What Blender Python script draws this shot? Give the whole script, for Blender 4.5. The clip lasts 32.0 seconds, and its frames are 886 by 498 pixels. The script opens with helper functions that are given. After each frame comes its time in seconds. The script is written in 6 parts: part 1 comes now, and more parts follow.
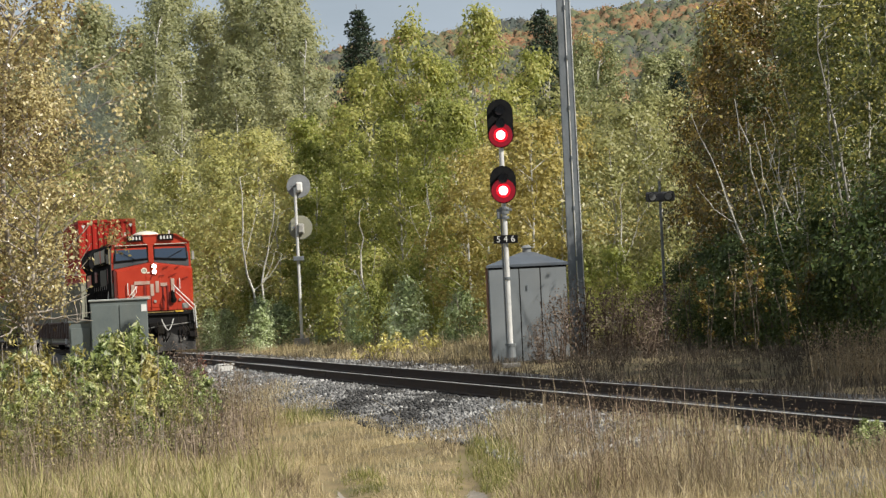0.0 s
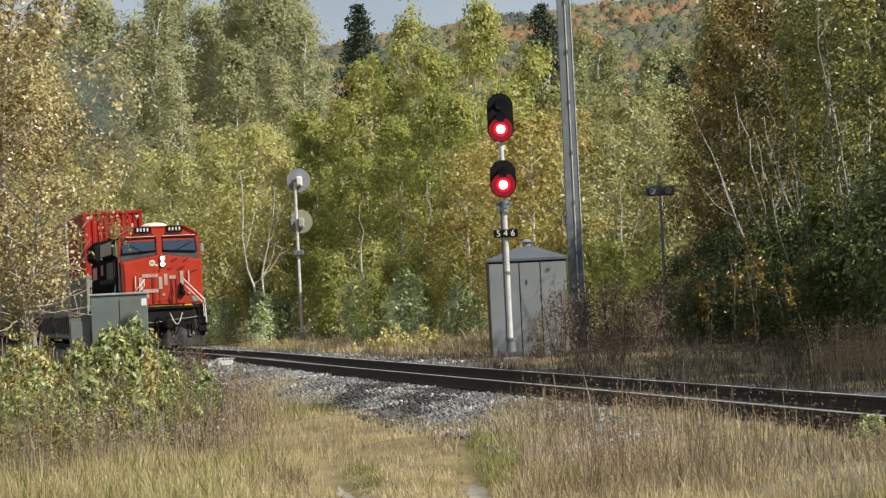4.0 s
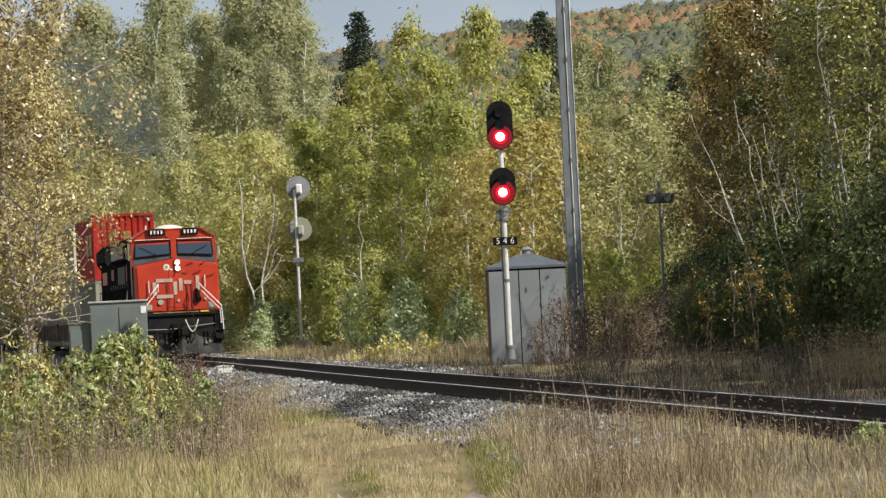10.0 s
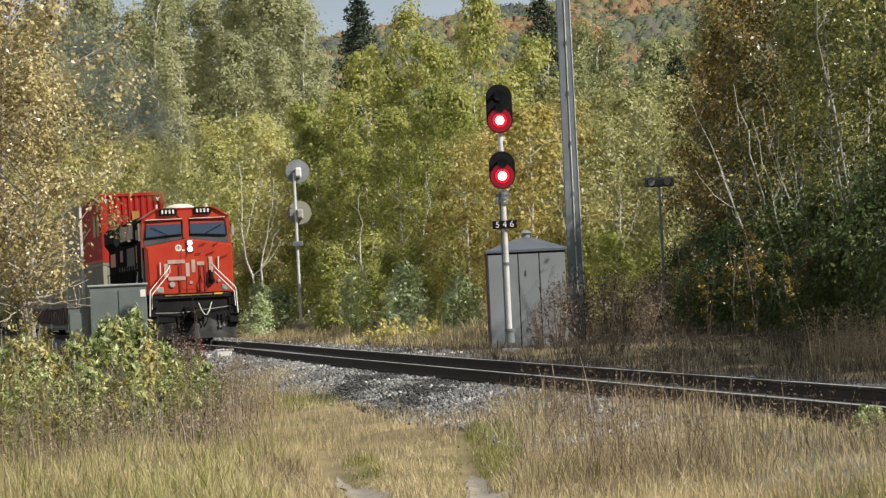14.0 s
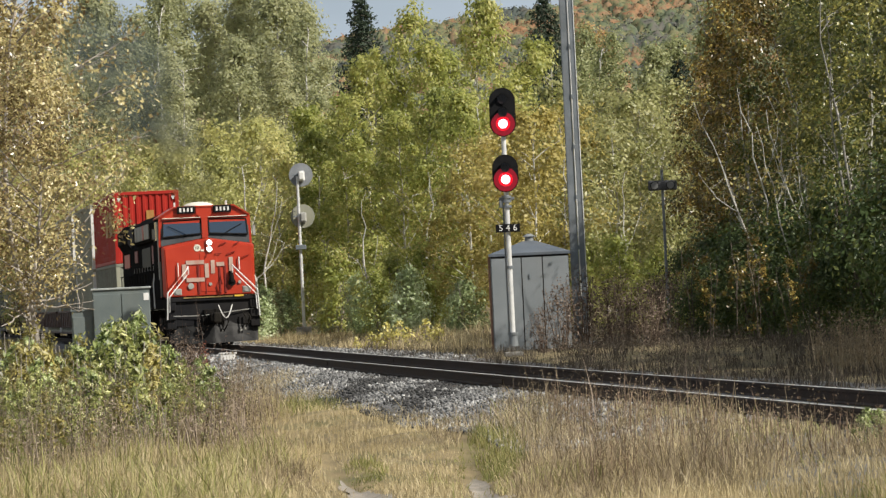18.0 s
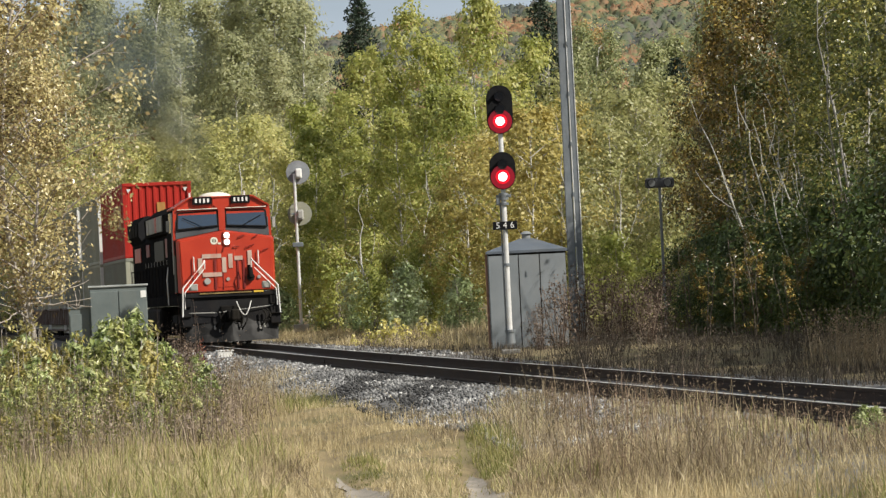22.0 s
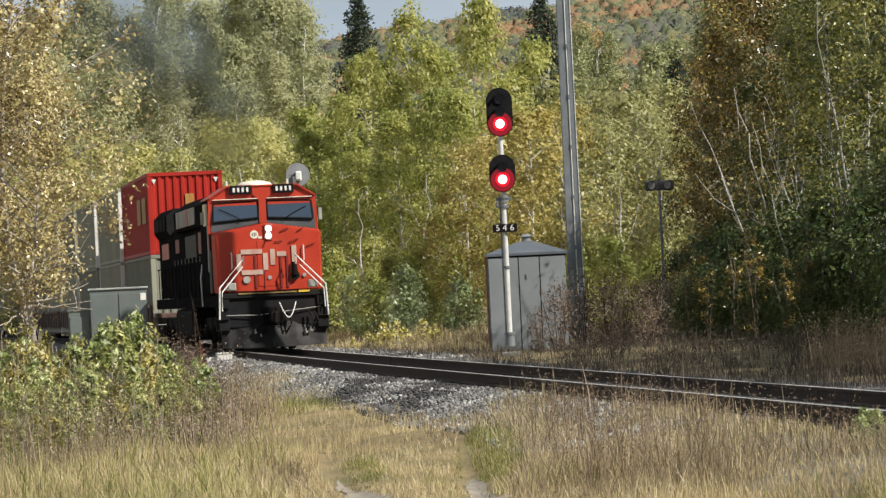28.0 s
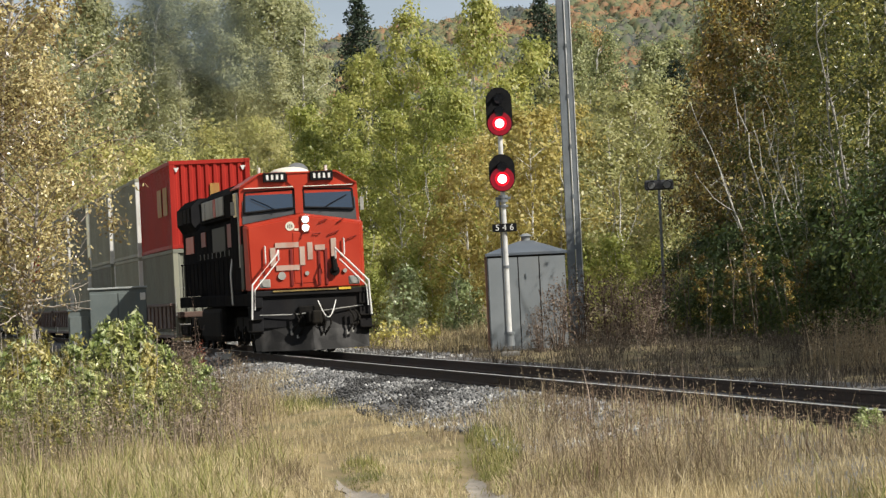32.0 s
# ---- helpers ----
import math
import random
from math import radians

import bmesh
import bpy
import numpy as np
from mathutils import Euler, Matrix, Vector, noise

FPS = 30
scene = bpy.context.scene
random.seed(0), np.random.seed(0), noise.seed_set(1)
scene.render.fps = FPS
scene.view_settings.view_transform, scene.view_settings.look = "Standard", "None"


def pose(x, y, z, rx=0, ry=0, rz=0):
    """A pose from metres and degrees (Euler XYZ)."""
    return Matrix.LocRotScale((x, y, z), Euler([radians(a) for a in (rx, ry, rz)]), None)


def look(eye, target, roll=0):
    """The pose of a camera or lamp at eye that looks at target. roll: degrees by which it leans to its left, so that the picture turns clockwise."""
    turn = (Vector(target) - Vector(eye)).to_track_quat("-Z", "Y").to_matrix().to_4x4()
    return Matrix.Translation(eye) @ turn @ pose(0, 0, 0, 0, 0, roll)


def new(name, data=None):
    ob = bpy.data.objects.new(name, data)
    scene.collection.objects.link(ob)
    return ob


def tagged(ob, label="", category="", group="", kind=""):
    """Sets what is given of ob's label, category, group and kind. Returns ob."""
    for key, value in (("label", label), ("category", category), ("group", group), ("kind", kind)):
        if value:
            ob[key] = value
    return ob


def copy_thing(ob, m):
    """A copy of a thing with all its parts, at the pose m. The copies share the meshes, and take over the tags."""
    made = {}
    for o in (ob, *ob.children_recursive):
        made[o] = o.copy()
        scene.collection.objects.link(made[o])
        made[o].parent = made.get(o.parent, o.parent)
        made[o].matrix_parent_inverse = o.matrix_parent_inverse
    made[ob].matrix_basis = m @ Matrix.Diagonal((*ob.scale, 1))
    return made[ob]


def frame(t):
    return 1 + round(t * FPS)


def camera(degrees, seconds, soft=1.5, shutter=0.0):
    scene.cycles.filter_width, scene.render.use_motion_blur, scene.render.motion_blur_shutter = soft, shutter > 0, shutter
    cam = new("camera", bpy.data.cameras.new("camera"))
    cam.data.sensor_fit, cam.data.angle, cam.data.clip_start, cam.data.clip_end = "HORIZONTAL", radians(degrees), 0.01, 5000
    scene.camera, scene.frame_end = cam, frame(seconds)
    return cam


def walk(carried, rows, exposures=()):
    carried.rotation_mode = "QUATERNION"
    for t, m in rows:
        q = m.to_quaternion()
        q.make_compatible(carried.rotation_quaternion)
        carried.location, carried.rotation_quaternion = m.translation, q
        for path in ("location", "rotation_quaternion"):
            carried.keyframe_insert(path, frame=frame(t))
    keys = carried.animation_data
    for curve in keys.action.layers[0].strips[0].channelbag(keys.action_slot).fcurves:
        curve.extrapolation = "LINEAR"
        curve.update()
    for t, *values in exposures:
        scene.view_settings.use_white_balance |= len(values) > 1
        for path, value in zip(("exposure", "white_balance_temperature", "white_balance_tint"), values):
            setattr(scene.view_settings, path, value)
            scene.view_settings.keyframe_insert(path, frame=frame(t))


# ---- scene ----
FOV = 14.19            # a long lens
EYE = 1.30             # above the rail heads, which lie at z = 0
ROLL = 2.75
SECONDS = 32.0
cam = camera(FOV, SECONDS, soft=1.38)

# seconds, tilt, turn: a hand-held camera on one spot
SWAY = [
    (0, 0.943, 0.018), (0.5, 0.873, 0.015), (1, 0.923, 0.013), (1.5, 0.943, 0.018), (2, 0.888, 0.035),
    (2.5, 0.975, 0.094), (3, 0.916, 0.013), (3.5, 0.845, 0.003), (5.5, 0.877, 0.098), (6, 0.855, 0.064),
    (6.5, 0.861, 0.03), (7, 0.762, 0.006), (7.5, 1.062, 0.027), (8, 0.932, 0.061), (8.5, 0.944, 0.033),
    (9, 0.944, 0.032), (9.5, 0.848, 0.065), (10, 0.971, 0.01), (10.5, 0.636, 0.006), (11, 0.769, 0.006),
    (11.5, 0.796, -0.016), (12, 0.776, 0.019), (12.5, 0.874, 0.022), (13, 0.805, 0.046), (13.5, 0.849, 0.093),
    (14, 0.706, 0.002), (14.5, 0.747, -0.007), (16.5, 0.775, -0.008), (17, 0.817, -0.003), (17.5, 0.819, 0.038),
    (18, 0.764, 0.055), (18.5, 0.84, 0.031), (19, 0.79, 0.019), (19.5, 0.789, -0.002), (20, 0.79, 0.019),
    (20.5, 0.734, 0.001), (21, 0.79, 0.019), (21.5, 0.713, 0.009), (22, 0.72, 0.008), (22.5, 0.79, 0.026),
    (23, 0.728, 0.022), (23.5, 0.784, 0.033), (24, 0.734, 0.021), (24.5, 0.748, 0.007), (25, 0.789, 0.005),
    (25.5, 0.719, -0.019), (27.5, 0.833, 0.017), (28, 0.762, 0.006), (28.5, 0.846, 0.03), (29, 0.733, -0.006),
    (29.5, 0.775, -0.008), (30, 0.789, -0.008), (30.5, 0.755, 0.007), (31, 0.833, 0.03), (31.5, 0.761, -0.014),
    (32, 0.755, 0.0)]
walk(cam, [(t, pose(0, 0, EYE, 90 + tilt, ROLL, turn)) for t, tilt, turn in SWAY], exposures=[(0, 0.30), (14, 0.33), (32, 0.40)])

# ---------------------------------------------------------------- light
SUN_TO = Vector((0.70, -0.452, 0.66)).normalized()
world = bpy.data.worlds.new("world")
scene.world = world
world.use_nodes = True
wn = world.node_tree.nodes
wl = world.node_tree.links
sky = wn.new("ShaderNodeTexSky")
sky.sky_type = "NISHITA"
sky.sun_disc = False
sky.sun_elevation = math.asin(SUN_TO.z)
sky.sun_rotation = math.atan2(SUN_TO.x, SUN_TO.y)
sky.air_density, sky.dust_density, sky.ozone_density = 1.0, 1.6, 1.0
# thin broken cloud over the blue
wtc = wn.new("ShaderNodeTexCoord")
wmap = wn.new("ShaderNodeMapping")
wmap.inputs["Scale"].default_value = (6.0, 6.0, 22.0)
wnoise = wn.new("ShaderNodeTexNoise")
wnoise.inputs["Scale"].default_value = 1.6
wnoise.inputs["Detail"].default_value = 6.0
wramp = wn.new("ShaderNodeValToRGB")
wramp.color_ramp.elements[0].position, wramp.color_ramp.elements[1].position = 0.30, 0.52
wmix = wn.new("ShaderNodeMix")
wmix.data_type = "RGBA"
wmix.inputs[7].default_value = (14.5, 15.8, 17.6, 1)
wl.new(wtc.outputs["Generated"], wmap.inputs["Vector"])
wl.new(wmap.outputs["Vector"], wnoise.inputs["Vector"])
wl.new(wnoise.outputs["Fac"], wramp.inputs["Fac"])
wl.new(wramp.outputs["Color"], wmix.inputs[0])
wl.new(sky.outputs["Color"], wmix.inputs[6])
# paler towards the horizon
wsep = wn.new("ShaderNodeSeparateXYZ")
whigh = wn.new("ShaderNodeMapRange")
whigh.inputs[1].default_value, whigh.inputs[2].default_value = 0.06, 0.30
whigh.inputs[3].default_value, whigh.inputs[4].default_value = 0.9, 0.0
whor = wn.new("ShaderNodeMix")
whor.data_type = "RGBA"
whor.inputs[7].default_value = (17.0, 20.0, 23.0, 1)
wl.new(wtc.outputs["Generated"], wsep.inputs["Vector"])
wl.new(wsep.outputs["Z"], whigh.inputs[0])
wl.new(whigh.outputs[0], whor.inputs[0])
wl.new(wmix.outputs[2], whor.inputs[6])
wl.new(whor.outputs[2], wn["Background"].inputs["Color"])
wn["Background"].inputs["Strength"].default_value = 0.0222

sun = new("sun", bpy.data.lights.new("sun", "SUN"))
sun.data.energy, sun.data.angle, sun.data.color = 5.0, radians(0.53), (1.0, 0.95, 0.86)
sun.matrix_world = look(SUN_TO * 60, (0, 0, 0))


# ---------------------------------------------------------------- materials
def ramp_stops(node, stops):
    el = node.color_ramp.elements
    while len(el) > 1:
        el.remove(el[-1])
    el[0].position, el[0].color = stops[0][0], (*stops[0][1], 1)
    for p, c in stops[1:]:
        e = el.new(p)
        e.color = (*c, 1)


def surface(name, dark, light, scale=6.0, rough=0.6, metal=0.0, bump=0.15, grime=None, grime_amount=0.4, fine=60.0, stretch=(1, 1, 1), coat=0.0, gloss=0.5):
    """Paint, metal, wood or stone: two scales of noise in the colour, roughness that follows it, fine relief."""
    m = bpy.data.materials.new(name)
    m.use_nodes = True
    n, l = m.node_tree.nodes, m.node_tree.links
    b = n["Principled BSDF"]
    tc = n.new("ShaderNodeTexCoord")
    mp = n.new("ShaderNodeMapping")
    mp.inputs["Scale"].default_value = stretch
    l.new(tc.outputs["Object"], mp.inputs["Vector"])
    big = n.new("ShaderNodeTexNoise")
    big.inputs["Scale"].default_value, big.inputs["Detail"].default_value = scale, 5
    small = n.new("ShaderNodeTexNoise")
    small.inputs["Scale"].default_value, small.inputs["Detail"].default_value = fine, 3
    l.new(mp.outputs["Vector"], big.inputs["Vector"])
    l.new(mp.outputs["Vector"], small.inputs["Vector"])
    add = n.new("ShaderNodeMath")
    add.operation = "MULTIPLY_ADD"
    add.inputs[1].default_value = 0.45
    l.new(small.outputs["Fac"], add.inputs[0])
    sc = n.new("ShaderNodeMath")
    sc.operation = "MULTIPLY"
    sc.inputs[1].default_value = 0.55
    l.new(big.outputs["Fac"], sc.inputs[0])
    l.new(sc.outputs[0], add.inputs[2])
    rmp = n.new("ShaderNodeValToRGB")
    ramp_stops(rmp, [(0.36, dark), (0.62, light)])
    l.new(add.outputs[0], rmp.inputs["Fac"])
    out = rmp.outputs["Color"]
    if grime:
        g = n.new("ShaderNodeTexNoise")
        g.inputs["Scale"].default_value, g.inputs["Detail"].default_value = scale * 0.35, 7
        gm = n.new("ShaderNodeMapping")
        gm.inputs["Scale"].default_value = (2.2, 2.2, 0.5)
        l.new(tc.outputs["Object"], gm.inputs["Vector"])
        l.new(gm.outputs["Vector"], g.inputs["Vector"])
        gr = n.new("ShaderNodeValToRGB")
        ramp_stops(gr, [(0.48, (0, 0, 0)), (0.72, (grime_amount,) * 3)])
        l.new(g.outputs["Fac"], gr.inputs["Fac"])
        mx = n.new("ShaderNodeMix")
        mx.data_type = "RGBA"
        mx.inputs[7].default_value = (*grime, 1)
        l.new(gr.outputs["Color"], mx.inputs[0])
        l.new(out, mx.inputs[6])
        out = mx.outputs[2]
    l.new(out, b.inputs["Base Color"])
    rr = n.new("ShaderNodeMapRange")
    rr.inputs[3].default_value, rr.inputs[4].default_value = max(0.03, rough - 0.12), min(1, rough + 0.12)
    l.new(big.outputs["Fac"], rr.inputs[0])
    l.new(rr.outputs[0], b.inputs["Roughness"])
    b.inputs["Metallic"].default_value = metal
    b.inputs["Coat Weight"].default_value = coat
    b.inputs["Specular IOR Level"].default_value = gloss
    if bump:
        bp = n.new("ShaderNodeBump")
        bp.inputs["Strength"].default_value, bp.inputs["Distance"].default_value = bump, 0.02
        l.new(add.outputs[0], bp.inputs["Height"])
        l.new(bp.outputs["Normal"], b.inputs["Normal"])
    return m


def leafy(name, stops, rough=0.5, through_light=0.35, spread=0.25):
    """Leaves or blades: every piece takes its own colour; some light comes through."""
    m = bpy.data.materials.new(name)
    m.use_nodes = True
    n, l = m.node_tree.nodes, m.node_tree.links
    b = n["Principled BSDF"]
    geo = n.new("ShaderNodeNewGeometry")
    info = n.new("ShaderNodeObjectInfo")
    tc = n.new("ShaderNodeTexCoord")
    patch = n.new("ShaderNodeTexNoise")
    patch.inputs["Scale"].default_value, patch.inputs["Detail"].default_value = 0.55, 2
    l.new(tc.outputs["Object"], patch.inputs["Vector"])
    mixv = n.new("ShaderNodeMath")
    mixv.operation = "MULTIPLY_ADD"
    mixv.inputs[1].default_value = 0.5
    l.new(geo.outputs["Random Per Island"], mixv.inputs[0])
    pv = n.new("ShaderNodeMapRange")
    pv.inputs[1].default_value, pv.inputs[2].default_value = 0.3, 0.7
    pv.inputs[3].default_value, pv.inputs[4].default_value = 0.0, 0.5 - spread * 0.5
    l.new(patch.outputs["Fac"], pv.inputs[0])
    l.new(pv.outputs[0], mixv.inputs[2])
    ov = n.new("ShaderNodeMath")
    ov.operation = "MULTIPLY_ADD"
    ov.inputs[1].default_value = spread
    l.new(info.outputs["Random"], ov.inputs[0])
    l.new(mixv.outputs[0], ov.inputs[2])
    rmp = n.new("ShaderNodeValToRGB")
    ramp_stops(rmp, stops)
    l.new(ov.outputs[0], rmp.inputs["Fac"])
    l.new(rmp.outputs["Color"], b.inputs["Base Color"])
    b.inputs["Roughness"].default_value = rough
    tr = n.new("ShaderNodeBsdfTranslucent")
    l.new(rmp.outputs["Color"], tr.inputs["Color"])
    mx = n.new("ShaderNodeMixShader")
    mx.inputs[0].default_value = through_light
    l.new(b.outputs[0], mx.inputs[1])
    l.new(tr.outputs[0], mx.inputs[2])
    l.new(mx.outputs[0], n["Material Output"].inputs["Surface"])
    return m


def glow(name, color, strength):
    m = bpy.data.materials.new(name)
    m.use_nodes = True
    b = m.node_tree.nodes["Principled BSDF"]
    b.inputs["Base Color"].default_value = (*color, 1)
    b.inputs["Emission Color"].default_value = (*color, 1)
    b.inputs["Emission Strength"].default_value = strength
    b.inputs["Roughness"].default_value = 0.2
    return m


def glass(name, tint, rough=0.04):
    m = bpy.data.materials.new(name)
    m.use_nodes = True
    b = m.node_tree.nodes["Principled BSDF"]
    b.inputs["Base Color"].default_value = (*tint, 1)
    b.inputs["Roughness"].default_value = rough
    b.inputs["IOR"].default_value = 2.0
    b.inputs["Coat Weight"].default_value = 0.6
    return m


M_RED = surface("orange_red_paint", (0.345, 0.024, 0.008), (0.44, 0.037, 0.011), 1.2, 0.42, 0, 0.03, (0.30, 0.05, 0.03), 0.35)
M_RED_SHADE = surface("shade_dark_red_paint", (0.13, 0.009, 0.006), (0.20, 0.014, 0.009), 2, 0.5, 0, 0.03)
M_BLACK = surface("black_paint", (0.013, 0.013, 0.0145), (0.022, 0.022, 0.023), 1.6, 0.8, 0, 0.05, (0.034, 0.029, 0.024), 0.4, gloss=0.0)
M_UNDER = surface("grimy_black_steel", (0.005, 0.005, 0.005), (0.018, 0.0165, 0.015), 3, 0.8, 0.0, 0.2, (0.03, 0.026, 0.02), 0.5, gloss=0.04)
M_PLOW = surface("worn_grey_plow_steel", (0.003, 0.003, 0.003), (0.016, 0.0155, 0.015), 2.2, 0.7, 0.0, 0.1, (0.13, 0.125, 0.12), 0.5, gloss=0.2)
M_WHITE = surface("white_paint", (0.55, 0.54, 0.51), (0.74, 0.73, 0.70), 3, 0.45, 0, 0.03, (0.30, 0.26, 0.2), 0.3)
M_EMBLEM = surface("dirty_white_emblem_paint", (0.36, 0.235, 0.185), (0.50, 0.385, 0.32), 3, 0.55, 0, 0.03, (0.45, 0.10, 0.06), 0.5)
M_CREAM = surface("cream_dome_paint", (0.60, 0.57, 0.46), (0.75, 0.71, 0.60), 3, 0.5, 0, 0.03)
M_YELLOW = surface("yellow_paint", (0.55, 0.33, 0.03), (0.70, 0.45, 0.05), 3, 0.5, 0, 0.03)
M_PLACARD = surface("faded_ochre_placard", (0.26, 0.13, 0.03), (0.42, 0.23, 0.05), 3, 0.6, 0, 0.03, (0.25, 0.05, 0.03), 0.5)
M_TANEDGE = surface("dirty_tan_edge_paint", (0.13, 0.085, 0.025), (0.30, 0.20, 0.06), 3, 0.6, 0, 0.03, (0.06, 0.04, 0.02), 0.6)
M_CABGREY = surface("dark_grey_anti_glare_paint", (0.045, 0.046, 0.050), (0.085, 0.085, 0.09), 2, 0.7, 0, 0.04)
M_PANEL = surface("pale_grey_panel", (0.22, 0.22, 0.20), (0.36, 0.35, 0.32), 2, 0.6, 0, 0.05, (0.10, 0.08, 0.06), 0.4)
M_HATCH = surface("olive_grey_panel", (0.024, 0.025, 0.019), (0.05, 0.049, 0.036), 2, 0.7, 0, 0.05, (0.03, 0.025, 0.02), 0.5)
M_GLASS = glass("dark_cab_glass", (0.012, 0.03, 0.06))
M_CONT_RED = surface("red_container_paint", (0.28, 0.019, 0.015), (0.37, 0.03, 0.021), 0.8, 0.5, 0, 0.04, (0.20, 0.05, 0.03), 0.5, gloss=0.12)
M_CONT_GREY = surface("grey_container_paint", (0.225, 0.226, 0.175), (0.31, 0.308, 0.24), 0.7, 0.55, 0, 0.05, (0.15, 0.12, 0.09), 0.5, gloss=0.12)
M_CONT_DK = surface("slate_container_paint", (0.15, 0.154, 0.126), (0.21, 0.214, 0.175), 0.7, 0.55, 0, 0.05, (0.12, 0.09, 0.07), 0.5, gloss=0.12)
M_WELL = surface("brown_well_car_paint", (0.06, 0.035, 0.028), (0.13, 0.075, 0.055), 1.5, 0.7, 0, 0.1, (0.05, 0.045, 0.04), 0.5)
M_GALV = surface("galvanised_steel", (0.135, 0.155, 0.168), (0.215, 0.235, 0.25), 4, 0.5, 0.3, 0.06, (0.16, 0.15, 0.14), 0.4)
M_ALU = surface("silver_mast_paint", (0.58, 0.58, 0.57), (0.76, 0.76, 0.74), 5, 0.35, 0.25, 0.04, (0.2, 0.18, 0.15), 0.3)
M_SHED = surface("pale_grey_sheet_metal", (0.19, 0.21, 0.22), (0.26, 0.28, 0.29), 1.4, 0.45, 0.15, 0.04, (0.22, 0.20, 0.17), 0.4)
M_ROOF = surface("slate_blue_roof_paint", (0.075, 0.09, 0.11), (0.12, 0.14, 0.165), 1.4, 0.55, 0.1, 0.05, (0.16, 0.15, 0.13), 0.4)
M_RUST = surface("rusty_orange_trim", (0.17, 0.095, 0.065), (0.26, 0.15, 0.105), 6, 0.8, 0, 0.1)
M_CABINET = surface("weathered_grey_green_cabinet_paint", (0.098, 0.120, 0.118), (0.145, 0.170, 0.165), 1.5, 0.5, 0.1, 0.05, (0.15, 0.14, 0.11), 0.5)
M_SIGBLACK = surface("matt_black_signal_paint", (0.005, 0.005, 0.006), (0.012, 0.012, 0.0125), 8, 0.7, 0, 0.05, gloss=0.12)
M_LENS = surface("dark_signal_lens", (0.008, 0.007, 0.007), (0.03, 0.02, 0.022), 8, 0.25, 0, 0.02, gloss=0.3)
M_REDGLOW = glow("lit_red_lens", (0.62, 0.0, 0.010), 0.68)
# faint emission for lamp light spilt on the black head
M_REDHALO = glow("red_spill_glow", (0.15, 0.0, 0.005), 0.68)
M_CORE = glow("red_lamp_core", (1.0, 0.62, 0.66), 2.1)
M_HEAD = glow("headlight_lens", (1.0, 0.93, 0.82), 9.5)
M_RAILTOP = surface("polished_rail_head", (0.50, 0.48, 0.45), (0.68, 0.66, 0.62), 9, 0.5, 0.5, 0.03)
M_RAIL = surface("rusty_rail_web", (0.022, 0.014, 0.010), (0.06, 0.036, 0.024), 5, 0.85, 0.1, 0.15)
M_TIE = surface("creosoted_sleeper_wood", (0.020, 0.016, 0.013), (0.07, 0.058, 0.046), 4, 0.9, 0, 0.35, stretch=(0.4, 3, 3))
# the same stone, darkened for shadow streaks painted across the ballast
M_STONE_DARK = leafy("shadow_dark_stone", [(0.0, (0.016, 0.015, 0.015)), (0.5, (0.038, 0.037, 0.036)), (0.85, (0.075, 0.073, 0.071)), (1.0, (0.30, 0.29, 0.28))], 0.85, 0.0)
M_STONE = leafy("crushed_grey_stone", [(0.0, (0.035, 0.034, 0.034)), (0.45, (0.115, 0.114, 0.112)), (0.75, (0.25, 0.247, 0.24)), (1.0, (0.66, 0.65, 0.62))], 0.85, 0.0)
M_BED = surface("ballast_bed", (0.05, 0.049, 0.048), (0.18, 0.175, 0.17), 9, 0.95, 0, 0.6, fine=30)
M_BARK = surface("brown_bark", (0.07, 0.055, 0.04), (0.18, 0.145, 0.11), 6, 0.9, 0, 0.4, stretch=(1, 1, 0.3))
M_BIRCH = surface("white_birch_bark", (0.34, 0.32, 0.28), (0.66, 0.64, 0.59), 3.0, 0.7, 0, 0.2, (0.06, 0.05, 0.04), 0.8, stretch=(1, 1, 0.6))
# white birch bark again, greyed for stems in the wood's shade
M_STEM = surface("shade_toned_birch_bark", (0.16, 0.15, 0.13), (0.36, 0.345, 0.31), 3.0, 0.7, 0, 0.2, (0.06, 0.05, 0.04), 0.8, stretch=(1, 1, 0.6))
M_TWIG = surface("dead_pale_twigs", (0.20, 0.17, 0.14), (0.42, 0.38, 0.33), 5, 0.9, 0, 0.2)
M_DIRT = surface("pale_rut_dirt", (0.15, 0.13, 0.10), (0.33, 0.29, 0.24), 3, 0.95, 0, 0.4)
L_PALE = leafy("pale_aspen_leaves", [(0.0, (0.25, 0.28, 0.145)), (0.5, (0.42, 0.43, 0.235)), (1.0, (0.58, 0.56, 0.33))], 0.5, 0.58)
L_YG = leafy("yellow_green_leaves", [(0.0, (0.155, 0.196, 0.041)), (0.5, (0.365, 0.393, 0.101)), (1.0, (0.639, 0.594, 0.228))], 0.45, 0.55)
L_GOLD = leafy("golden_leaves", [(0.0, (0.189, 0.172, 0.043)), (0.5, (0.413, 0.344, 0.095)), (1.0, (0.654, 0.550, 0.224))], 0.45, 0.45)
# next two: low stops darkened for shade, top stops paint sunlit sparkle
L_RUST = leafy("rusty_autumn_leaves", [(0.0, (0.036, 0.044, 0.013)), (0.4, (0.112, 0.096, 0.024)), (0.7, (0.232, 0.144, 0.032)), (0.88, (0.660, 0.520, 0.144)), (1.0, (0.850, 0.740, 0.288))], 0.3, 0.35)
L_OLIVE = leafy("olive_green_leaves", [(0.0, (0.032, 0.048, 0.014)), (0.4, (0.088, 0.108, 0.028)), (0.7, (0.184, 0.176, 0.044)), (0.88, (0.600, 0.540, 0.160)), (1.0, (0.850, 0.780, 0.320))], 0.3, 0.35)
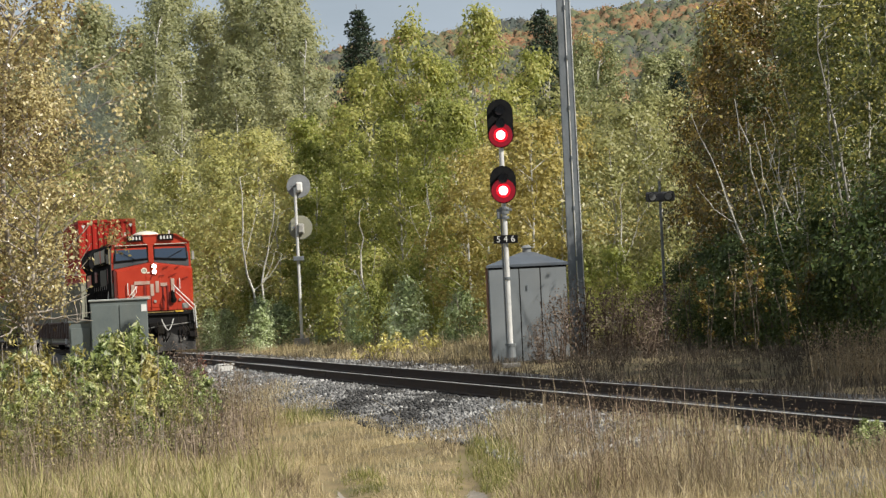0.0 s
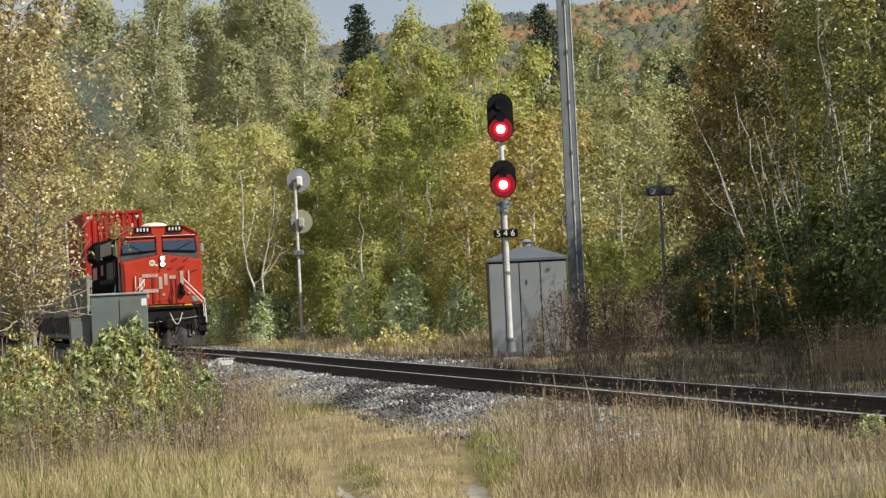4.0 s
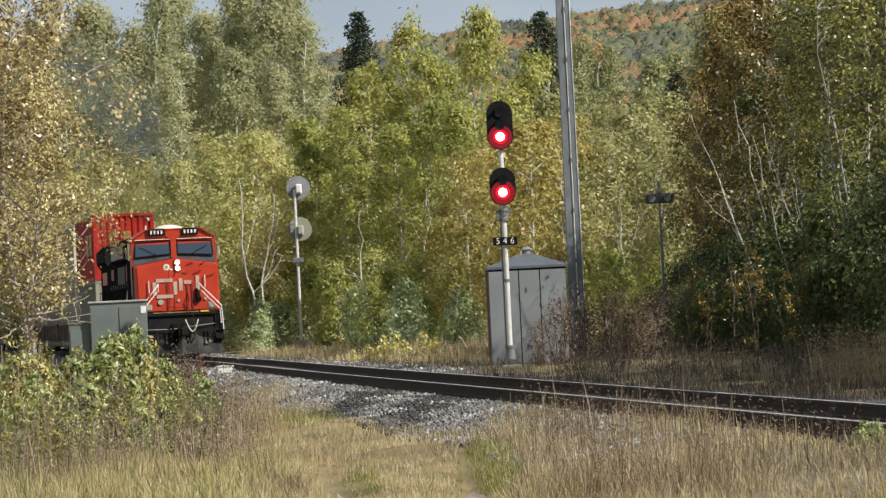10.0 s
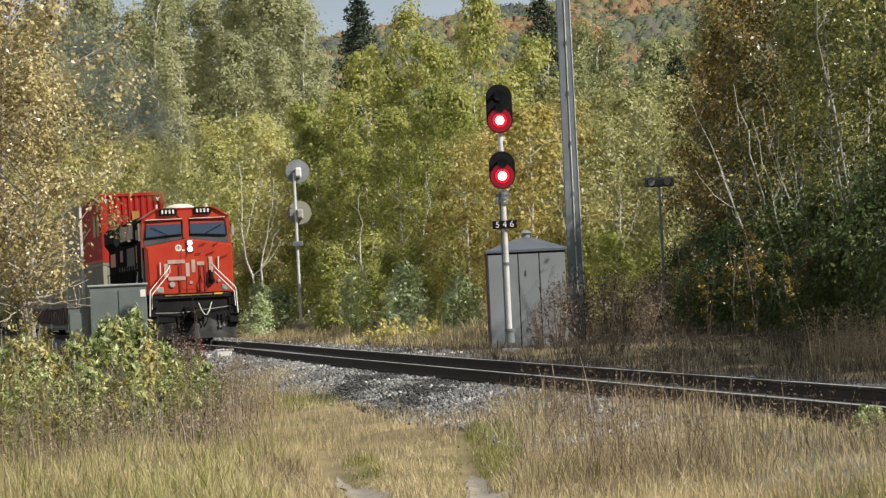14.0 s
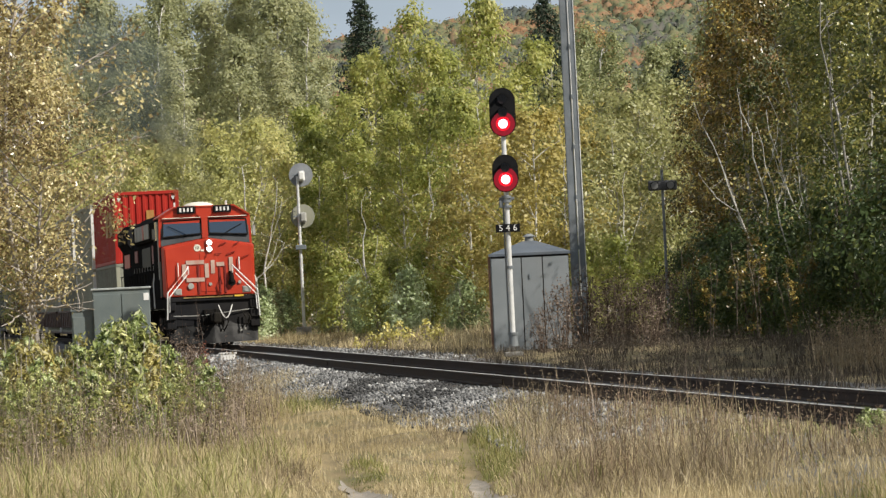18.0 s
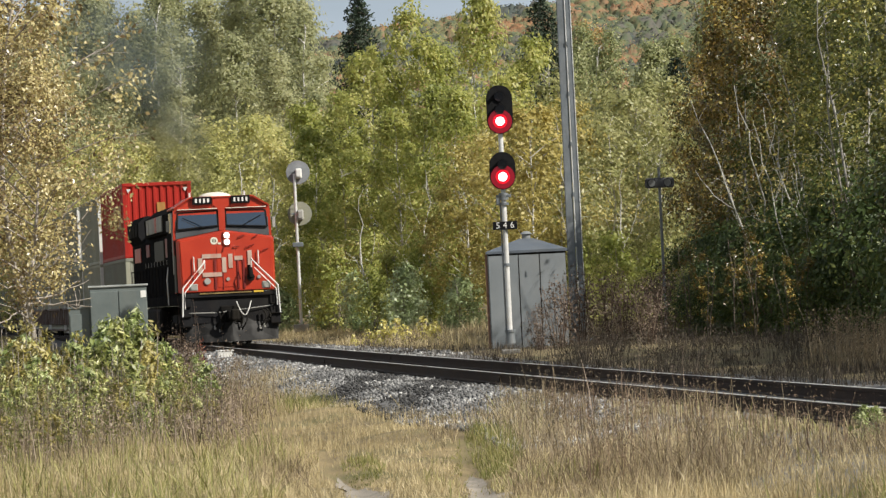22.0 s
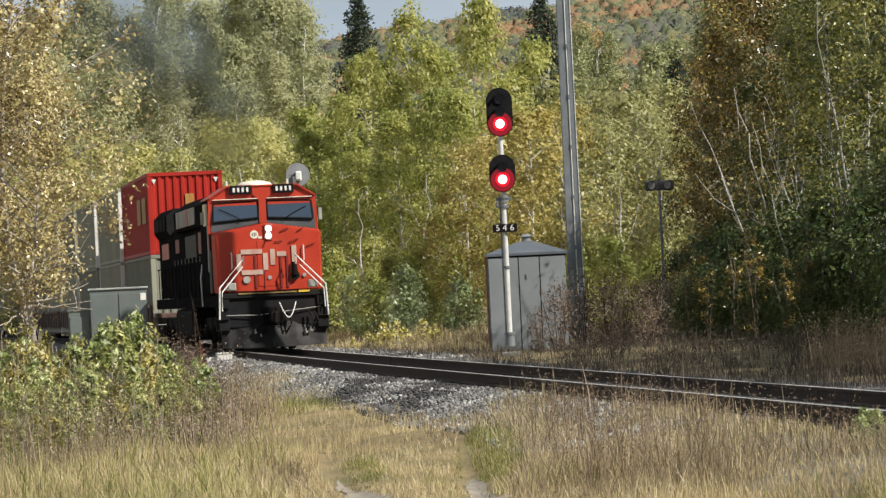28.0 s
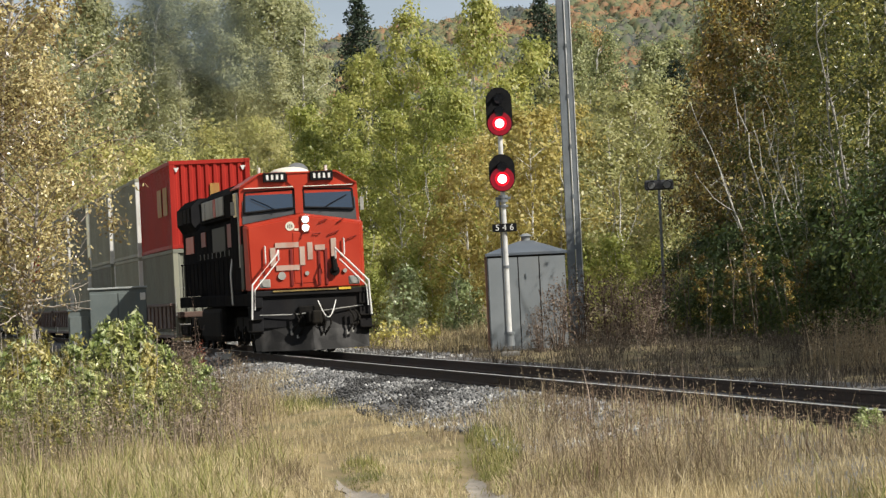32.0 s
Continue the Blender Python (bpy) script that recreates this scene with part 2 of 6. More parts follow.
L_BUFF = leafy("buff_green_leaves", [(0.0, (0.126, 0.143, 0.042)), (0.5, (0.302, 0.307, 0.113)), (1.0, (0.571, 0.538, 0.277))], 0.45, 0.45)
L_MOSS = leafy("mossy_green_leaves", [(0.0, (0.123, 0.151, 0.062)), (0.5, (0.280, 0.308, 0.134)), (1.0, (0.515, 0.504, 0.258))], 0.45, 0.45)
L_ORANGE = leafy("orange_maple_leaves", [(0.0, (0.44, 0.17, 0.11)), (0.35, (0.48, 0.27, 0.12)), (0.7, (0.50, 0.39, 0.15)), (1.0, (0.50, 0.44, 0.20))], 0.45, 0.45)
# deep greens that carry the shade at the wood's foot
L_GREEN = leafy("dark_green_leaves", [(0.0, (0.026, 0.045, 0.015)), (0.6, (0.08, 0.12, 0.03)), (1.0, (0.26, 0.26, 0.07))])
# dark stop for shade within the crown, near-white stop for glinting leaves
L_BROWN = leafy("drying_gold_brown_leaves", [(0.0, (0.075, 0.048, 0.024)), (0.35, (0.22, 0.155, 0.08)), (0.65, (0.47, 0.40, 0.17)), (0.85, (0.72, 0.62, 0.34)), (1.0, (0.95, 0.88, 0.64))], 0.25, 0.34)
L_WILLOW = leafy("grey_green_willow_leaves", [(0.0, (0.166, 0.216, 0.090)), (0.5, (0.383, 0.460, 0.216)), (1.0, (0.740, 0.791, 0.535))], 0.35, 0.4)
L_SPRUCE = leafy("spruce_needles", [(0.0, (0.012, 0.022, 0.012)), (0.6, (0.028, 0.048, 0.024)), (1.0, (0.06, 0.085, 0.04))], 0.7, 0.1)
L_HERB = leafy("yellow_herb_leaves", [(0.0, (0.26, 0.24, 0.03)), (0.5, (0.60, 0.53, 0.15)), (1.0, (0.88, 0.82, 0.42))])
L_STRAW = leafy("straw_grass", [(0.0, (0.28, 0.22, 0.12)), (0.45, (0.45, 0.365, 0.20)), (1.0, (0.74, 0.62, 0.385))], 0.5, 0.32, 0.0)
L_TAN = leafy("brown_dry_grass", [(0.0, (0.15, 0.113, 0.07)), (0.5, (0.25, 0.192, 0.117)), (1.0, (0.43, 0.35, 0.235))], 0.7, 0.36, 0.0)
L_GRASS = leafy("green_grass", [(0.0, (0.10, 0.12, 0.03)), (0.5, (0.27, 0.265, 0.085)), (1.0, (0.56, 0.50, 0.22))], 0.6)
L_TURF = leafy("dense_green_turf", [(0.0, (0.07, 0.085, 0.022)), (0.5, (0.15, 0.165, 0.045)), (1.0, (0.36, 0.33, 0.12))], 0.6, 0.4)
L_REDTUFT = leafy("rust_red_herb", [(0.0, (0.12, 0.03, 0.02)), (0.5, (0.28, 0.075, 0.04)), (1.0, (0.42, 0.16, 0.08))], 0.7)
L_RUSSET = leafy("russet_seed_stalks", [(0.0, (0.10, 0.065, 0.04)), (0.5, (0.21, 0.14, 0.09)), (1.0, (0.42, 0.31, 0.21))], 0.7, 0.3)
L_MAUVE = leafy("mauve_brown_weeds", [(0.0, (0.14, 0.105, 0.085)), (0.5, (0.32, 0.25, 0.19)), (1.0, (0.62, 0.52, 0.40))], 0.7, 0.35)
# brown sedge with the wood's shade across the line put into its colour
L_DULL_SHADE = leafy("shade_darkened_sedge", [(0.0, (0.038, 0.030, 0.022)), (0.5, (0.078, 0.062, 0.045)), (1.0, (0.22, 0.18, 0.13))], 0.8, 0.2, 0.0)
L_WEED = leafy("reddish_brown_weeds", [(0.0, (0.054, 0.036, 0.027)), (0.5, (0.115, 0.078, 0.057)), (1.0, (0.432, 0.338, 0.257))], 0.8)


# ---------------------------------------------------------------- mesh helpers
def part(name, bm, material, parent=None, label=""):
    me = bpy.data.meshes.new(name)
    bm.to_mesh(me)
    bm.free()
    me.materials.append(material)
    ob = new(name, me)
    ob.parent = parent
    if label:
        ob["label"] = label
    return ob


def thing(name, x, y, z, rz=0.0):
    ob = new(name)
    ob.empty_display_size = 0.2
    ob.matrix_basis = pose(x, y, z, 0, 0, rz)
    return ob


def box(bm, c, s, bevel=0.0, turn=None):
    r = bmesh.ops.create_cube(bm, size=1.0)
    m = Matrix.Translation(c) @ (turn or Matrix.Identity(4)) @ Matrix.Diagonal((*s, 1))
    bmesh.ops.transform(bm, matrix=m, verts=r["verts"])
    if bevel:
        es = list({e for v in r["verts"] for e in v.link_edges})
        bmesh.ops.bevel(bm, geom=es, offset=bevel, segments=2, affect="EDGES", profile=0.5)
    return bm


def rod(bm, a, b, r0, r1=None, seg=8):
    a, b = Vector(a), Vector(b)
    d = b - a
    m = Matrix.Translation((a + b) / 2) @ d.to_track_quat("Z", "Y").to_matrix().to_4x4()
    bmesh.ops.create_cone(bm, cap_ends=True, segments=seg, radius1=r0, radius2=r0 if r1 is None else r1, depth=d.length, matrix=m)
    return bm


def pipe(bm, pts, r, seg=6):
    v, q = tube_np(pts, np.full(len(pts), r), seg)
    vs = [bm.verts.new(c) for c in v]
    for f in q:
        bm.faces.new([vs[i] for i in f])
    bm.faces.new(vs[:seg][::-1])
    bm.faces.new(vs[-seg:])
    bmesh.ops.recalc_face_normals(bm, faces=bm.faces[:])
    return bm


def prism(bm, outline, y0, y1):
    """An outline in x, z drawn from y0 to y1."""
    a = [bm.verts.new((x, y0, z)) for x, z in outline]
    b = [bm.verts.new((x, y1, z)) for x, z in outline]
    bm.faces.new(a)
    bm.faces.new(b[::-1])
    k = len(a)
    for i in range(k):
        bm.faces.new((a[i], b[i], b[(i + 1) % k], a[(i + 1) % k]))
    bmesh.ops.recalc_face_normals(bm, faces=bm.faces[:])
    return bm


def B():
    return bmesh.new()


def mesh_np(name, verts, faces, material):
    """A mesh from arrays: faces is n x 3 or n x 4."""
    me = bpy.data.meshes.new(name)
    n, k = faces.shape
    me.vertices.add(len(verts))
    me.vertices.foreach_set("co", np.ascontiguousarray(verts, dtype=np.float32).ravel())
    me.loops.add(n * k)
    me.loops.foreach_set("vertex_index", np.ascontiguousarray(faces, dtype=np.int32).ravel())
    me.polygons.add(n)
    me.polygons.foreach_set("loop_start", np.arange(0, n * k, k, dtype=np.int32))
    me.update(calc_edges=True)
    me.materials.append(material)
    return me


def unit(a):
    return a / np.maximum(np.linalg.norm(a, axis=1, keepdims=True), 1e-9)


def leaf_quads(rng, pos, size, up=0.3, slim=0.62, face=None):
    """A folded-diamond leaf at each place, turned at random or, with face, mostly that way."""
    n = len(pos)
    nor = unit(rng.normal(size=(n, 3)) * (1.0 if face is None else 0.42) + np.array([0, 0, up]) + (0 if face is None else face))
    t = unit(np.cross(nor, rng.normal(size=(n, 3))))
    b = np.cross(nor, t)
    sz = size * rng.uniform(0.6, 1.35, (n, 1))
    v = np.stack([pos - t * sz * 0.55, pos + b * sz * 0.5 * slim + t * sz * 0.05, pos + t * sz * 0.6 + nor * sz * 0.08, pos - b * sz * 0.5 * slim + t * sz * 0.05], 1)
    return v.reshape(-1, 3), np.arange(4 * n).reshape(n, 4)


def tube_np(points, radii, seg=5):
    points = np.asarray(points, float)
    k = len(points)
    d = np.gradient(points, axis=0)
    d = unit(d)
    ref = np.where(np.abs(d[:, 2:3]) > 0.9, np.array([[1.0, 0, 0]]), np.array([[0, 0, 1.0]]))
    u = unit(np.cross(d, ref))
    w = np.cross(d, u)
    a = np.linspace(0, 2 * np.pi, seg, endpoint=False)
    ring = (u[:, None] * np.cos(a)[None, :, None] + w[:, None] * np.sin(a)[None, :, None]) * np.asarray(radii)[:, None, None]
    v = (points[:, None] + ring).reshape(-1, 3)
    i, j = np.meshgrid(np.arange(k - 1), np.arange(seg), indexing="ij")
    q = np.stack([i * seg + j, i * seg + (j + 1) % seg, (i + 1) * seg + (j + 1) % seg, (i + 1) * seg + j], -1).reshape(-1, 4)
    return v, q


def joined(chunks):
    vs, fs, o = [], [], 0
    for v, f in chunks:
        vs.append(v)
        fs.append(f + o)
        o += len(v)
    return np.concatenate(vs), np.concatenate(fs)


# ---------------------------------------------------------------- the line of the track
SLOPE, X0 = 0.1504, 10.09
TURN = math.degrees(math.atan(SLOPE))
ALONG = Vector((-SLOPE, 1, 0)).normalized()
ACROSS = Vector((ALONG.y, -ALONG.x, 0))


def bend(y):
    """How far the line has curved off to the left by then."""
    return 1.8e-4 * np.clip(y - 75, 0, 40) ** 2 + 0.0144 * np.clip(y - 115, 0, 400)


def on_track(y):
    return X0 - SLOPE * y - bend(y)


def off_track(x, y):
    """Metres across from the track's middle: negative on the camera's side."""
    return ((x - X0) + SLOPE * y + bend(y)) * ALONG.y


def track_z(y):
    """The line climbs a little, then runs level."""
    return 4.6e-5 * np.clip(y - 72, 0, 33) ** 2


def ground_z(x, y):
    d = off_track(x, y)
    near = -0.46 + 0.07 * np.sin(x * 1.3 + y * 0.31) + 0.05 * np.sin(y * 0.47 - x * 0.9) + 0.03 * np.sin(x * 3.1 + 1) * np.sin(y * 1.1)
    far = -0.20 + 0.028 * np.clip(d - 3, 0, 16) + 0.03 * np.sin(x * 0.7 + y * 0.23)
    z = np.where(d < 0, near, far)
    bed = -0.215 - np.clip((np.abs(d) - 1.75) * 0.17, 0, 1)
    z = np.maximum(z, np.where(np.abs(d) < 3.4, bed, -9))
    # wheel ruts on the camera's side
    for c, k in RUTS:
        rut = np.exp(-((x - (c - k * (y - 31.5))) / 0.16) ** 2) * np.clip((43 - y) / 6, 0, 1)
        z = z - 0.07 * rut * (d < -3.4)
    # the wooded ridge far behind
    ridge = 108 * np.clip((y - 700) / 800, 0, 1) ** 1.4 * (1 + 0.03 * np.sin(x / 90 + 1.5) + 0.0010 * x)
    # the land rises gently away from the line
    rise = 5.1e-5 * np.clip(y - 75, 0, 85) ** 2 + 0.00867 * np.clip(y - 160, 0, 400)
    lift = track_z(y) + (rise - track_z(y)) * np.clip((np.abs(d) - 4) / 9, 0, 1)
    return z + lift * np.clip((1500 - y) / 900, 0, 1) + ridge


RUTS = ((-0.80, 0.070), (0.27, 0.013))


def build_ground():
    ys = np.concatenate([np.arange(-60, 16, 6.0), np.arange(16, 70, 0.4), np.arange(70, 200, 1.2), np.arange(200, 700, 25.0), np.arange(700, 1801, 40.0), [2400, 3600]])
    sx = np.concatenate([-np.geomspace(3000, 16, 24), np.arange(-15, -2.6, 0.25), np.arange(-2.6, 1.0, 0.075), np.arange(1.0, 15.01, 0.25), np.geomspace(16, 3000, 24)])
    X, Y = np.meshgrid(sx, ys)
    Z = ground_z(X, Y)
    v = np.stack([X, Y, Z], -1).reshape(-1, 3)
    a, b = np.meshgrid(np.arange(len(ys) - 1), np.arange(len(sx) - 1), indexing="ij")
    k = len(sx)
    f = np.stack([a * k + b, a * k + b + 1, (a + 1) * k + b + 1, (a + 1) * k + b], -1).reshape(-1, 4)
    m = surface("dry_grass_soil", (0.10, 0.075, 0.035), (0.27, 0.205, 0.10), 1.1, 0.95, 0, 0.6, (0.09, 0.10, 0.03), 0.7, fine=22)
    ob = new("ground", mesh_np("ground", v, f, m))
    tagged(ob, "dry autumn grassland soil with worn wheel ruts", "ground", kind="structure")


build_ground()
for c, slant in RUTS:
    name = "wheel_rut"
    ys = np.linspace(22, 37.2, 130)
    rng = np.random.default_rng(int(c * 10) + 60)
    rows_v = []
    for y in ys:
        xc = c - slant * (y - 31.5)
        w = (0.14 + 0.03 * math.sin(y * 1.1) + 0.02 * math.sin(y * 2.7 + c)) * min(1, (37.5 - y) / 5)
        rows_v += [(xc + k * w, y, float(ground_z(np.float64(xc + k * w), np.float64(y))) + 0.012) for k in (-1 - 0.35 * rng.random(), -0.4, 0.4, 1 + 0.35 * rng.random())]
    idx = np.array([(4 * i + j, 4 * i + j + 1, 4 * i + j + 5, 4 * i + j + 4) for i in range(len(ys) - 1) for j in range(3)])
    tagged(new(name, mesh_np(name, np.array(rows_v), idx, M_DIRT)), "bare pale dirt wheel rut worn through the grass", "track rut", kind="structure")


def drawn(outline):
    """An outline in x, z drawn along the climbing line."""
    bm = B()
    rings = []
    for y in [-20, 40, 75] + [75 + 8 * i for i in range(1, 16)] + [220, 250, 300, 360]:
        b, dz = float(bend(y * ALONG.y)), float(track_z(y * ALONG.y))
        rings.append([bm.verts.new((x - b * ALONG.y, y - b * ALONG.x, z + dz)) for x, z in outline])
    k = len(outline)
    for a, b in zip(rings, rings[1:]):
        for i in range(k):
            bm.faces.new((a[i], b[i], b[(i + 1) % k], a[(i + 1) % k]))
    bm.faces.new(rings[0])
    bm.faces.new(rings[-1][::-1])
    bmesh.ops.recalc_face_normals(bm, faces=bm.faces[:])
    return bm


def build_track():
    tr = thing("railway_track", on_track(0), 0, 0, TURN)
    tagged(tr, "single railway line on wooden sleepers and grey ballast", "railway track", kind="structure")
    prof = [(-0.070, -0.178), (0.070, -0.178), (0.070, -0.165), (0.014, -0.145), (0.010, -0.045), (0.034, -0.038), (0.036, -0.006), (0.030, 0.0), (-0.030, 0.0), (-0.036, -0.006), (-0.034, -0.038), (-0.010, -0.045), (-0.014, -0.145), (-0.070, -0.165)]
    for sx in (-0.752, 0.752):
        rail = part("rail", drawn([(sx + x, z) for x, z in prof]), M_RAIL, tr, "rust-brown steel rail")
        top = [(sx - 0.029, 0.0), (sx - 0.029, 0.003), (sx + 0.029, 0.003), (sx + 0.029, 0.0)]
        part("running_surface", drawn(top), M_RAILTOP, rail, "polished bright rail head")
        for yb in (57.5, 81.5, 105.5):
            part("joint_bar", box(B(), (sx - 0.022, yb, -0.09 + float(track_z(yb))), (0.022, 0.75, 0.075), 0.006), M_RAIL, rail)
    bm = box(B(), (0, 0, -0.275), (2.6, 0.22, 0.18), 0.012)
    first = part("sleeper", bm, M_TIE, tr)
    rng = random.Random(5)
    first.matrix_basis = pose(0, 30, 0)
    for i in range(1, 290):
        o = new("sleeper", first.data)
        o.parent = tr
        y = 30 + 0.53 * i
        b = float(bend(y * ALONG.y))
        o.matrix_basis = pose(rng.uniform(-0.04, 0.04) - b * ALONG.y, y - b * ALONG.x, float(track_z(y * ALONG.y)) + rng.uniform(-0.012, 0.006), 0, 0, rng.uniform(-1.5, 1.5) + 0.02 * max(0.0, y - 75))
    # crushed stone, thickest on the camera's shoulder
    rng = np.random.default_rng(3)
    n = 36000
    y = 38 + 112 * rng.random(n) ** 1.7
    d = np.where(rng.random(n) < 0.8, rng.uniform(-3.5, -0.9, n), np.where(y > 84, rng.uniform(1.1, 3.2, n), rng.uniform(0.95, 1.5, n)))
    ca, sa = ALONG.y, -ALONG.x
    x = on_track(y) + d / ALONG.y
    z = ground_z(x, y) + rng.uniform(0.0, 0.035, n)
    z = np.maximum(z, np.where(np.abs(d) < 1.7, track_z(y) - 0.225 + rng.uniform(-0.03, 0.02, n), -9))
    base = np.array([(1, 0, 0), (-1, 0, 0), (0, 1, 0), (0, -1, 0), (0, 0, 1), (0, 0, -1)], float)
    tri = np.array([(0, 2, 4), (2, 1, 4), (1, 3, 4), (3, 0, 4), (2, 0, 5), (1, 2, 5), (3, 1, 5), (0, 3, 5)])
    q = unit(rng.normal(size=(n, 3)))
    p = unit(np.cross(q, rng.normal(size=(n, 3))))
    w = np.cross(q, p)
    sz = rng.uniform(0.022, 0.055, (n, 1)) * (1 + (y[:, None] > 80) * 0.5)
    pts = (base[None, :, 0:1] * (q * sz)[:, None] + base[None, :, 1:2] * (p * sz * 0.8)[:, None] + base[None, :, 2:3] * (w * sz * 0.65)[:, None])
    pts = pts * rng.uniform(0.7, 1.2, (n, 6, 1)) + np.stack([x, y, z], -1)[:, None]
    # two slanting bands of darker stones paint shadows cast over the shoulder
    u = y - 59.2 - 3.6 * (d + 1.32) + 0.9 * np.sin(y * 1.3 + d * 4) + rng.normal(size=n) * 0.55
    shadow_streak = ((np.abs(u) < 2.0) | (np.abs(u - 7.1) < 2.0)) & (d < -0.9)
    for sel, m, lb in ((~shadow_streak, M_STONE, "loose crushed grey ballast stones"), (shadow_streak, M_STONE_DARK, "ballast stones darkened in painted shadow streaks")):
        k = int(sel.sum())
        f = (tri[None] + 6 * np.arange(k)[:, None, None]).reshape(-1, 3)
        tagged(new("ballast_stones", mesh_np("ballast_stones", pts[sel].reshape(-1, 3), f, m)), lb, "ballast", kind="stuff")
    # the bed under the stones
    ys = np.arange(-20, 400, 1.0)
    dd = np.array([-3.5, -3.0, -2.4, -1.75, -0.9, 0.9, 1.75, 2.4, 3.0, 3.5])
    Y, D2 = np.meshgrid(ys, dd, indexing="ij")
    X = on_track(Y) + D2 / ALONG.y
    Z = ground_z(X, Y) + np.where(np.abs(D2) < 3.3, 0.012, -0.05)
    v = np.stack([X, Y, Z], -1).reshape(-1, 3)
    k = len(dd)
    a, b = np.meshgrid(np.arange(len(ys) - 1), np.arange(k - 1), indexing="ij")
    f = np.stack([a * k + b, a * k + b + 1, (a + 1) * k + b + 1, (a + 1) * k + b], -1).reshape(-1, 4)
    tagged(new("ballast_bed", mesh_np("ballast_bed", v, f, M_BED)), "grey gravel bed under the railway line", "ballast bed", kind="structure")


build_track()


# ---------------------------------------------------------------- the train
# seconds, distance of the engine's nose from the camera
RUN = [(0, 136.89), (2, 135.05), (4, 133.13), (6, 131.11), (8, 128.99), (10, 126.75), (12, 124.37), (14, 121.83), (16, 119.11),
       (18, 116.22), (20, 113.11), (22, 109.76), (24, 106.17), (26, 102.32), (28, 98.24), (30, 93.96), (32, 89.52)]
MOVERS = []            # thing, metres behind the nose
WHEELS = []            # wheelset, its place on its thing, radius


def along_line(y, way):
    """The distance from the camera of the place that lies so many metres of rail beyond y."""
    while way > 1e-6:
        step = min(2.0, way)
        y += step / math.hypot(1.0, SLOPE + 3.6e-4 * min(max(0.0, y - 75), 40))
        way -= step
    return y


def train_pose(y, back, span):
    """A vehicle's pose: it stands on two trucks that follow the line."""
    front = along_line(y, back + 1.0)
    rear = along_line(front, span)
    turn = math.atan2(float(on_track(front) - on_track(rear)), rear - front)
    climb = math.atan2(float(track_z(rear) - track_z(front)), span)
    x0 = float(on_track(front)) + math.sin(turn)
    return pose(x0, front - math.cos(turn), float(track_z(front)) - math.sin(climb), math.degrees(climb), 0, math.degrees(turn))


def wheelset(parent, y, r):
    bm = rod(B(), (-0.85, 0, 0), (0.85, 0, 0), 0.08, None, 10)
    for s in (-1, 1):
        rod(bm, (s * 0.69, 0, 0), (s * 0.82, 0, 0), r, r, 28)
        rod(bm, (s * 0.66, 0, 0), (s * 0.69, 0, 0), r + 0.025, r + 0.025, 28)
        for k in range(5):
            a = k * 2 * math.pi / 5
            rod(bm, (s * 0.80, 0.6 * r * math.cos(a), 0.6 * r * math.sin(a)), (s * 0.83, 0.6 * r * math.cos(a), 0.6 * r * math.sin(a)), 0.07, None, 8)
    ob = part("wheelset", bm, M_UNDER, parent, "dark steel wheelset")
    ob.matrix_basis = pose(0, y, r + 0.003)
    WHEELS.append((ob, y, r))
    return ob


def strip(bm, pts, wdt, y0, y1):
    """A flat band of even width along points in x, z."""
    for (ax, az), (bx, bz) in zip(pts, pts[1:]):
        d = Vector((bx - ax, bz - az))
        n = Vector((-d.y, d.x)).normalized() * wdt / 2
        e = d.normalized() * wdt * 0.28
        prism(bm, [(ax - e.x + n.x, az - e.y + n.y), (bx + e.x + n.x, bz + e.y + n.y), (bx + e.x - n.x, bz + e.y - n.y), (ax - e.x - n.x, az - e.y - n.y)], y0, y1)
    return bm


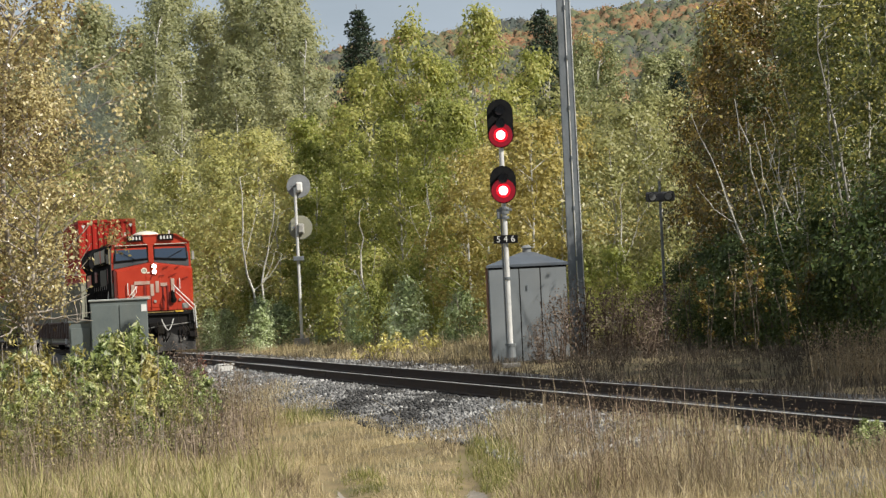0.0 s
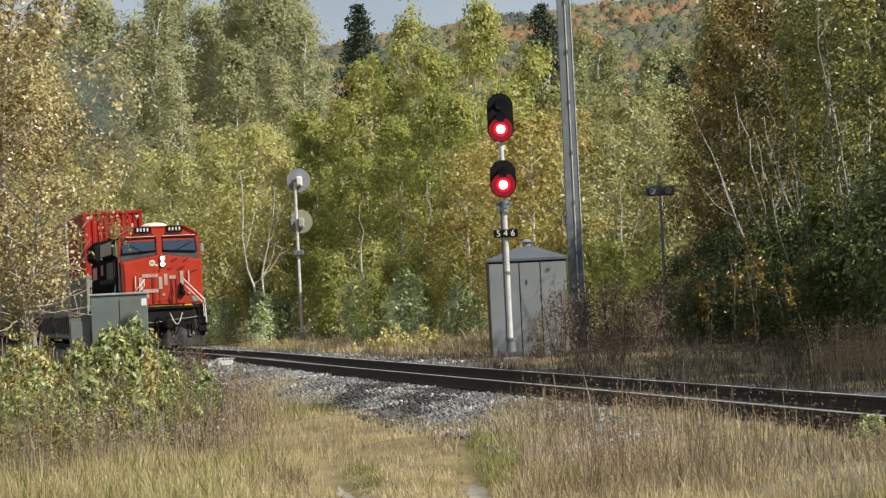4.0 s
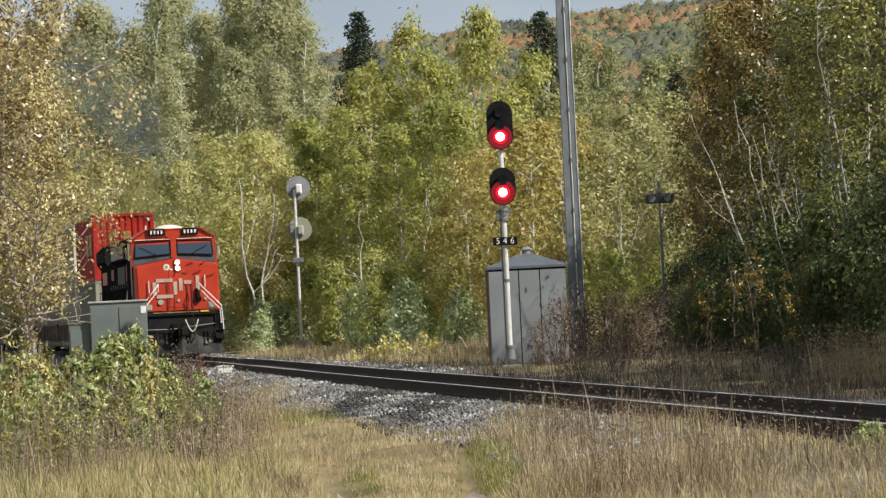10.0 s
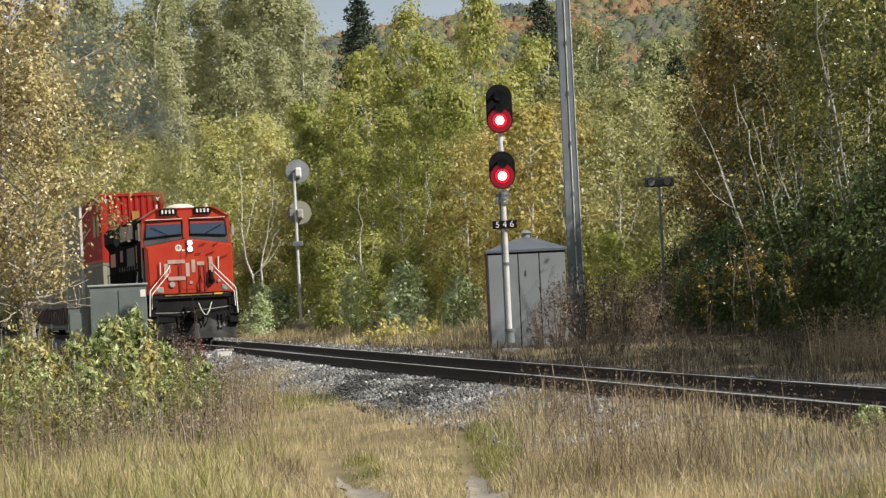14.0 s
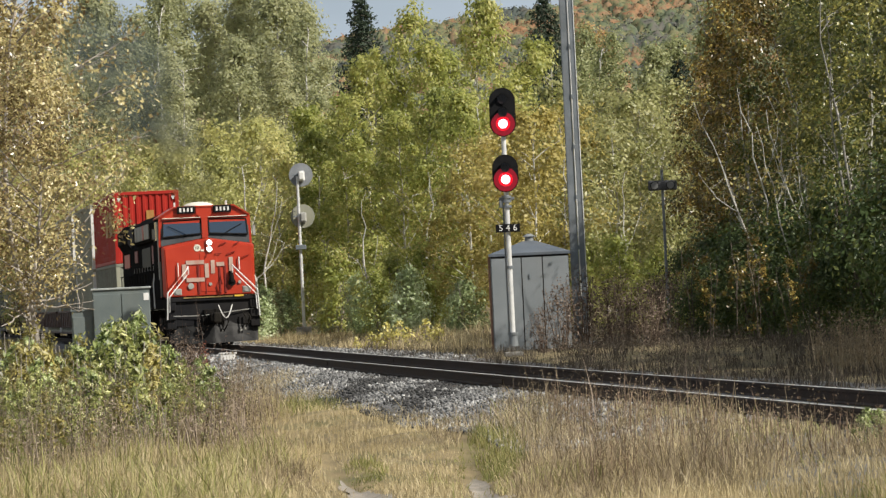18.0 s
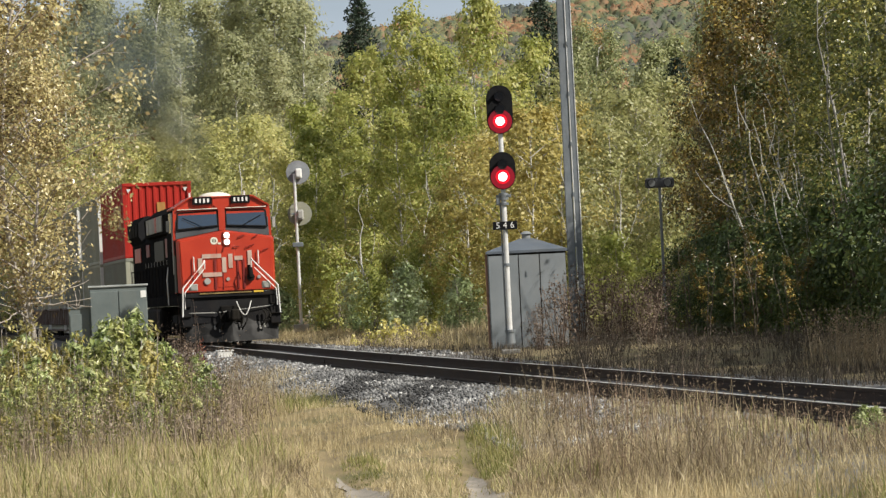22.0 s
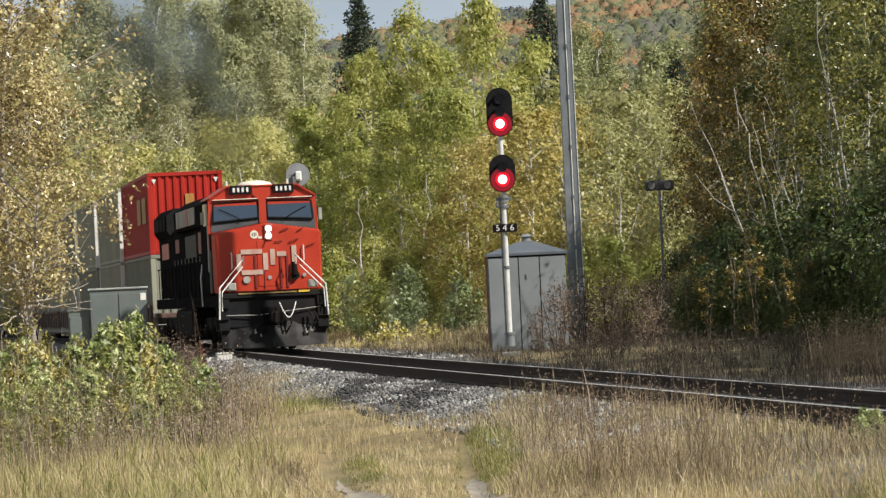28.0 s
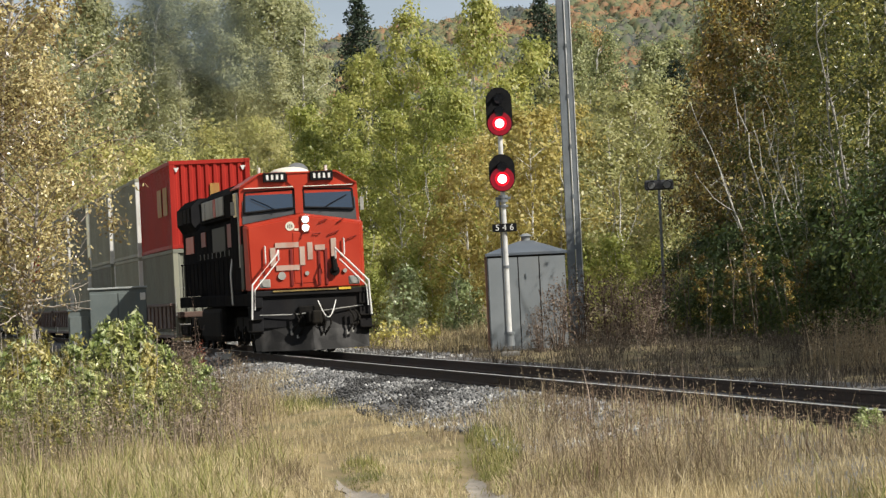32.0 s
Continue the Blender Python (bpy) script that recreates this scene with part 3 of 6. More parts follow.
def build_engine():
    e = thing("locomotive", 0, 0, 0)
    tagged(e, "orange-red and black diesel freight locomotive with lit headlights", "locomotive")
    # nose: sides drawn in at the front, top sloping from a ridge in the middle
    bm = B()
    front = [(-1.40, 1.64), (1.40, 1.64), (1.44, 3.24), (0.0, 3.47), (-1.44, 3.24)]
    back = [(-1.52, 1.64), (1.52, 1.64), (1.53, 3.30), (0.0, 3.55), (-1.53, 3.30)]
    a = [bm.verts.new((x, 0.0, z)) for x, z in front]
    b = [bm.verts.new((x, 0.28, z)) for x, z in back]
    bm.faces.new(a)
    bm.faces.new(b[::-1])
    for p, q in ((a, b),):
        for i in range(5):
            bm.faces.new((p[i], q[i], q[(i + 1) % 5], p[(i + 1) % 5]))
    bmesh.ops.recalc_face_normals(bm, faces=bm.faces[:])
    bmesh.ops.bevel(bm, geom=bm.edges[:], offset=0.03, segments=2, affect="EDGES")
    nose = part("nose", bm, M_RED, e, "bright orange-red nose")
    part("nose_side", prism(B(), [(x * 0.995, z - 0.006) for x, z in back], 0.26, 1.30), M_BLACK, nose, "black nose flank")
    # cab
    cab_out = [(-1.53, 1.64), (1.53, 1.64), (1.53, 3.4), (1.50, 4.24), (0.98, 4.56), (-0.98, 4.56), (-1.50, 4.24), (-1.53, 3.4)]
    bm = prism(B(), cab_out, 0.92, 3.3)
    bmesh.ops.bevel(bm, geom=bm.edges[:], offset=0.04, segments=2, affect="EDGES")
    cab = part("cab", bm, M_BLACK, e, "black crew cab with orange-red front")
    part("front_plate", prism(B(), [(x * 1.004, z + 0.006) for x, z in cab_out], 0.885, 0.99), M_RED, cab, "orange-red cab front")
    part("side_stripe", box(B(), (-1.535, 1.13, 3.2), (0.02, 0.26, 1.9)), M_PANEL, cab, "pale grey side stripe")
    bm = prism(B(), [(-1.46, 3.33), (0, 3.57), (1.46, 3.33), (1.44, 3.92), (-1.44, 3.92)], 0.868, 0.90)
    part("anti_glare_panel", bm, M_CABGREY, cab, "dark grey panel under the windows")
    for s in (-1, 1):
        win = [(s * 0.13, 3.70), (s * 1.40, 3.62), (s * 1.37, 4.13), (s * 0.13, 4.17)]
        pane = B()
        vs = [pane.verts.new((x, 0.82 + (z - 3.6) * 0.14 + k, z)) for k in (0.0, 0.02) for x, z in win]
        for q in ((0, 1, 2, 3), (7, 6, 5, 4), (0, 4, 5, 1), (1, 5, 6, 2), (2, 6, 7, 3), (3, 7, 4, 0)):
            pane.faces.new([vs[i] for i in q])
        bmesh.ops.recalc_face_normals(pane, faces=pane.faces[:])
        part("windshield", pane, M_GLASS, cab, "dark reflecting windshield")
        fr = B()
        for p, q in zip(win, win[1:] + win[:1]):
            rod(fr, (p[0], 0.82 + (p[1] - 3.6) * 0.14, p[1]), (q[0], 0.82 + (q[1] - 3.6) * 0.14, q[1]), 0.026, None, 6)
        part("window_frame", fr, M_BLACK, cab)
        part("visor", box(B(), (s * 0.76, 0.85, 4.235), (1.26, 0.10, 0.022), 0.005), M_CREAM, cab, "pale rain visor")
        wip = pipe(B(), [(s * 0.6, 0.78, 3.66), (s * 0.85, 0.80, 3.80), (s * 1.22, 0.83, 3.98)], 0.012, 5)
        part("wiper", wip, M_BLACK, cab)
        nb = part("number_board", box(B(), (s * 0.60, 0.84, 4.49), (0.58, 0.16, 0.24), 0.012), M_SIGBLACK, cab, "black board with illegible white characters")
        for k in range(4):
            x = s * 0.60 + (k - 1.5) * 0.125
            part("character_bar", box(B(), (x, 0.752, 4.49), (0.060, 0.006, 0.125), 0.002), M_WHITE, nb)
        part("side_window", box(B(), (s * 1.535, 1.75, 3.85), (0.03, 0.85, 0.62), 0.01), M_GLASS, cab, "dark side window")
        part("mirror", box(B(), (s * 1.66, 1.25, 3.75), (0.10, 0.03, 0.34), 0.01), M_PANEL, cab, "folded wind deflector")
    part("centre_pillar", prism(B(), [(-0.10, 3.55), (0.10, 3.55), (0.10, 4.2), (0.27, 4.36), (0.27, 4.58), (-0.27, 4.58), (-0.27, 4.36), (-0.10, 4.2)], 0.83, 0.94), M_RED, cab)
    part("roof_panel", prism(B(), [(-1.48, 4.26), (-0.97, 4.575), (0.97, 4.575), (1.48, 4.26), (1.5, 4.29), (0.98, 4.615), (-0.98, 4.615), (-1.5, 4.29)], 0.80, 3.32), M_RED, cab)
    bm = B()
    bmesh.ops.create_uvsphere(bm, u_segments=24, v_segments=10, radius=1, matrix=Matrix.Translation((-0.05, 2.2, 4.62)) @ Matrix.Diagonal((0.52, 0.6, 0.17, 1)))
    part("roof_dome", bm, M_CREAM, cab, "pale low antenna dome")
    for x, y in ((-0.93, 1.3), (0.78, 1.3)):
        part("roof_antenna", box(B(), (x, y, 4.68), (0.06, 0.10, 0.17), 0.01), M_WHITE, cab, "small white antenna")
    # headlights
    hb = part("headlight_case", box(B(), (0.03, -0.02, 3.27), (0.24, 0.08, 0.46), 0.04), M_RED, nose)
    for z in (3.375, 3.165):
        part("headlight", rod(B(), (0.03, -0.075, z), (0.03, -0.055, z), 0.078, None, 20), M_HEAD, hb, "lit white headlight")
        part("bezel", rod(B(), (0.03, -0.066, z), (0.03, -0.05, z), 0.105, None, 20), M_PANEL, hb)
    # plain shapes of the painted emblem, and a small round badge
    for pts in ([(-0.20, 2.75), (-0.72, 2.75)], [(-0.82, 2.66), (-0.82, 2.27)], [(-0.72, 2.18), (-0.20, 2.18)], [(-0.08, 2.27), (-0.08, 2.66)],
                [(0.12, 2.40), (0.12, 2.76)], [(0.28, 2.66), (0.46, 2.66)], [(0.72, 2.24), (0.72, 2.84)]):
        part("painted_bar", strip(B(), pts, 0.13, -0.036, -0.016), M_EMBLEM, nose, "plain dirty-white painted bar")
    bm = rod(B(), (-0.36, -0.012, 3.22), (-0.36, 0.01, 3.22), 0.115, None, 24)
    badge = part("badge", bm, M_CREAM, nose, "small round pale badge")
    for k in (-1, 0, 1):
        part("badge_mark", box(B(), (-0.36 + k * 0.05, -0.014, 3.22), (0.022, 0.006, 0.12 if k == 0 else 0.09)), M_BLACK, badge)
    part("notice", box(B(), (-0.20, -0.008, 3.13), (0.10, 0.02, 0.06), 0.004), M_CREAM, nose)
    # front door with its recess lines and vertical step wells
    part("nose_door", box(B(), (-0.02, -0.004, 2.42), (0.56, 0.02, 1.28), 0.01), M_RED, nose, "orange-red nose door")
    # flat strips; their darker red paints the shade inside the recesses
    for x, w in ((-0.36, 0.07), (-0.12, 0.03), (0.34, 0.06), (0.52, 0.07)):
        part("step_well", box(B(), (x, -0.018, 2.18), (w, 0.03, 0.92), 0.008), M_RED_SHADE, nose, "vertical strip painted dark red as a recess's shade")
    for x, z in ((-0.62, 1.98), (0.02, 2.02), (0.98, 2.05)):
        part("marker_light", rod(B(), (x, -0.05, z), (x, 0.0, z), 0.055 if x > -0.5 else 0.10, None, 14), M_PANEL, nose, "small round marker lamp")
    bm = rod(B(), (0.72, -0.12, 2.05), (0.72, 0.0, 2.05), 0.12, None, 16)
    rod(bm, (0.72, -0.10, 2.05), (0.70, -0.08, 2.42), 0.09, 0.07, 10)
    part("hand_brake", bm, M_UNDER, nose, "dark hand brake gear")
    for (x0, z0), (x1, z1) in (((0.22, 3.0), (0.40, 3.02)), ((0.40, 3.3), (0.58, 3.36)), ((0.86, 3.28), (1.0, 3.36)), ((0.62, 2.98), (0.86, 3.06)), ((1.1, 2.85), (1.3, 2.92)), ((-0.1, 2.9), (-0.06, 3.02))):
        part("grab_iron", pipe(B(), [(x0, 0.0, z0), (x0, -0.06, z0), (x1, -0.06, z1), (x1, 0, z1)], 0.014, 5), M_RED_SHADE, nose)
    for x, z0, z1 in ((-1.02, 2.30, 2.74), (0.98, 2.46, 2.86)):
        part("grab_iron", pipe(B(), [(x, 0, z1), (x, -0.07, z1), (x, -0.07, z0), (x, 0, z0)], 0.020, 6), M_WHITE, nose, "white grab iron")
    # platform, steps, pilot
    plat = part("front_platform", box(B(), (0, -0.30, 1.55), (3.0, 0.9, 0.14), 0.02), M_BLACK, e, "black front platform")
    part("edge_stripe", box(B(), (-0.15, -0.77, 1.60), (1.60, 0.02, 0.04)), M_TANEDGE, plat, "dirty tan edge stripe")
    part("edge_stripe", box(B(), (0.86, -0.77, 1.605), (0.30, 0.022, 0.055)), M_YELLOW, plat, "worn yellow edge stripe")
    for s in (-1, 1):
        part("ditch_light", rod(box(B(), (s * 1.12, -0.62, 1.80), (0.26, 0.2, 0.22), 0.03), (s * 1.12, -0.74, 1.80), (s * 1.12, -0.70, 1.80), 0.085, None, 16), M_PANEL, plat, "unlit ditch light")
        rail = pipe(B(), [(s * 0.72, -0.35, 2.62), (s * 0.78, -0.55, 2.52), (s * 1.46, -0.80, 1.78), (s * 1.50, -0.82, 0.92)], 0.024, 7)
        pipe(rail, [(s * 0.72, -0.35, 2.62), (s * 0.72, -0.30, 2.36)], 0.022, 6)
        part("handrail", rail, M_WHITE, e, "white front handrail")
        part("handrail", pipe(B(), [(s * 0.78, -0.60, 2.34), (s * 1.40, -0.82, 1.66), (s * 1.42, -0.84, 1.15)], 0.018, 6), M_WHITE, e, "white front handrail")
        st = B()
        box(st, (s * 1.36, -0.35, 1.02), (0.30, 0.75, 0.92), 0.02)
        steps = part("step_well", st, M_BLACK, e, "black stepwell")
        for z in (0.62, 0.92, 1.22):
            part("step", box(B(), (s * 1.40, -0.55, z), (0.34, 0.5, 0.03), 0.006), M_UNDER, steps)
    bm = box(B(), (0, -0.55, 1.10), (2.6, 0.22, 0.85), 0.03)
    pilot = part("pilot_plate", bm, M_BLACK, e, "black pilot plate")
    # plough blade: two raked plates meeting at a ridge
    bm = B()
    for s in (-1, 1):
        p = [(0, -1.10, 0.10), (s * 1.42, -0.70, 0.12), (s * 1.46, -0.55, 0.62), (s * 1.20, -0.58, 0.80), (0, -0.72, 0.80)]
        v = [bm.verts.new(q) for q in p]
        w = [bm.verts.new((q[0], q[1] + 0.06, q[2])) for q in p]
        bm.faces.new(v)
        bm.faces.new(w[::-1])
        for i in range(5):
            bm.faces.new((v[i], w[i], w[(i + 1) % 5], v[(i + 1) % 5]))
    bmesh.ops.recalc_face_normals(bm, faces=bm.faces[:])
    part("plough", bm, M_PLOW, e, "worn grey snow plough blade")
    bm = box(B(), (0, -0.95, 0.92), (0.30, 0.7, 0.28), 0.05)
    box(bm, (0.06, -1.25, 0.92), (0.24, 0.22, 0.34), 0.05)
    part("coupler", bm, M_UNDER, e, "dark steel knuckle coupler")
    part("coupler_pocket", box(B(), (0, -0.70, 0.95), (0.66, 0.12, 0.52), 0.04), M_UNDER, e)
    part("uncoupling_lever", pipe(B(), [(-1.3, -0.72, 1.02), (-0.4, -0.78, 1.0), (0.4, -0.78, 1.08), (1.3, -0.72, 1.16)], 0.016, 6), M_PANEL, e, "pale uncoupling lever")
    hs = [(0.16 + 0.45 * i / 10, -0.85 - 0.15 * math.sin(math.pi * i / 10), 1.32 - 0.42 * math.sin(math.pi * i / 10)) for i in range(11)]
    part("cable", pipe(B(), hs, 0.017, 5), M_WHITE, e, "pale hanging multiple-unit cable")
    for x, k in ((-0.45, 0.5), (-0.30, 0.62), (0.22, 0.7), (0.36, 0.62), (0.95, 0.55), (1.08, 0.5)):
        hs = [(x + 0.10 * math.sin(i * 0.5), -0.80 - 0.10 * math.sin(math.pi * i / 8), 1.05 - k * i / 8) for i in range(9)]
        part("air_hose", pipe(B(), hs, 0.026, 6), M_UNDER, e, "black rubber air hose")
        part("hose_coupling", box(B(), (hs[-1][0], hs[-1][1], hs[-1][2]), (0.06, 0.06, 0.12), 0.01), M_PANEL, e)
    # long hood and frame
    part("frame", box(B(), (0, 9.9, 1.42), (3.0, 20.6, 0.32), 0.03), M_BLACK, e, "black underframe with walkway")
    hood = part("hood", prism(B(), [(-1.30, 1.58), (1.30, 1.58), (1.30, 3.5), (0.92, 4.0), (0.70, 4.30), (-0.70, 4.30), (-0.92, 4.0), (-1.30, 3.5)], 3.3, 15.4), M_BLACK, e, "black engine hood")
    for i in range(9):
        for s in (-1, 1):
            dr = part("hood_door", box(B(), (s * 1.305, 4.3 + i * 1.22, 2.6), (0.03, 1.1, 1.7), 0.01), M_BLACK, hood)
            part("latch", box(B(), (s * 1.325, 4.75 + i * 1.22, 2.7), (0.02, 0.05, 0.16)), M_PANEL, dr)
    blower = part("equipment_case", prism(B(), [(-1.40, 3.62), (-0.9, 3.5), (0.9, 3.5), (1.40, 3.62), (1.43, 4.22), (1.05, 4.50), (-1.05, 4.50), (-1.43, 4.22)], 3.4, 13.2), M_BLACK, e, "dark overhanging equipment case")
    for y, w, m in ((6.9, 2.0, M_PANEL), (8.35, 0.6, M_RED), (9.9, 2.2, M_PANEL), (11.6, 0.8, M_PANEL)):
        part("grille", box(B(), (-1.44, y, 3.96), (0.04, w, 0.50), 0.01), m, blower, "pale intake grille" if m is M_PANEL else "red intake panel")
    for y, z, w, h in ((5.6, 3.15, 1.1, 0.62), (13.2, 3.2, 1.3, 0.42)):
        part("side_panel", box(B(), (-1.33, y, z), (0.03, w, h), 0.01), M_RED_SHADE, hood, "dull red side panel")
    part("side_hatch", box(B(), (-1.33, 8.6, 3.10), (0.03, 3.6, 0.66), 0.01), M_HATCH, hood, "olive-grey side hatch")
    part("flank_panel", box(B(), (-1.525, 0.72, 2.25), (0.03, 0.62, 1.15), 0.01), M_HATCH, e, "dusty grey-green flank panel")
    part("exhaust_stack", box(B(), (0, 10.4, 4.42), (0.5, 1.2, 0.3), 0.04), M_UNDER, hood, "sooty exhaust stack")
    rad = part("radiator_case", prism(B(), [(-1.30, 1.6), (1.30, 1.6), (1.30, 3.5), (1.46, 3.75), (1.46, 4.22), (1.20, 4.46), (-1.20, 4.46), (-1.46, 4.22), (-1.46, 3.75), (-1.30, 3.5)], 15.4, 20.4), M_BLACK, e, "black flared radiator section")
    for y in (16.2, 17.4, 18.6, 19.6):
        part("radiator_grille", box(B(), (-1.47, y, 3.98), (0.04, 1.0, 0.42), 0.01), M_UNDER, rad)
    part("side_patch", box(B(), (-1.31, 18.0, 3.12), (0.02, 2.6, 0.5)), M_RED, rad, "orange-red rear band")
    for s in (-1, 1):
        for k in range(13):
            y = 3.9 + k * 1.28
            part("stanchion", rod(B(), (s * 1.46, y, 1.55), (s * 1.46, y, 2.55), 0.016, None, 5), M_BLACK, e)
        part("handrail", rod(B(), (s * 1.46, 3.6, 2.55), (s * 1.46, 19.6, 2.55), 0.018, None, 6), M_BLACK, e, "black side handrail")
        part("grab_rail", pipe(B(), [(s * 1.54, 3.5, 1.3), (s * 1.56, 3.5, 2.1), (s * 1.50, 3.55, 2.5)], 0.024, 6), M_WHITE, e, "white cab step handrail")
        part("fuel_tank_side", box(B(), (s * 1.05, 10.2, 0.78), (0.9, 5.6, 0.95), 0.15), M_UNDER, e, "grimy fuel tank")
    for y0 in (1.6, 15.2):
        tk = part("truck", box(box(B(), (-1.12, y0 + 2.0, 0.78), (0.20, 4.7, 0.40), 0.06), (1.12, y0 + 2.0, 0.78), (0.20, 4.7, 0.40), 0.06), M_UNDER, e, "grimy cast truck frame")
        for k in range(3):
            y = y0 + 2.0 * k
            wheelset(e, y, 0.53)
            for s in (-1, 1):
                part("axle_box", rod(box(B(), (s * 1.16, y, 0.54), (0.22, 0.42, 0.42), 0.05), (s * 1.26, y, 0.54), (s * 1.31, y, 0.54), 0.14, None, 12), M_UNDER, tk)
                part("spring", rod(B(), (s * 1.15, y + 0.5, 0.50), (s * 1.15, y + 0.5, 0.95), 0.10, None, 10), M_UNDER, tk)
    MOVERS.append((e, 0.0))
    return e


def corrugated_end(bm, w, h, y):
    """An end wall with upright ribs, bottom at z = 0."""
    n = 9
    step = w / n
    xs, ds = [], []
    for i in range(n):
        x = -w / 2 + i * step
        xs += [x, x + step * 0.35, x + step * 0.5, x + step * 0.85]
        ds += [0.0, 0.0, 0.05, 0.05]
    xs.append(w / 2)
    ds.append(0.0)
    lo = [bm.verts.new((x, y + d, 0.0)) for x, d in zip(xs, ds)]
    hi = [bm.verts.new((x, y + d, h)) for x, d in zip(xs, ds)]
    for i in range(len(xs) - 1):
        bm.faces.new((lo[i], lo[i + 1], hi[i + 1], hi[i]))


def build_container(material, label, post, length=12.19, height=2.80, marks=True):
    c = thing("shipping_container", 0, 0, 0)
    tagged(c, label, "shipping container", "containers on the train")
    w = 2.59
    bm = box(B(), (0, length / 2, height / 2), (w - 0.14, length - 0.20, height - 0.08))
    corrugated_end(bm, w - 0.24, height, 0.03)
    part("end_wall", bm, material, c)
    for s in (-1, 1):
        bm = B()
        n = 40
        step = (length - 0.3) / n
        lo, hi = [], []
        for i in range(n):
            for f, d in ((0.0, 0.0), (0.3, 0.0), (0.45, 0.035), (0.85, 0.035)):
                y = 0.15 + (i + f) * step
                lo.append(bm.verts.new((s * (w / 2 - 0.02 - d), y, 0.12)))
                hi.append(bm.verts.new((s * (w / 2 - 0.02 - d), y, height - 0.1)))
        for i in range(len(lo) - 1):
            bm.faces.new((lo[i], lo[i + 1], hi[i + 1], hi[i]))
        part("side_wall", bm, material, c, "corrugated steel side")
        for y in (0.08, length - 0.08):
            part("corner_post", box(B(), (s * (w / 2 - 0.08), y, height / 2), (0.16, 0.16, height), 0.015), post, c)
            for z in (0.06, height - 0.06):
                part("corner_casting", box(B(), (s * (w / 2 - 0.085), y, z), (0.185, 0.185, 0.13), 0.02), post if z < 1 else material, c)
        for z in (0.08, height - 0.05):
            part("side_beam", box(B(), (s * (w / 2 - 0.05), length / 2, z), (0.1, length - 0.2, 0.12), 0.01), material, c)
        if marks:
            part("corner_mark", prism(B(), [(s * 1.15, height - 0.22), (s * 0.98, height - 0.22), (s * 1.07, height - 0.38)], -0.015, 0.0), M_WHITE, c, "white corner mark")
    for z in (0.08, height - 0.06):
        part("end_beam", box(B(), (0, 0.07, z), (w - 0.2, 0.14, 0.13), 0.01), material, c)
    if marks:
        part("placard", box(B(), (0.14, -0.005, height - 0.98), (0.30, 0.02, 0.46)), M_PLACARD, c, "faded yellow placard")
        for k in range(2):
            part("placard", box(B(), (-w / 2 - 0.005, 1.9 + k * 2.2, height * 0.56), (0.012, 1.5, 0.9)), M_PLACARD, c, "dull tan worn lettering panel")
    return c


def build_well_car():
    c = thing("well_car", 0, 0, 0)
    tagged(c, "brown double-stack container well wagon with grimy trucks", "container wagon", "wagons of the train")
    L = 13.9
    for s in (-1, 1):
        part("side_sill", box(B(), (s * 1.33, L / 2, 0.98), (0.12, L - 2.0, 0.75), 0.03), M_WELL, c, "brown side sill")
        part("top_chord", box(B(), (s * 1.36, L / 2, 1.38), (0.22, L - 2.0, 0.10), 0.02), M_WELL, c)
        for k in range(8):
            part("side_rib", box(B(), (s * 1.41, 1.5 + k * 1.56, 0.98), (0.06, 0.12, 0.7), 0.01), M_WELL, c)
    part("floor", box(B(), (0, L / 2, 0.36), (2.6, L - 2.2, 0.10), 0.01), M_WELL, c)
    for y in (0.2, L - 0.2):
        part("end_platform", box(B(), (0, y, 1.05), (2.6, 1.7, 0.18), 0.03), M_WELL, c)
    for k in range(3):
        part("ladder_rung", rod(B(), (-1.30, -0.55, 0.75 + k * 0.35), (-0.9, -0.55, 0.75 + k * 0.35), 0.015, None, 6), M_PANEL, c)
    part("grab_rail", pipe(B(), [(-1.38, -0.4, 0.9), (-1.38, -0.4, 1.9), (-1.0, -0.4, 1.9)], 0.02, 6), M_PANEL, c)
    for s in (-1, 1):
        part("truck_frame", box(B(), (s * 1.05, -0.1, 0.55), (0.16, 2.3, 0.34), 0.05), M_UNDER, c, "grimy wagon truck frame")
    return c


CARS = 13
engine = build_engine()
car = build_well_car()
red_box = build_container(M_CONT_RED, "weathered red shipping container with yellow placard", M_CONT_RED)
grey_box = build_container(M_CONT_GREY, "dirty pale grey shipping container with white corner posts", M_WHITE, marks=False)
slate_box = build_container(M_CONT_DK, "slate grey shipping container with pale corner posts", M_CONT_GREY, marks=False)
FIRST, PITCH = 23.4, 14.0
LOW, HIGH = 0.34, 3.15
for i in range(CARS):
    c = car if i == 0 else copy_thing(car, pose(0, 0, 0))
    MOVERS.append((c, FIRST + i * PITCH))
    lower = slate_box if i == 0 else copy_thing(slate_box if i % 3 == 2 else grey_box, pose(0, 0, 0))
    upper = red_box if i == 0 else (grey_box if i == 1 else copy_thing(red_box if i in (6, 10) else slate_box if i % 4 == 3 else grey_box, pose(0, 0, 0)))
    lower["z"], upper["z"] = LOW, HIGH
    MOVERS += [(lower, FIRST + 0.9 + i * PITCH), (upper, FIRST + 0.9 + i * PITCH)]
for ob, b in MOVERS:
    if ob.name.startswith("well_car"):
        for y in (-0.85, 0.65):
            wheelset(ob, y, 0.42)


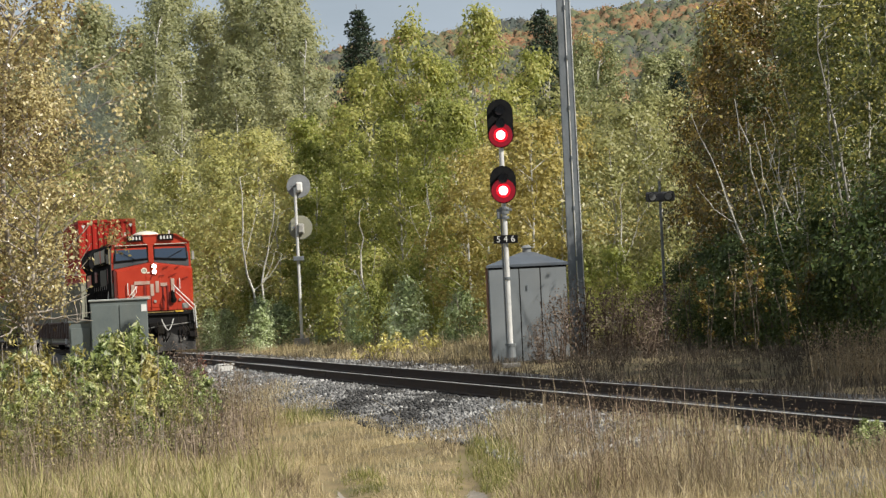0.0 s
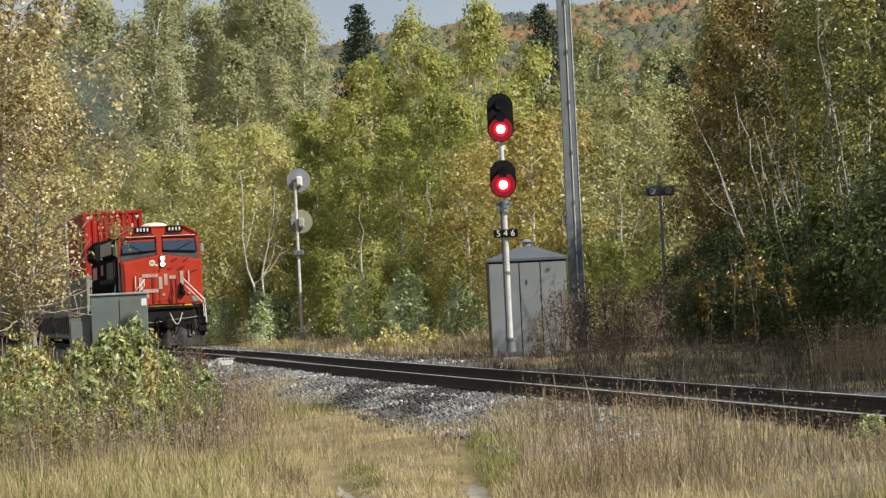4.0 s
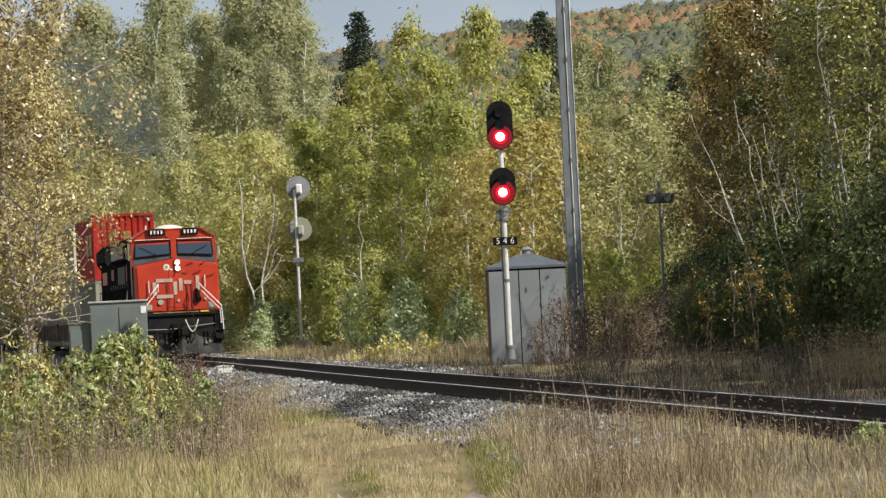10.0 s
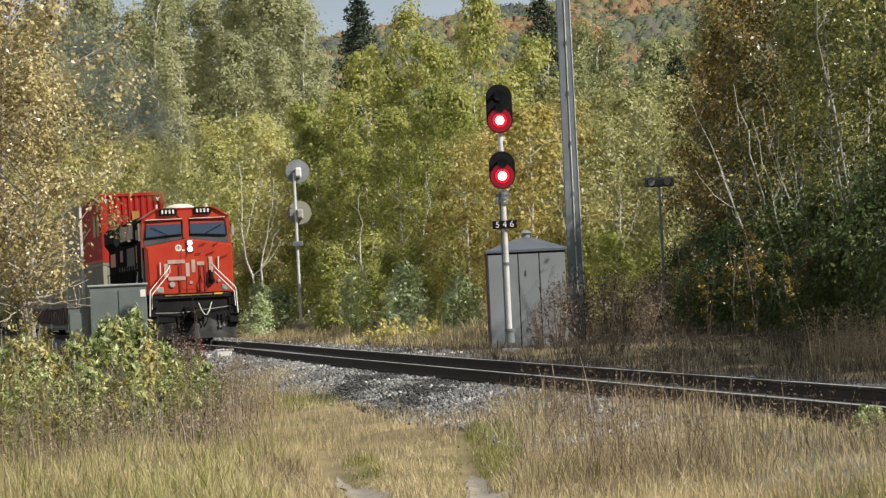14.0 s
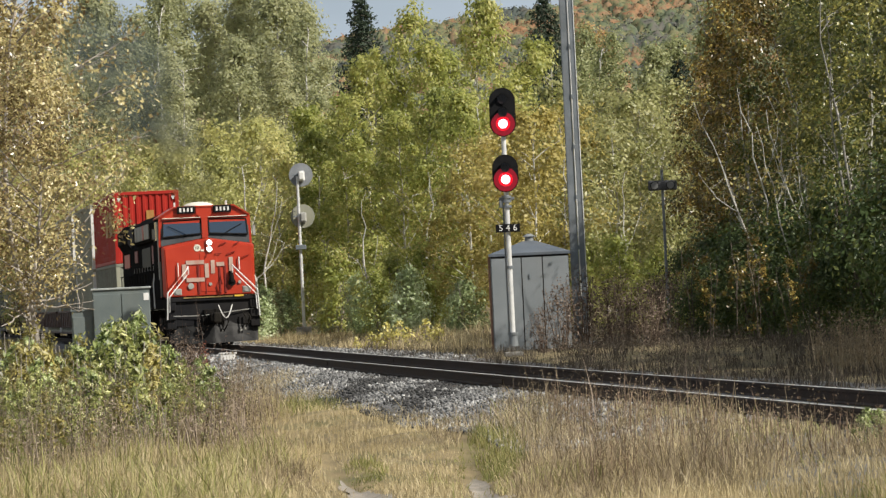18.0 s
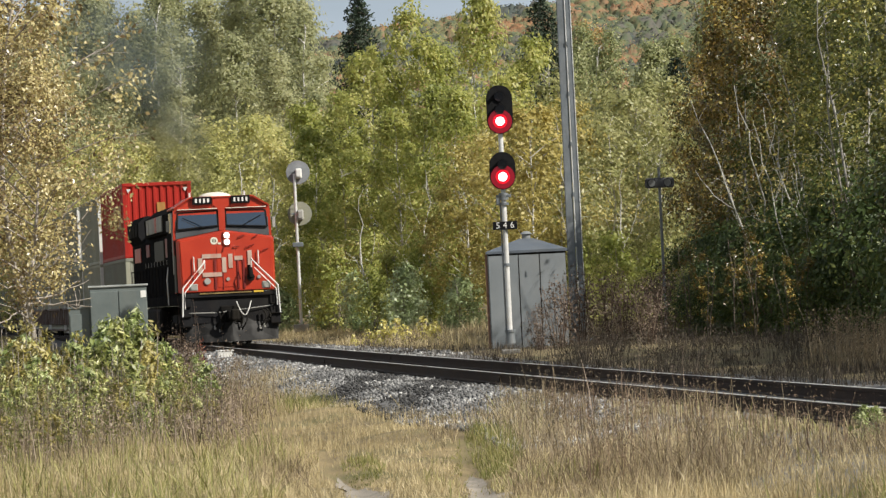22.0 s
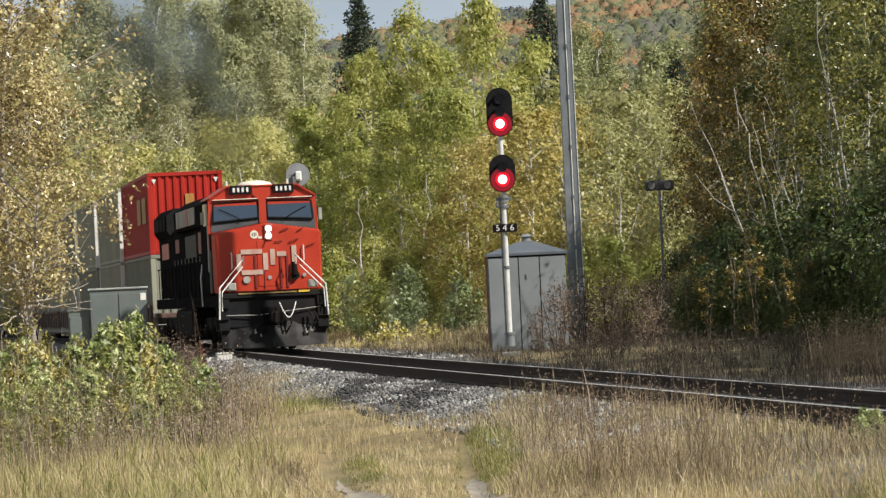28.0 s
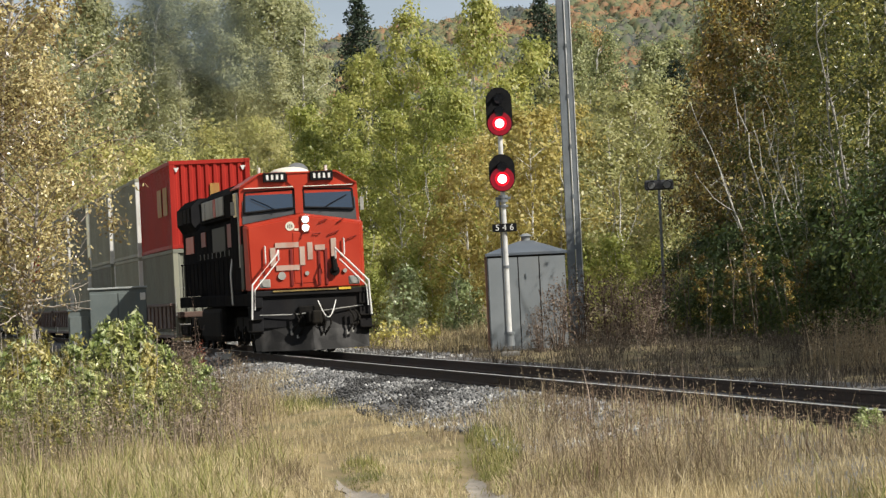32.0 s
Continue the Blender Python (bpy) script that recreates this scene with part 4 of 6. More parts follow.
# ---------------------------------------------------------------- signals and lineside boxes
def stadium(bm, cx, cz, w, h, y0, y1, seg=12):
    r = w / 2
    out = [(cx + r * math.cos(a), cz + (h / 2 - r) + r * math.sin(a)) for a in (math.pi * i / seg for i in range(seg + 1))]
    out += [(cx - r * math.cos(a), cz - (h / 2 - r) - r * math.sin(a)) for a in (math.pi * i / seg for i in range(seg + 1))]
    return prism(bm, out, y0, y1)


def lens(parent, x, z, r, material, label, y=-0.20, hood=True):
    part("lens", rod(B(), (x, y, z), (x, y + 0.03, z), r, r, 20), material, parent, label)
    if hood:
        bm = B()
        ring = []
        for i in range(15):
            a = math.radians(-25 + 230 * i / 14)
            ring.append([bm.verts.new((x + q * math.cos(a), yy, z + q * math.sin(a))) for yy in (y + 0.02, y - 0.11 * (0.55 + 0.45 * math.sin(max(0, min(math.pi, a))))) for q in (r * 1.12,)])
        for p, q in zip(ring, ring[1:]):
            bm.faces.new((p[0], p[1], q[1], q[0]))
        bmesh.ops.solidify(bm, geom=bm.faces[:], thickness=0.006)
        part("hood", bm, M_SIGBLACK, parent)


def build_signal():
    s = thing("railway_signal", 1.49, 82, 0.0)
    tagged(s, "silver-masted railway signal with two black heads showing red", "railway signal")
    part("base", box(B(), (0, 0, -0.20), (0.44, 0.44, 0.30), 0.03), surface("concrete", (0.13, 0.125, 0.115), (0.24, 0.23, 0.21), 6, 0.9, 0, 0.3), s, "weathered concrete footing")
    part("socket", rod(rod(B(), (0, 0, 0.08), (0, 0, 0.36), 0.12, 0.10, 16), (0, 0, 0.34), (0, 0, 0.40), 0.125, 0.125, 16), M_GALV, s, "dull cast iron mast socket")
    part("mast", rod(B(), (0, 0, 0.3), (0, 0, 5.25), 0.062, 0.055, 16), M_ALU, s, "silver-painted round mast")
    for z in (1.9, 3.3, 3.42, 3.52):
        part("clamp", rod(B(), (0, 0, z - 0.03), (0, 0, z + 0.03), 0.085 if z < 3 else 0.115, None, 14), M_GALV, s)
    part("bracket", box(box(B(), (0, 0.02, 3.48), (0.36, 0.10, 0.07), 0.01), (-0.13, 0, 3.36), (0.09, 0.12, 0.16), 0.02), M_GALV, s)
    for z, h, lamps in ((5.47, 1.12, ((0.30, 0), (0.0, 0), (-0.27, 1))), (4.06, 0.86, ((0.14, 0), (-0.14, 1)))):
        head = part("signal_head", stadium(B(), 0, z, 0.59, h, -0.16, -0.13), M_SIGBLACK, s, "black oval signal background")
        bm = box(B(), (0, -0.03, z), (0.30, 0.20, h * 0.72), 0.03)
        part("lamp_case", bm, M_SIGBLACK, head)
        part("rim", stadium(B(), 0, z, 0.60, h + 0.01, -0.13, -0.115), M_UNDER, head)
        for dz, lit in lamps:
            if lit:
                # added glowing discs widen the lamp's red glow over the board
                part("red_spill_disc", rod(B(), (0, -0.175, z + dz), (0, -0.165, z + dz), 0.275, None, 28), M_REDHALO, head, "glowing disc for red light spilt over the head")
                lens(head, 0, z + dz, 0.165, M_REDGLOW, "lit red signal lens", -0.185, False)
                part("bulb", rod(B(), (0, -0.205, z + dz), (0, -0.185, z + dz), 0.105, 0.105, 20), M_CORE, head, "glaring red lamp centre")
                lens(head, 0, z + dz, 0.20, M_REDHALO, "glowing ring for red light spilt round the lens", -0.178, False)
            else:
                lens(head, 0, z + dz, 0.11, M_LENS, "unlit dark signal lens")
    plate = part("number_plate", box(B(), (0, -0.10, 2.80), (0.56, 0.02, 0.19), 0.008), M_SIGBLACK, s, "black plate with white numerals")
    for i, digit in enumerate("546"):
        cu = bpy.data.curves.new("numeral", "FONT")
        cu.body, cu.size, cu.align_x, cu.align_y, cu.extrude = digit, 0.20, "CENTER", "CENTER", 0.003
        tmp = bpy.data.objects.new("numeral", cu)
        scene.collection.objects.link(tmp)
        bpy.context.view_layer.update()
        me = bpy.data.meshes.new_from_object(tmp.evaluated_get(bpy.context.evaluated_depsgraph_get()))
        bpy.data.objects.remove(tmp)
        me.transform(pose((i - 1) * 0.165, -0.116, 2.80, 90, 0, 0))
        me.materials.clear()
        me.materials.append(M_WHITE)
        new("numeral", me).parent = plate
    part("cable_conduit", rod(B(), (-0.085, 0.02, 0.2), (-0.085, 0.02, 3.3), 0.018, None, 8), M_GALV, s)


def build_far_signal():
    s = thing("searchlight_signal", -5.64, 140, 0.2)
    tagged(s, "grey searchlight signal seen from behind with two round targets", "railway signal")
    part("base", box(B(), (0, 0, 0.02), (0.6, 0.6, 0.3), 0.03), M_PANEL, s)
    part("mast", rod(B(), (0, 0, 0.1), (0, 0, 6.1), 0.065, 0.055, 12), M_ALU, s, "silver round mast")
    for z, mt in ((6.15, M_ALU), (4.52, M_WHITE)):
        bm = rod(B(), (0.13, 0.22, z), (0.13, 0.25, z), 0.46, 0.46, 32)
        head = part("target_disc", bm, surface("dull_grey_disc", (0.17, 0.18, 0.19), (0.26, 0.27, 0.28), 3, 0.6, 0.1, 0.04) if z > 5 else M_CONT_GREY, s, "round pale grey target disc")
        part("rim", rod(B(), (0.13, 0.25, z), (0.13, 0.262, z), 0.475, 0.475, 32), M_PANEL, head)
        part("lamp_case", box(box(B(), (0.17, 0.02, z - 0.05), (0.24, 0.36, 0.40), 0.05), (0.17, -0.16, z - 0.05), (0.18, 0.06, 0.28), 0.02), M_WHITE if z > 5 else M_PANEL, head, "grey lamp housing")
        part("bracket", box(B(), (0.02, 0.02, z), (0.44, 0.08, 0.06), 0.01), M_GALV, head)
    part("junction_box", box(B(), (0.02, -0.08, 3.3), (0.42, 0.2, 0.18), 0.02), M_GALV, s)
    for i in range(16):
        part("ladder_rung", rod(B(), (-0.14, 0.1, 0.6 + i * 0.33), (0.14, 0.1, 0.6 + i * 0.33), 0.008, None, 5), M_GALV, s)


def build_marker():
    s = thing("marker_light", 5.9, 95, -0.1)
    tagged(s, "twin-lamp marker light on a thin grey pole before the trees", "marker light")
    part("pole", rod(B(), (0, 0, -0.2), (0, 0, 4.5), 0.045, 0.038, 10), M_GALV, s)
    head = part("lamp_board", box(B(), (0, -0.06, 4.08), (0.78, 0.10, 0.27), 0.05), M_CABGREY, s, "dull dark grey lamp board")
    for x in (-0.21, 0.21):
        part("lens", rod(B(), (x, -0.125, 4.08), (x, -0.105, 4.08), 0.10, None, 18), surface("dull_grey_lens", (0.13, 0.13, 0.125), (0.21, 0.21, 0.20), 8, 0.4, 0, 0.02), head, "dull grey round lens")
        part("hood", rod(B(), (x, -0.115, 4.08), (x, -0.10, 4.08), 0.115, None, 18), M_UNDER, head)


def build_hut():
    s = thing("signal_hut", 2.10, 88, -0.20, -2.0)
    tagged(s, "small pale grey sheet-metal relay hut with a hipped roof", "relay hut")
    w, d, h = 1.93, 1.75, 2.42
    part("foundation", box(B(), (0, d / 2, -0.05), (w + 0.1, d + 0.1, 0.2), 0.02), M_PANEL, s)
    body = part("wall", box(B(), (0, d / 2, h / 2), (w - 0.03, d - 0.03, h), 0.01), M_SHED, s, "pale grey steel wall")
    for x0, x1 in ((-0.5, -0.11), (-0.11, 0.16), (0.16, 0.5)):
        part("panel", box(B(), (w * (x0 + x1) / 2, 0, h / 2 + 0.02), (w * (x1 - x0) - 0.020, 0.03, h - 0.06), 0.006), M_SHED, body)
    part("seam", box(B(), (0, -0.004, h / 2), (w - 0.02, 0.02, h - 0.02)), M_UNDER, body, "dark gap between the panels")
    # a black strip draws the shadow under the eave
    part("eave_shadow_strip", box(B(), (0, -0.012, h - 0.03), (w, 0.02, 0.03)), M_UNDER, body)
    for i in range(3):
        part("panel", box(B(), (-w / 2, d * (i + 0.5) / 3, h / 2 + 0.02), (0.03, d / 3 - 0.016, h - 0.06), 0.006), M_SHED, body)
    part("corner_trim", box(B(), (-w / 2 - 0.04, 0.10, h / 2), (0.07, 0.14, h - 0.02), 0.006), M_RUST, s, "rust-stained corner trim")
    part("base_flange", box(B(), (0, -0.03, 0.06), (w, 0.04, 0.10), 0.006), M_SHED, s)
    bm = B()
    e = 0.05
    lo = [bm.verts.new(p) for p in ((-w / 2 - e, -e, h), (w / 2 + e, -e, h), (w / 2 + e, d + e, h), (-w / 2 - e, d + e, h))]
    mid = [bm.verts.new(p) for p in ((-w / 2 - e, -e, h + 0.06), (w / 2 + e, -e, h + 0.06), (w / 2 + e, d + e, h + 0.06), (-w / 2 - e, d + e, h + 0.06))]
    hi = [bm.verts.new(p) for p in ((-0.16, d / 2 - 0.16, h + 0.36), (0.16, d / 2 - 0.16, h + 0.36), (0.16, d / 2 + 0.16, h + 0.36), (-0.16, d / 2 + 0.16, h + 0.36))]
    for a, b in ((lo, mid), (mid, hi)):
        for i in range(4):
            bm.faces.new((a[i], a[(i + 1) % 4], b[(i + 1) % 4], b[i]))
    bm.faces.new(hi)
    bm.faces.new(lo[::-1])
    bmesh.ops.recalc_face_normals(bm, faces=bm.faces[:])
    roof = part("roof", bm, M_ROOF, s, "shallow grey hipped roof")
    part("vent", rod(rod(B(), (0, d / 2, h + 0.3), (0, d / 2, h + 0.48), 0.11, 0.11, 16), (0, d / 2, h + 0.47), (0, d / 2, h + 0.54), 0.16, 0.06, 16), M_SHED, roof, "round roof ventilator")
    part("door_handle", box(B(), (0.55, -0.03, 1.1), (0.04, 0.05, 0.14), 0.008), M_GALV, s)
    part("hinge", box(B(), (-0.02, -0.025, 1.9), (0.03, 0.03, 0.12), 0.004), M_GALV, s)
    part("hinge", box(B(), (-0.02, -0.025, 0.5), (0.03, 0.03, 0.12), 0.004), M_GALV, s)


def build_pole():
    s = thing("steel_pole", 3.46, 92, -0.1)
    tagged(s, "tall galvanised steel mast of open channel section", "steel pole")
    h, a, b = 13.0, 0.42, 0.32
    for sx, wd in ((-1, 0.21), (1, 0.15)):
        bm = B()
        lo = [(-wd / 2, -0.12), (wd / 2, -0.12), (wd / 2, 0.12), (-wd / 2, 0.12)]
        v0 = [bm.verts.new((sx * a * 0.25 * 1.05 + x, y, 0)) for x, y in lo]
        v1 = [bm.verts.new((sx * b * 0.25 * 1.05 + x * 0.85, y * 0.85, h)) for x, y in lo]
        bm.faces.new(v0[::-1])
        bm.faces.new(v1)
        for i in range(4):
            bm.faces.new((v0[i], v0[(i + 1) % 4], v1[(i + 1) % 4], v1[i]))
        bmesh.ops.bevel(bm, geom=bm.edges[:], offset=0.012, segments=2, affect="EDGES")
        part("channel", bm, M_GALV, s, "galvanised steel channel")
    # silver strips paint the bright sunlit edges of the channels
    part("edge_strip", rod(B(), (0.02, -0.135, 0), (0.015, -0.115, h), 0.016, 0.014, 6), M_ALU, s, "silver strip painting the pole's sunlit edge")
    part("edge_strip", rod(B(), (0.185, -0.13, 0), (0.145, -0.11, h), 0.014, 0.012, 6), M_ALU, s, "silver strip painting the pole's sunlit edge")
    for i in range(9):
        z = 1.2 + i * 1.3
        part("bolt_plate", box(B(), (0.03, -0.14, z), (0.07, 0.02, 0.11), 0.006), M_GALV, s)
    part("base_plate", box(B(), (0, 0, 0.03), (0.7, 0.5, 0.08), 0.01), M_GALV, s)


def build_cabinets():
    s = thing("equipment_cabinet", -9.13, 100, -0.46, 6.0)
    tagged(s, "weathered grey-green steel equipment cabinet beside the track", "equipment cabinet")
    w, d, h = 1.60, 0.9, 2.40
    part("plinth", box(B(), (0, d / 2, 0.06), (w + 0.1, d + 0.1, 0.16), 0.02), M_PANEL, s)
    body = part("body", box(B(), (0, d / 2, h / 2 + 0.05), (w, d, h - 0.1), 0.012), M_CABINET, s)
    for x in (-0.4, 0.4):
        dr = part("door", box(B(), (x, -0.012, h / 2), (0.77, 0.03, h - 0.25), 0.01), M_CABINET, s)
        part("handle", box(B(), (x * 0.2, -0.045, h / 2), (0.03, 0.05, 0.18), 0.008), M_GALV, dr)
    part("lid", box(B(), (0, d / 2, h + 0.02), (w + 0.09, d + 0.1, 0.055), 0.012), surface("pale_lid_paint", (0.26, 0.28, 0.27), (0.38, 0.4, 0.385), 3, 0.5, 0.1, 0.04), s, "overhanging lid, paler than the body")
    part("notice", box(B(), (0.70, -0.034, 2.16), (0.15, 0.008, 0.20), 0.002), M_WHITE, s, "faded white notice plate")
    s2 = thing("battery_box", -10.25, 100.1, -0.46, 6.0)
    tagged(s2, "low grey-green steel battery box next to the cabinet", "battery box")
    part("body", box(B(), (0, 0.35, 0.92), (0.62, 0.7, 1.84), 0.012), M_CABINET, s2)
    part("lid", box(B(), (0, 0.35, 1.85), (0.68, 0.76, 0.05), 0.012), M_CABINET, s2)
    part("door", box(B(), (0, -0.012, 0.92), (0.54, 0.03, 1.5), 0.008), M_CABINET, s2)


def build_switch_box():
    s = thing("track_box", -6.05, 97, -0.22, TURN)
    tagged(s, "white-painted metal track box on the ballast shoulder", "track box")
    part("body", box(B(), (0, 0, 0.12), (0.42, 0.5, 0.24), 0.03), M_WHITE, s)
    part("lid", box(B(), (0.02, 0, 0.255), (0.46, 0.54, 0.04), 0.015), M_WHITE, s)
    part("side_box", box(B(), (-0.36, 0.05, 0.08), (0.26, 0.36, 0.16), 0.02), M_WHITE, s)
    part("conduit", rod(B(), (0.2, 0.1, 0.08), (1.0, 0.3, 0.03), 0.03, None, 8), M_GALV, s)
    part("bracket", box(B(), (0.26, -0.05, 0.14), (0.08, 0.3, 0.08), 0.01), M_GALV, s)


build_signal()
build_far_signal()
build_marker()
build_hut()
build_pole()
build_cabinets()
build_switch_box()


# ---------------------------------------------------------------- trees and bushes
SHAPES = {
    "aspen": lambda h: np.sin(np.pi * np.clip(h, 0.0, 1) ** 0.8) ** 0.7 * (1.05 - 0.55 * h),
    "birch": lambda h: np.sin(np.pi * np.clip(h * 0.92 + 0.06, 0, 1)) ** 0.6,
    "bush": lambda h: np.clip(1.05 - h ** 2.2, 0, 1) * (0.65 + 0.5 * h),
}


def tree_meshes(seed, shape, height, clear, rad, leaves, size, clumps, bark, leaf, lean=0.0, trunk_r=0.1, stems=1, clump=0.20, slim=0.62):
    """The trunk-and-limbs mesh and the crown mesh of one tree, its foot at the origin."""
    rng = np.random.default_rng(seed)
    h = rng.random(clumps) ** 0.9
    ang = rng.uniform(0, 2 * np.pi, clumps)
    lop = 1 + 0.30 * np.sin(ang * 2 + seed) + 0.22 * np.sin(ang * 3 + h * 7 + seed * 1.7)
    rr = rad * SHAPES[shape](h) * lop * np.sqrt(rng.uniform(0.12, 1.0, clumps))
    z = clear + (height - clear) * h
    cx = rr * np.cos(ang) + lean * z
    cy = rr * np.sin(ang)
    cent = np.stack([cx, cy, z], -1)
    tubes = []
    for s in range(stems):
        off = rng.normal(size=2) * (0.0 if stems == 1 else rad * 0.25)
        zs = np.linspace(-0.3, height * rng.uniform(0.86, 0.97), 9)
        wob = np.cumsum(rng.normal(size=(9, 2)), 0) * 0.012 * height
        wob[0] = 0
        path = np.stack([lean * zs + wob[:, 0] + off[0] * (0.25 + zs / height), wob[:, 1] + off[1] * (0.25 + zs / height), zs], -1)
        tubes.append(tube_np(path, trunk_r * (1 - 0.9 * np.linspace(0, 1, 9) ** 0.9) + 0.006, 7))
        pick = rng.permutation(clumps)[: max(10, clumps // (3 * stems))]
        for i in pick:
            z0 = max(cent[i, 2] - rng.uniform(0.35, 1.0) * (rr[i] + 0.25), clear * 0.5)
            k = np.interp(z0, zs, np.arange(9))
            p0 = path[int(k)] + (path[min(8, int(k) + 1)] - path[int(k)]) * (k - int(k))
            mid = (p0 + cent[i]) / 2 + np.array([0, 0, 0.10 * rr[i]]) + rng.normal(size=3) * 0.06 * rad
            tubes.append(tube_np(np.stack([p0, mid, cent[i]]), np.array([0.30, 0.2, 0.05]) * trunk_r, 4))
    wood = mesh_np("trunk", *joined(tubes), bark)
    per = rng.multinomial(leaves, np.full(clumps, 1 / clumps) if clumps < 2 else rng.dirichlet(np.full(clumps, 2.5)))
    idx = np.repeat(np.arange(clumps), per)
    spread = rad * clump * rng.uniform(0.6, 1.3, clumps)
    pos = cent[idx] + rng.normal(size=(len(idx), 3)) * spread[idx][:, None] * np.array([1, 1, 0.85])
    # loose twigs outside the clumps
    loose = rng.random(len(idx)) < 0.08
    pos[loose] += rng.normal(size=(loose.sum(), 3)) * rad * 0.09
    pos[:, 2] = np.maximum(pos[:, 2], 0.05)
    axis = np.stack([lean * pos[:, 2], np.zeros(len(pos)), pos[:, 2]], -1)
    face = unit(pos - cent[idx]) * 0.55 + unit((pos - axis) + (0, 0, 0.2 * rad)) * 0.45
    v, f = leaf_quads(rng, pos, size, 0.3, slim, face)
    return wood, mesh_np("crown", v, f, leaf)


def put_tree(name, meshes, label, category, group, x, y, turn=0.0, scale=1.0, tall=1.0):
    t = new(name)
    t.empty_display_size = 0.3
    t.matrix_basis = pose(x, y, float(ground_z(np.float64(x), np.float64(y))) - 0.05, 0, 0, turn)
    t.scale = (scale, scale, scale * tall)
    for nm, me in zip(("trunk", "crown"), meshes):
        o = new(nm, me)
        o.parent = t
    return tagged(t, label, category, group)


def spruce_meshes(seed, height, rad):
    rng = np.random.default_rng(seed)
    tubes = [tube_np(np.stack([np.zeros(6), np.zeros(6), np.linspace(-0.2, height, 6)], -1), np.linspace(0.16, 0.01, 6), 7)]
    pos = []
    for k in range(int(height * 3.2)):
        z = height * (0.06 + 0.94 * k / (height * 3.2))
        R = rad * (1 - z / height) ** 0.62 * rng.uniform(0.7, 1.2) + 0.08
        for a in rng.uniform(0, 2 * np.pi, 6):
            tip = np.array([R * math.cos(a), R * math.sin(a), z - 0.22 * R])
            root = np.array([0, 0, z + 0.1 * R])
            tubes.append(tube_np(np.stack([root, (root + tip) / 2 + [0, 0, 0.05], tip]), [0.03, 0.02, 0.006], 4))
            m = int(26 + 60 * R / rad)
            f = rng.random((m, 1)) ** 0.7
            pos.append(root + (tip - root) * f + rng.normal(size=(m, 3)) * np.array([0.11, 0.11, 0.07]) * (0.5 + R))
    v, f = leaf_quads(rng, np.concatenate(pos), 0.20, 0.0, 0.45)
    return mesh_np("trunk", *joined(tubes), M_BARK), mesh_np("crown", v, f, L_SPRUCE)


def scatter(name, kinds, spots, label, category, group, seed):
    rng = random.Random(seed)
    for i, spot in enumerate(spots):
        x, y, s = spot[:3]
        put_tree(name, kinds[i % len(kinds)], label, category, group, x, y, rng.uniform(0, 360), s, spot[3] if len(spot) > 3 else rng.uniform(0.94, 1.06))


# tall pale aspens far behind the train
pale = [tree_meshes(10 + i, "aspen", 19, 5.0, 3.0, 12500, 0.20, 130, M_BIRCH, L_PALE, trunk_r=0.17, clump=0.14) for i in range(4)]
spots = [(-33, 262, 1.2), (-29.5, 250, 1.15), (-26, 256, 1.2), (-23.5, 245, 1.18), (-21, 252, 1.22), (-18.2, 244, 1.18), (-15.8, 250, 1.22), (-13.2, 246, 1.17), (-10.8, 243, 1.15),
         (-8.6, 240, 1.08), (-27, 232, 0.95), (-24, 226, 0.92), (-20.5, 228, 0.95), (-16.5, 222, 0.9), (-12.5, 226, 0.92), (-9.8, 222, 0.85), (-36, 250, 1.1), (-31, 236, 1.0), (-28, 218, 0.85),
         (-25, 270, 1.32), (-19.5, 268, 1.34), (-14.6, 266, 1.32), (-10.2, 262, 1.26), (-30, 272, 1.3)]
scatter("aspen_tree", pale, spots, "tall pale green aspen with thin white trunk", "tree", "aspens behind the line", 1)

# middle wood of yellow-green young aspens and birches
yg = [tree_meshes(30 + i, "birch", 11, 1.0, 2.05, 8500, 0.165, 110, M_BIRCH, L_YG, trunk_r=0.085, clump=0.125) for i in range(4)]
spots = [(-6.4, 172, 0.94, 1.0), (-4.6, 168, 0.96, 1.0), (-3.2, 158, 0.95, 1.12), (-1.1, 152, 0.92, 1.34), (-2.1, 154, 0.85, 1.2), (0.5, 158, 0.9, 1.18), (2.0, 149, 0.86, 1.40), (3.5, 154, 0.85, 1.12), (-5.4, 156, 0.82, 0.95),
         (-1.6, 144, 0.78, 1.0), (0.9, 140, 0.74, 1.1), (-3.6, 146, 0.70, 1.05), (4.6, 160, 0.9, 1.2), (5.4, 150, 0.8, 1.0), (-0.2, 142, 0.7, 1.2)]
scatter("birch_tree", yg, spots, "young yellow-green birch with pale slender trunk", "tree", "birches beyond the signals", 2)
olive = [tree_meshes(50 + i, "birch", 9, 0.8, 1.9, 6500, 0.17, 100, M_BIRCH, leafy("olive_brown_leaves", [(0.0, (0.22, 0.235, 0.075)), (0.5, (0.47, 0.46, 0.165)), (1.0, (0.74, 0.67, 0.31))], 0.45, 0.5), trunk_r=0.07) for i in range(3)]
spots = [(-13.2, 178, 1.0), (-10.6, 172, 0.95), (-8.6, 166, 1.12), (-7.2, 158, 0.9), (-15.8, 190, 1.15), (-18.6, 198, 1.2), (-12, 196, 1.2), (-9.2, 186, 1.2), (-21.5, 205, 1.15), (-6.6, 180, 1.1), (-25, 212, 1.1)]
scatter("birch_tree", olive, spots, "olive-brown birch with white forked trunk", "tree", "birches beside the curve", 3)
gold = [tree_meshes(70 + i, "birch", 7.2, 0.8, 1.6, 5200, 0.14, 80, M_BIRCH, L_GOLD, trunk_r=0.06, clump=0.17) for i in range(3)]
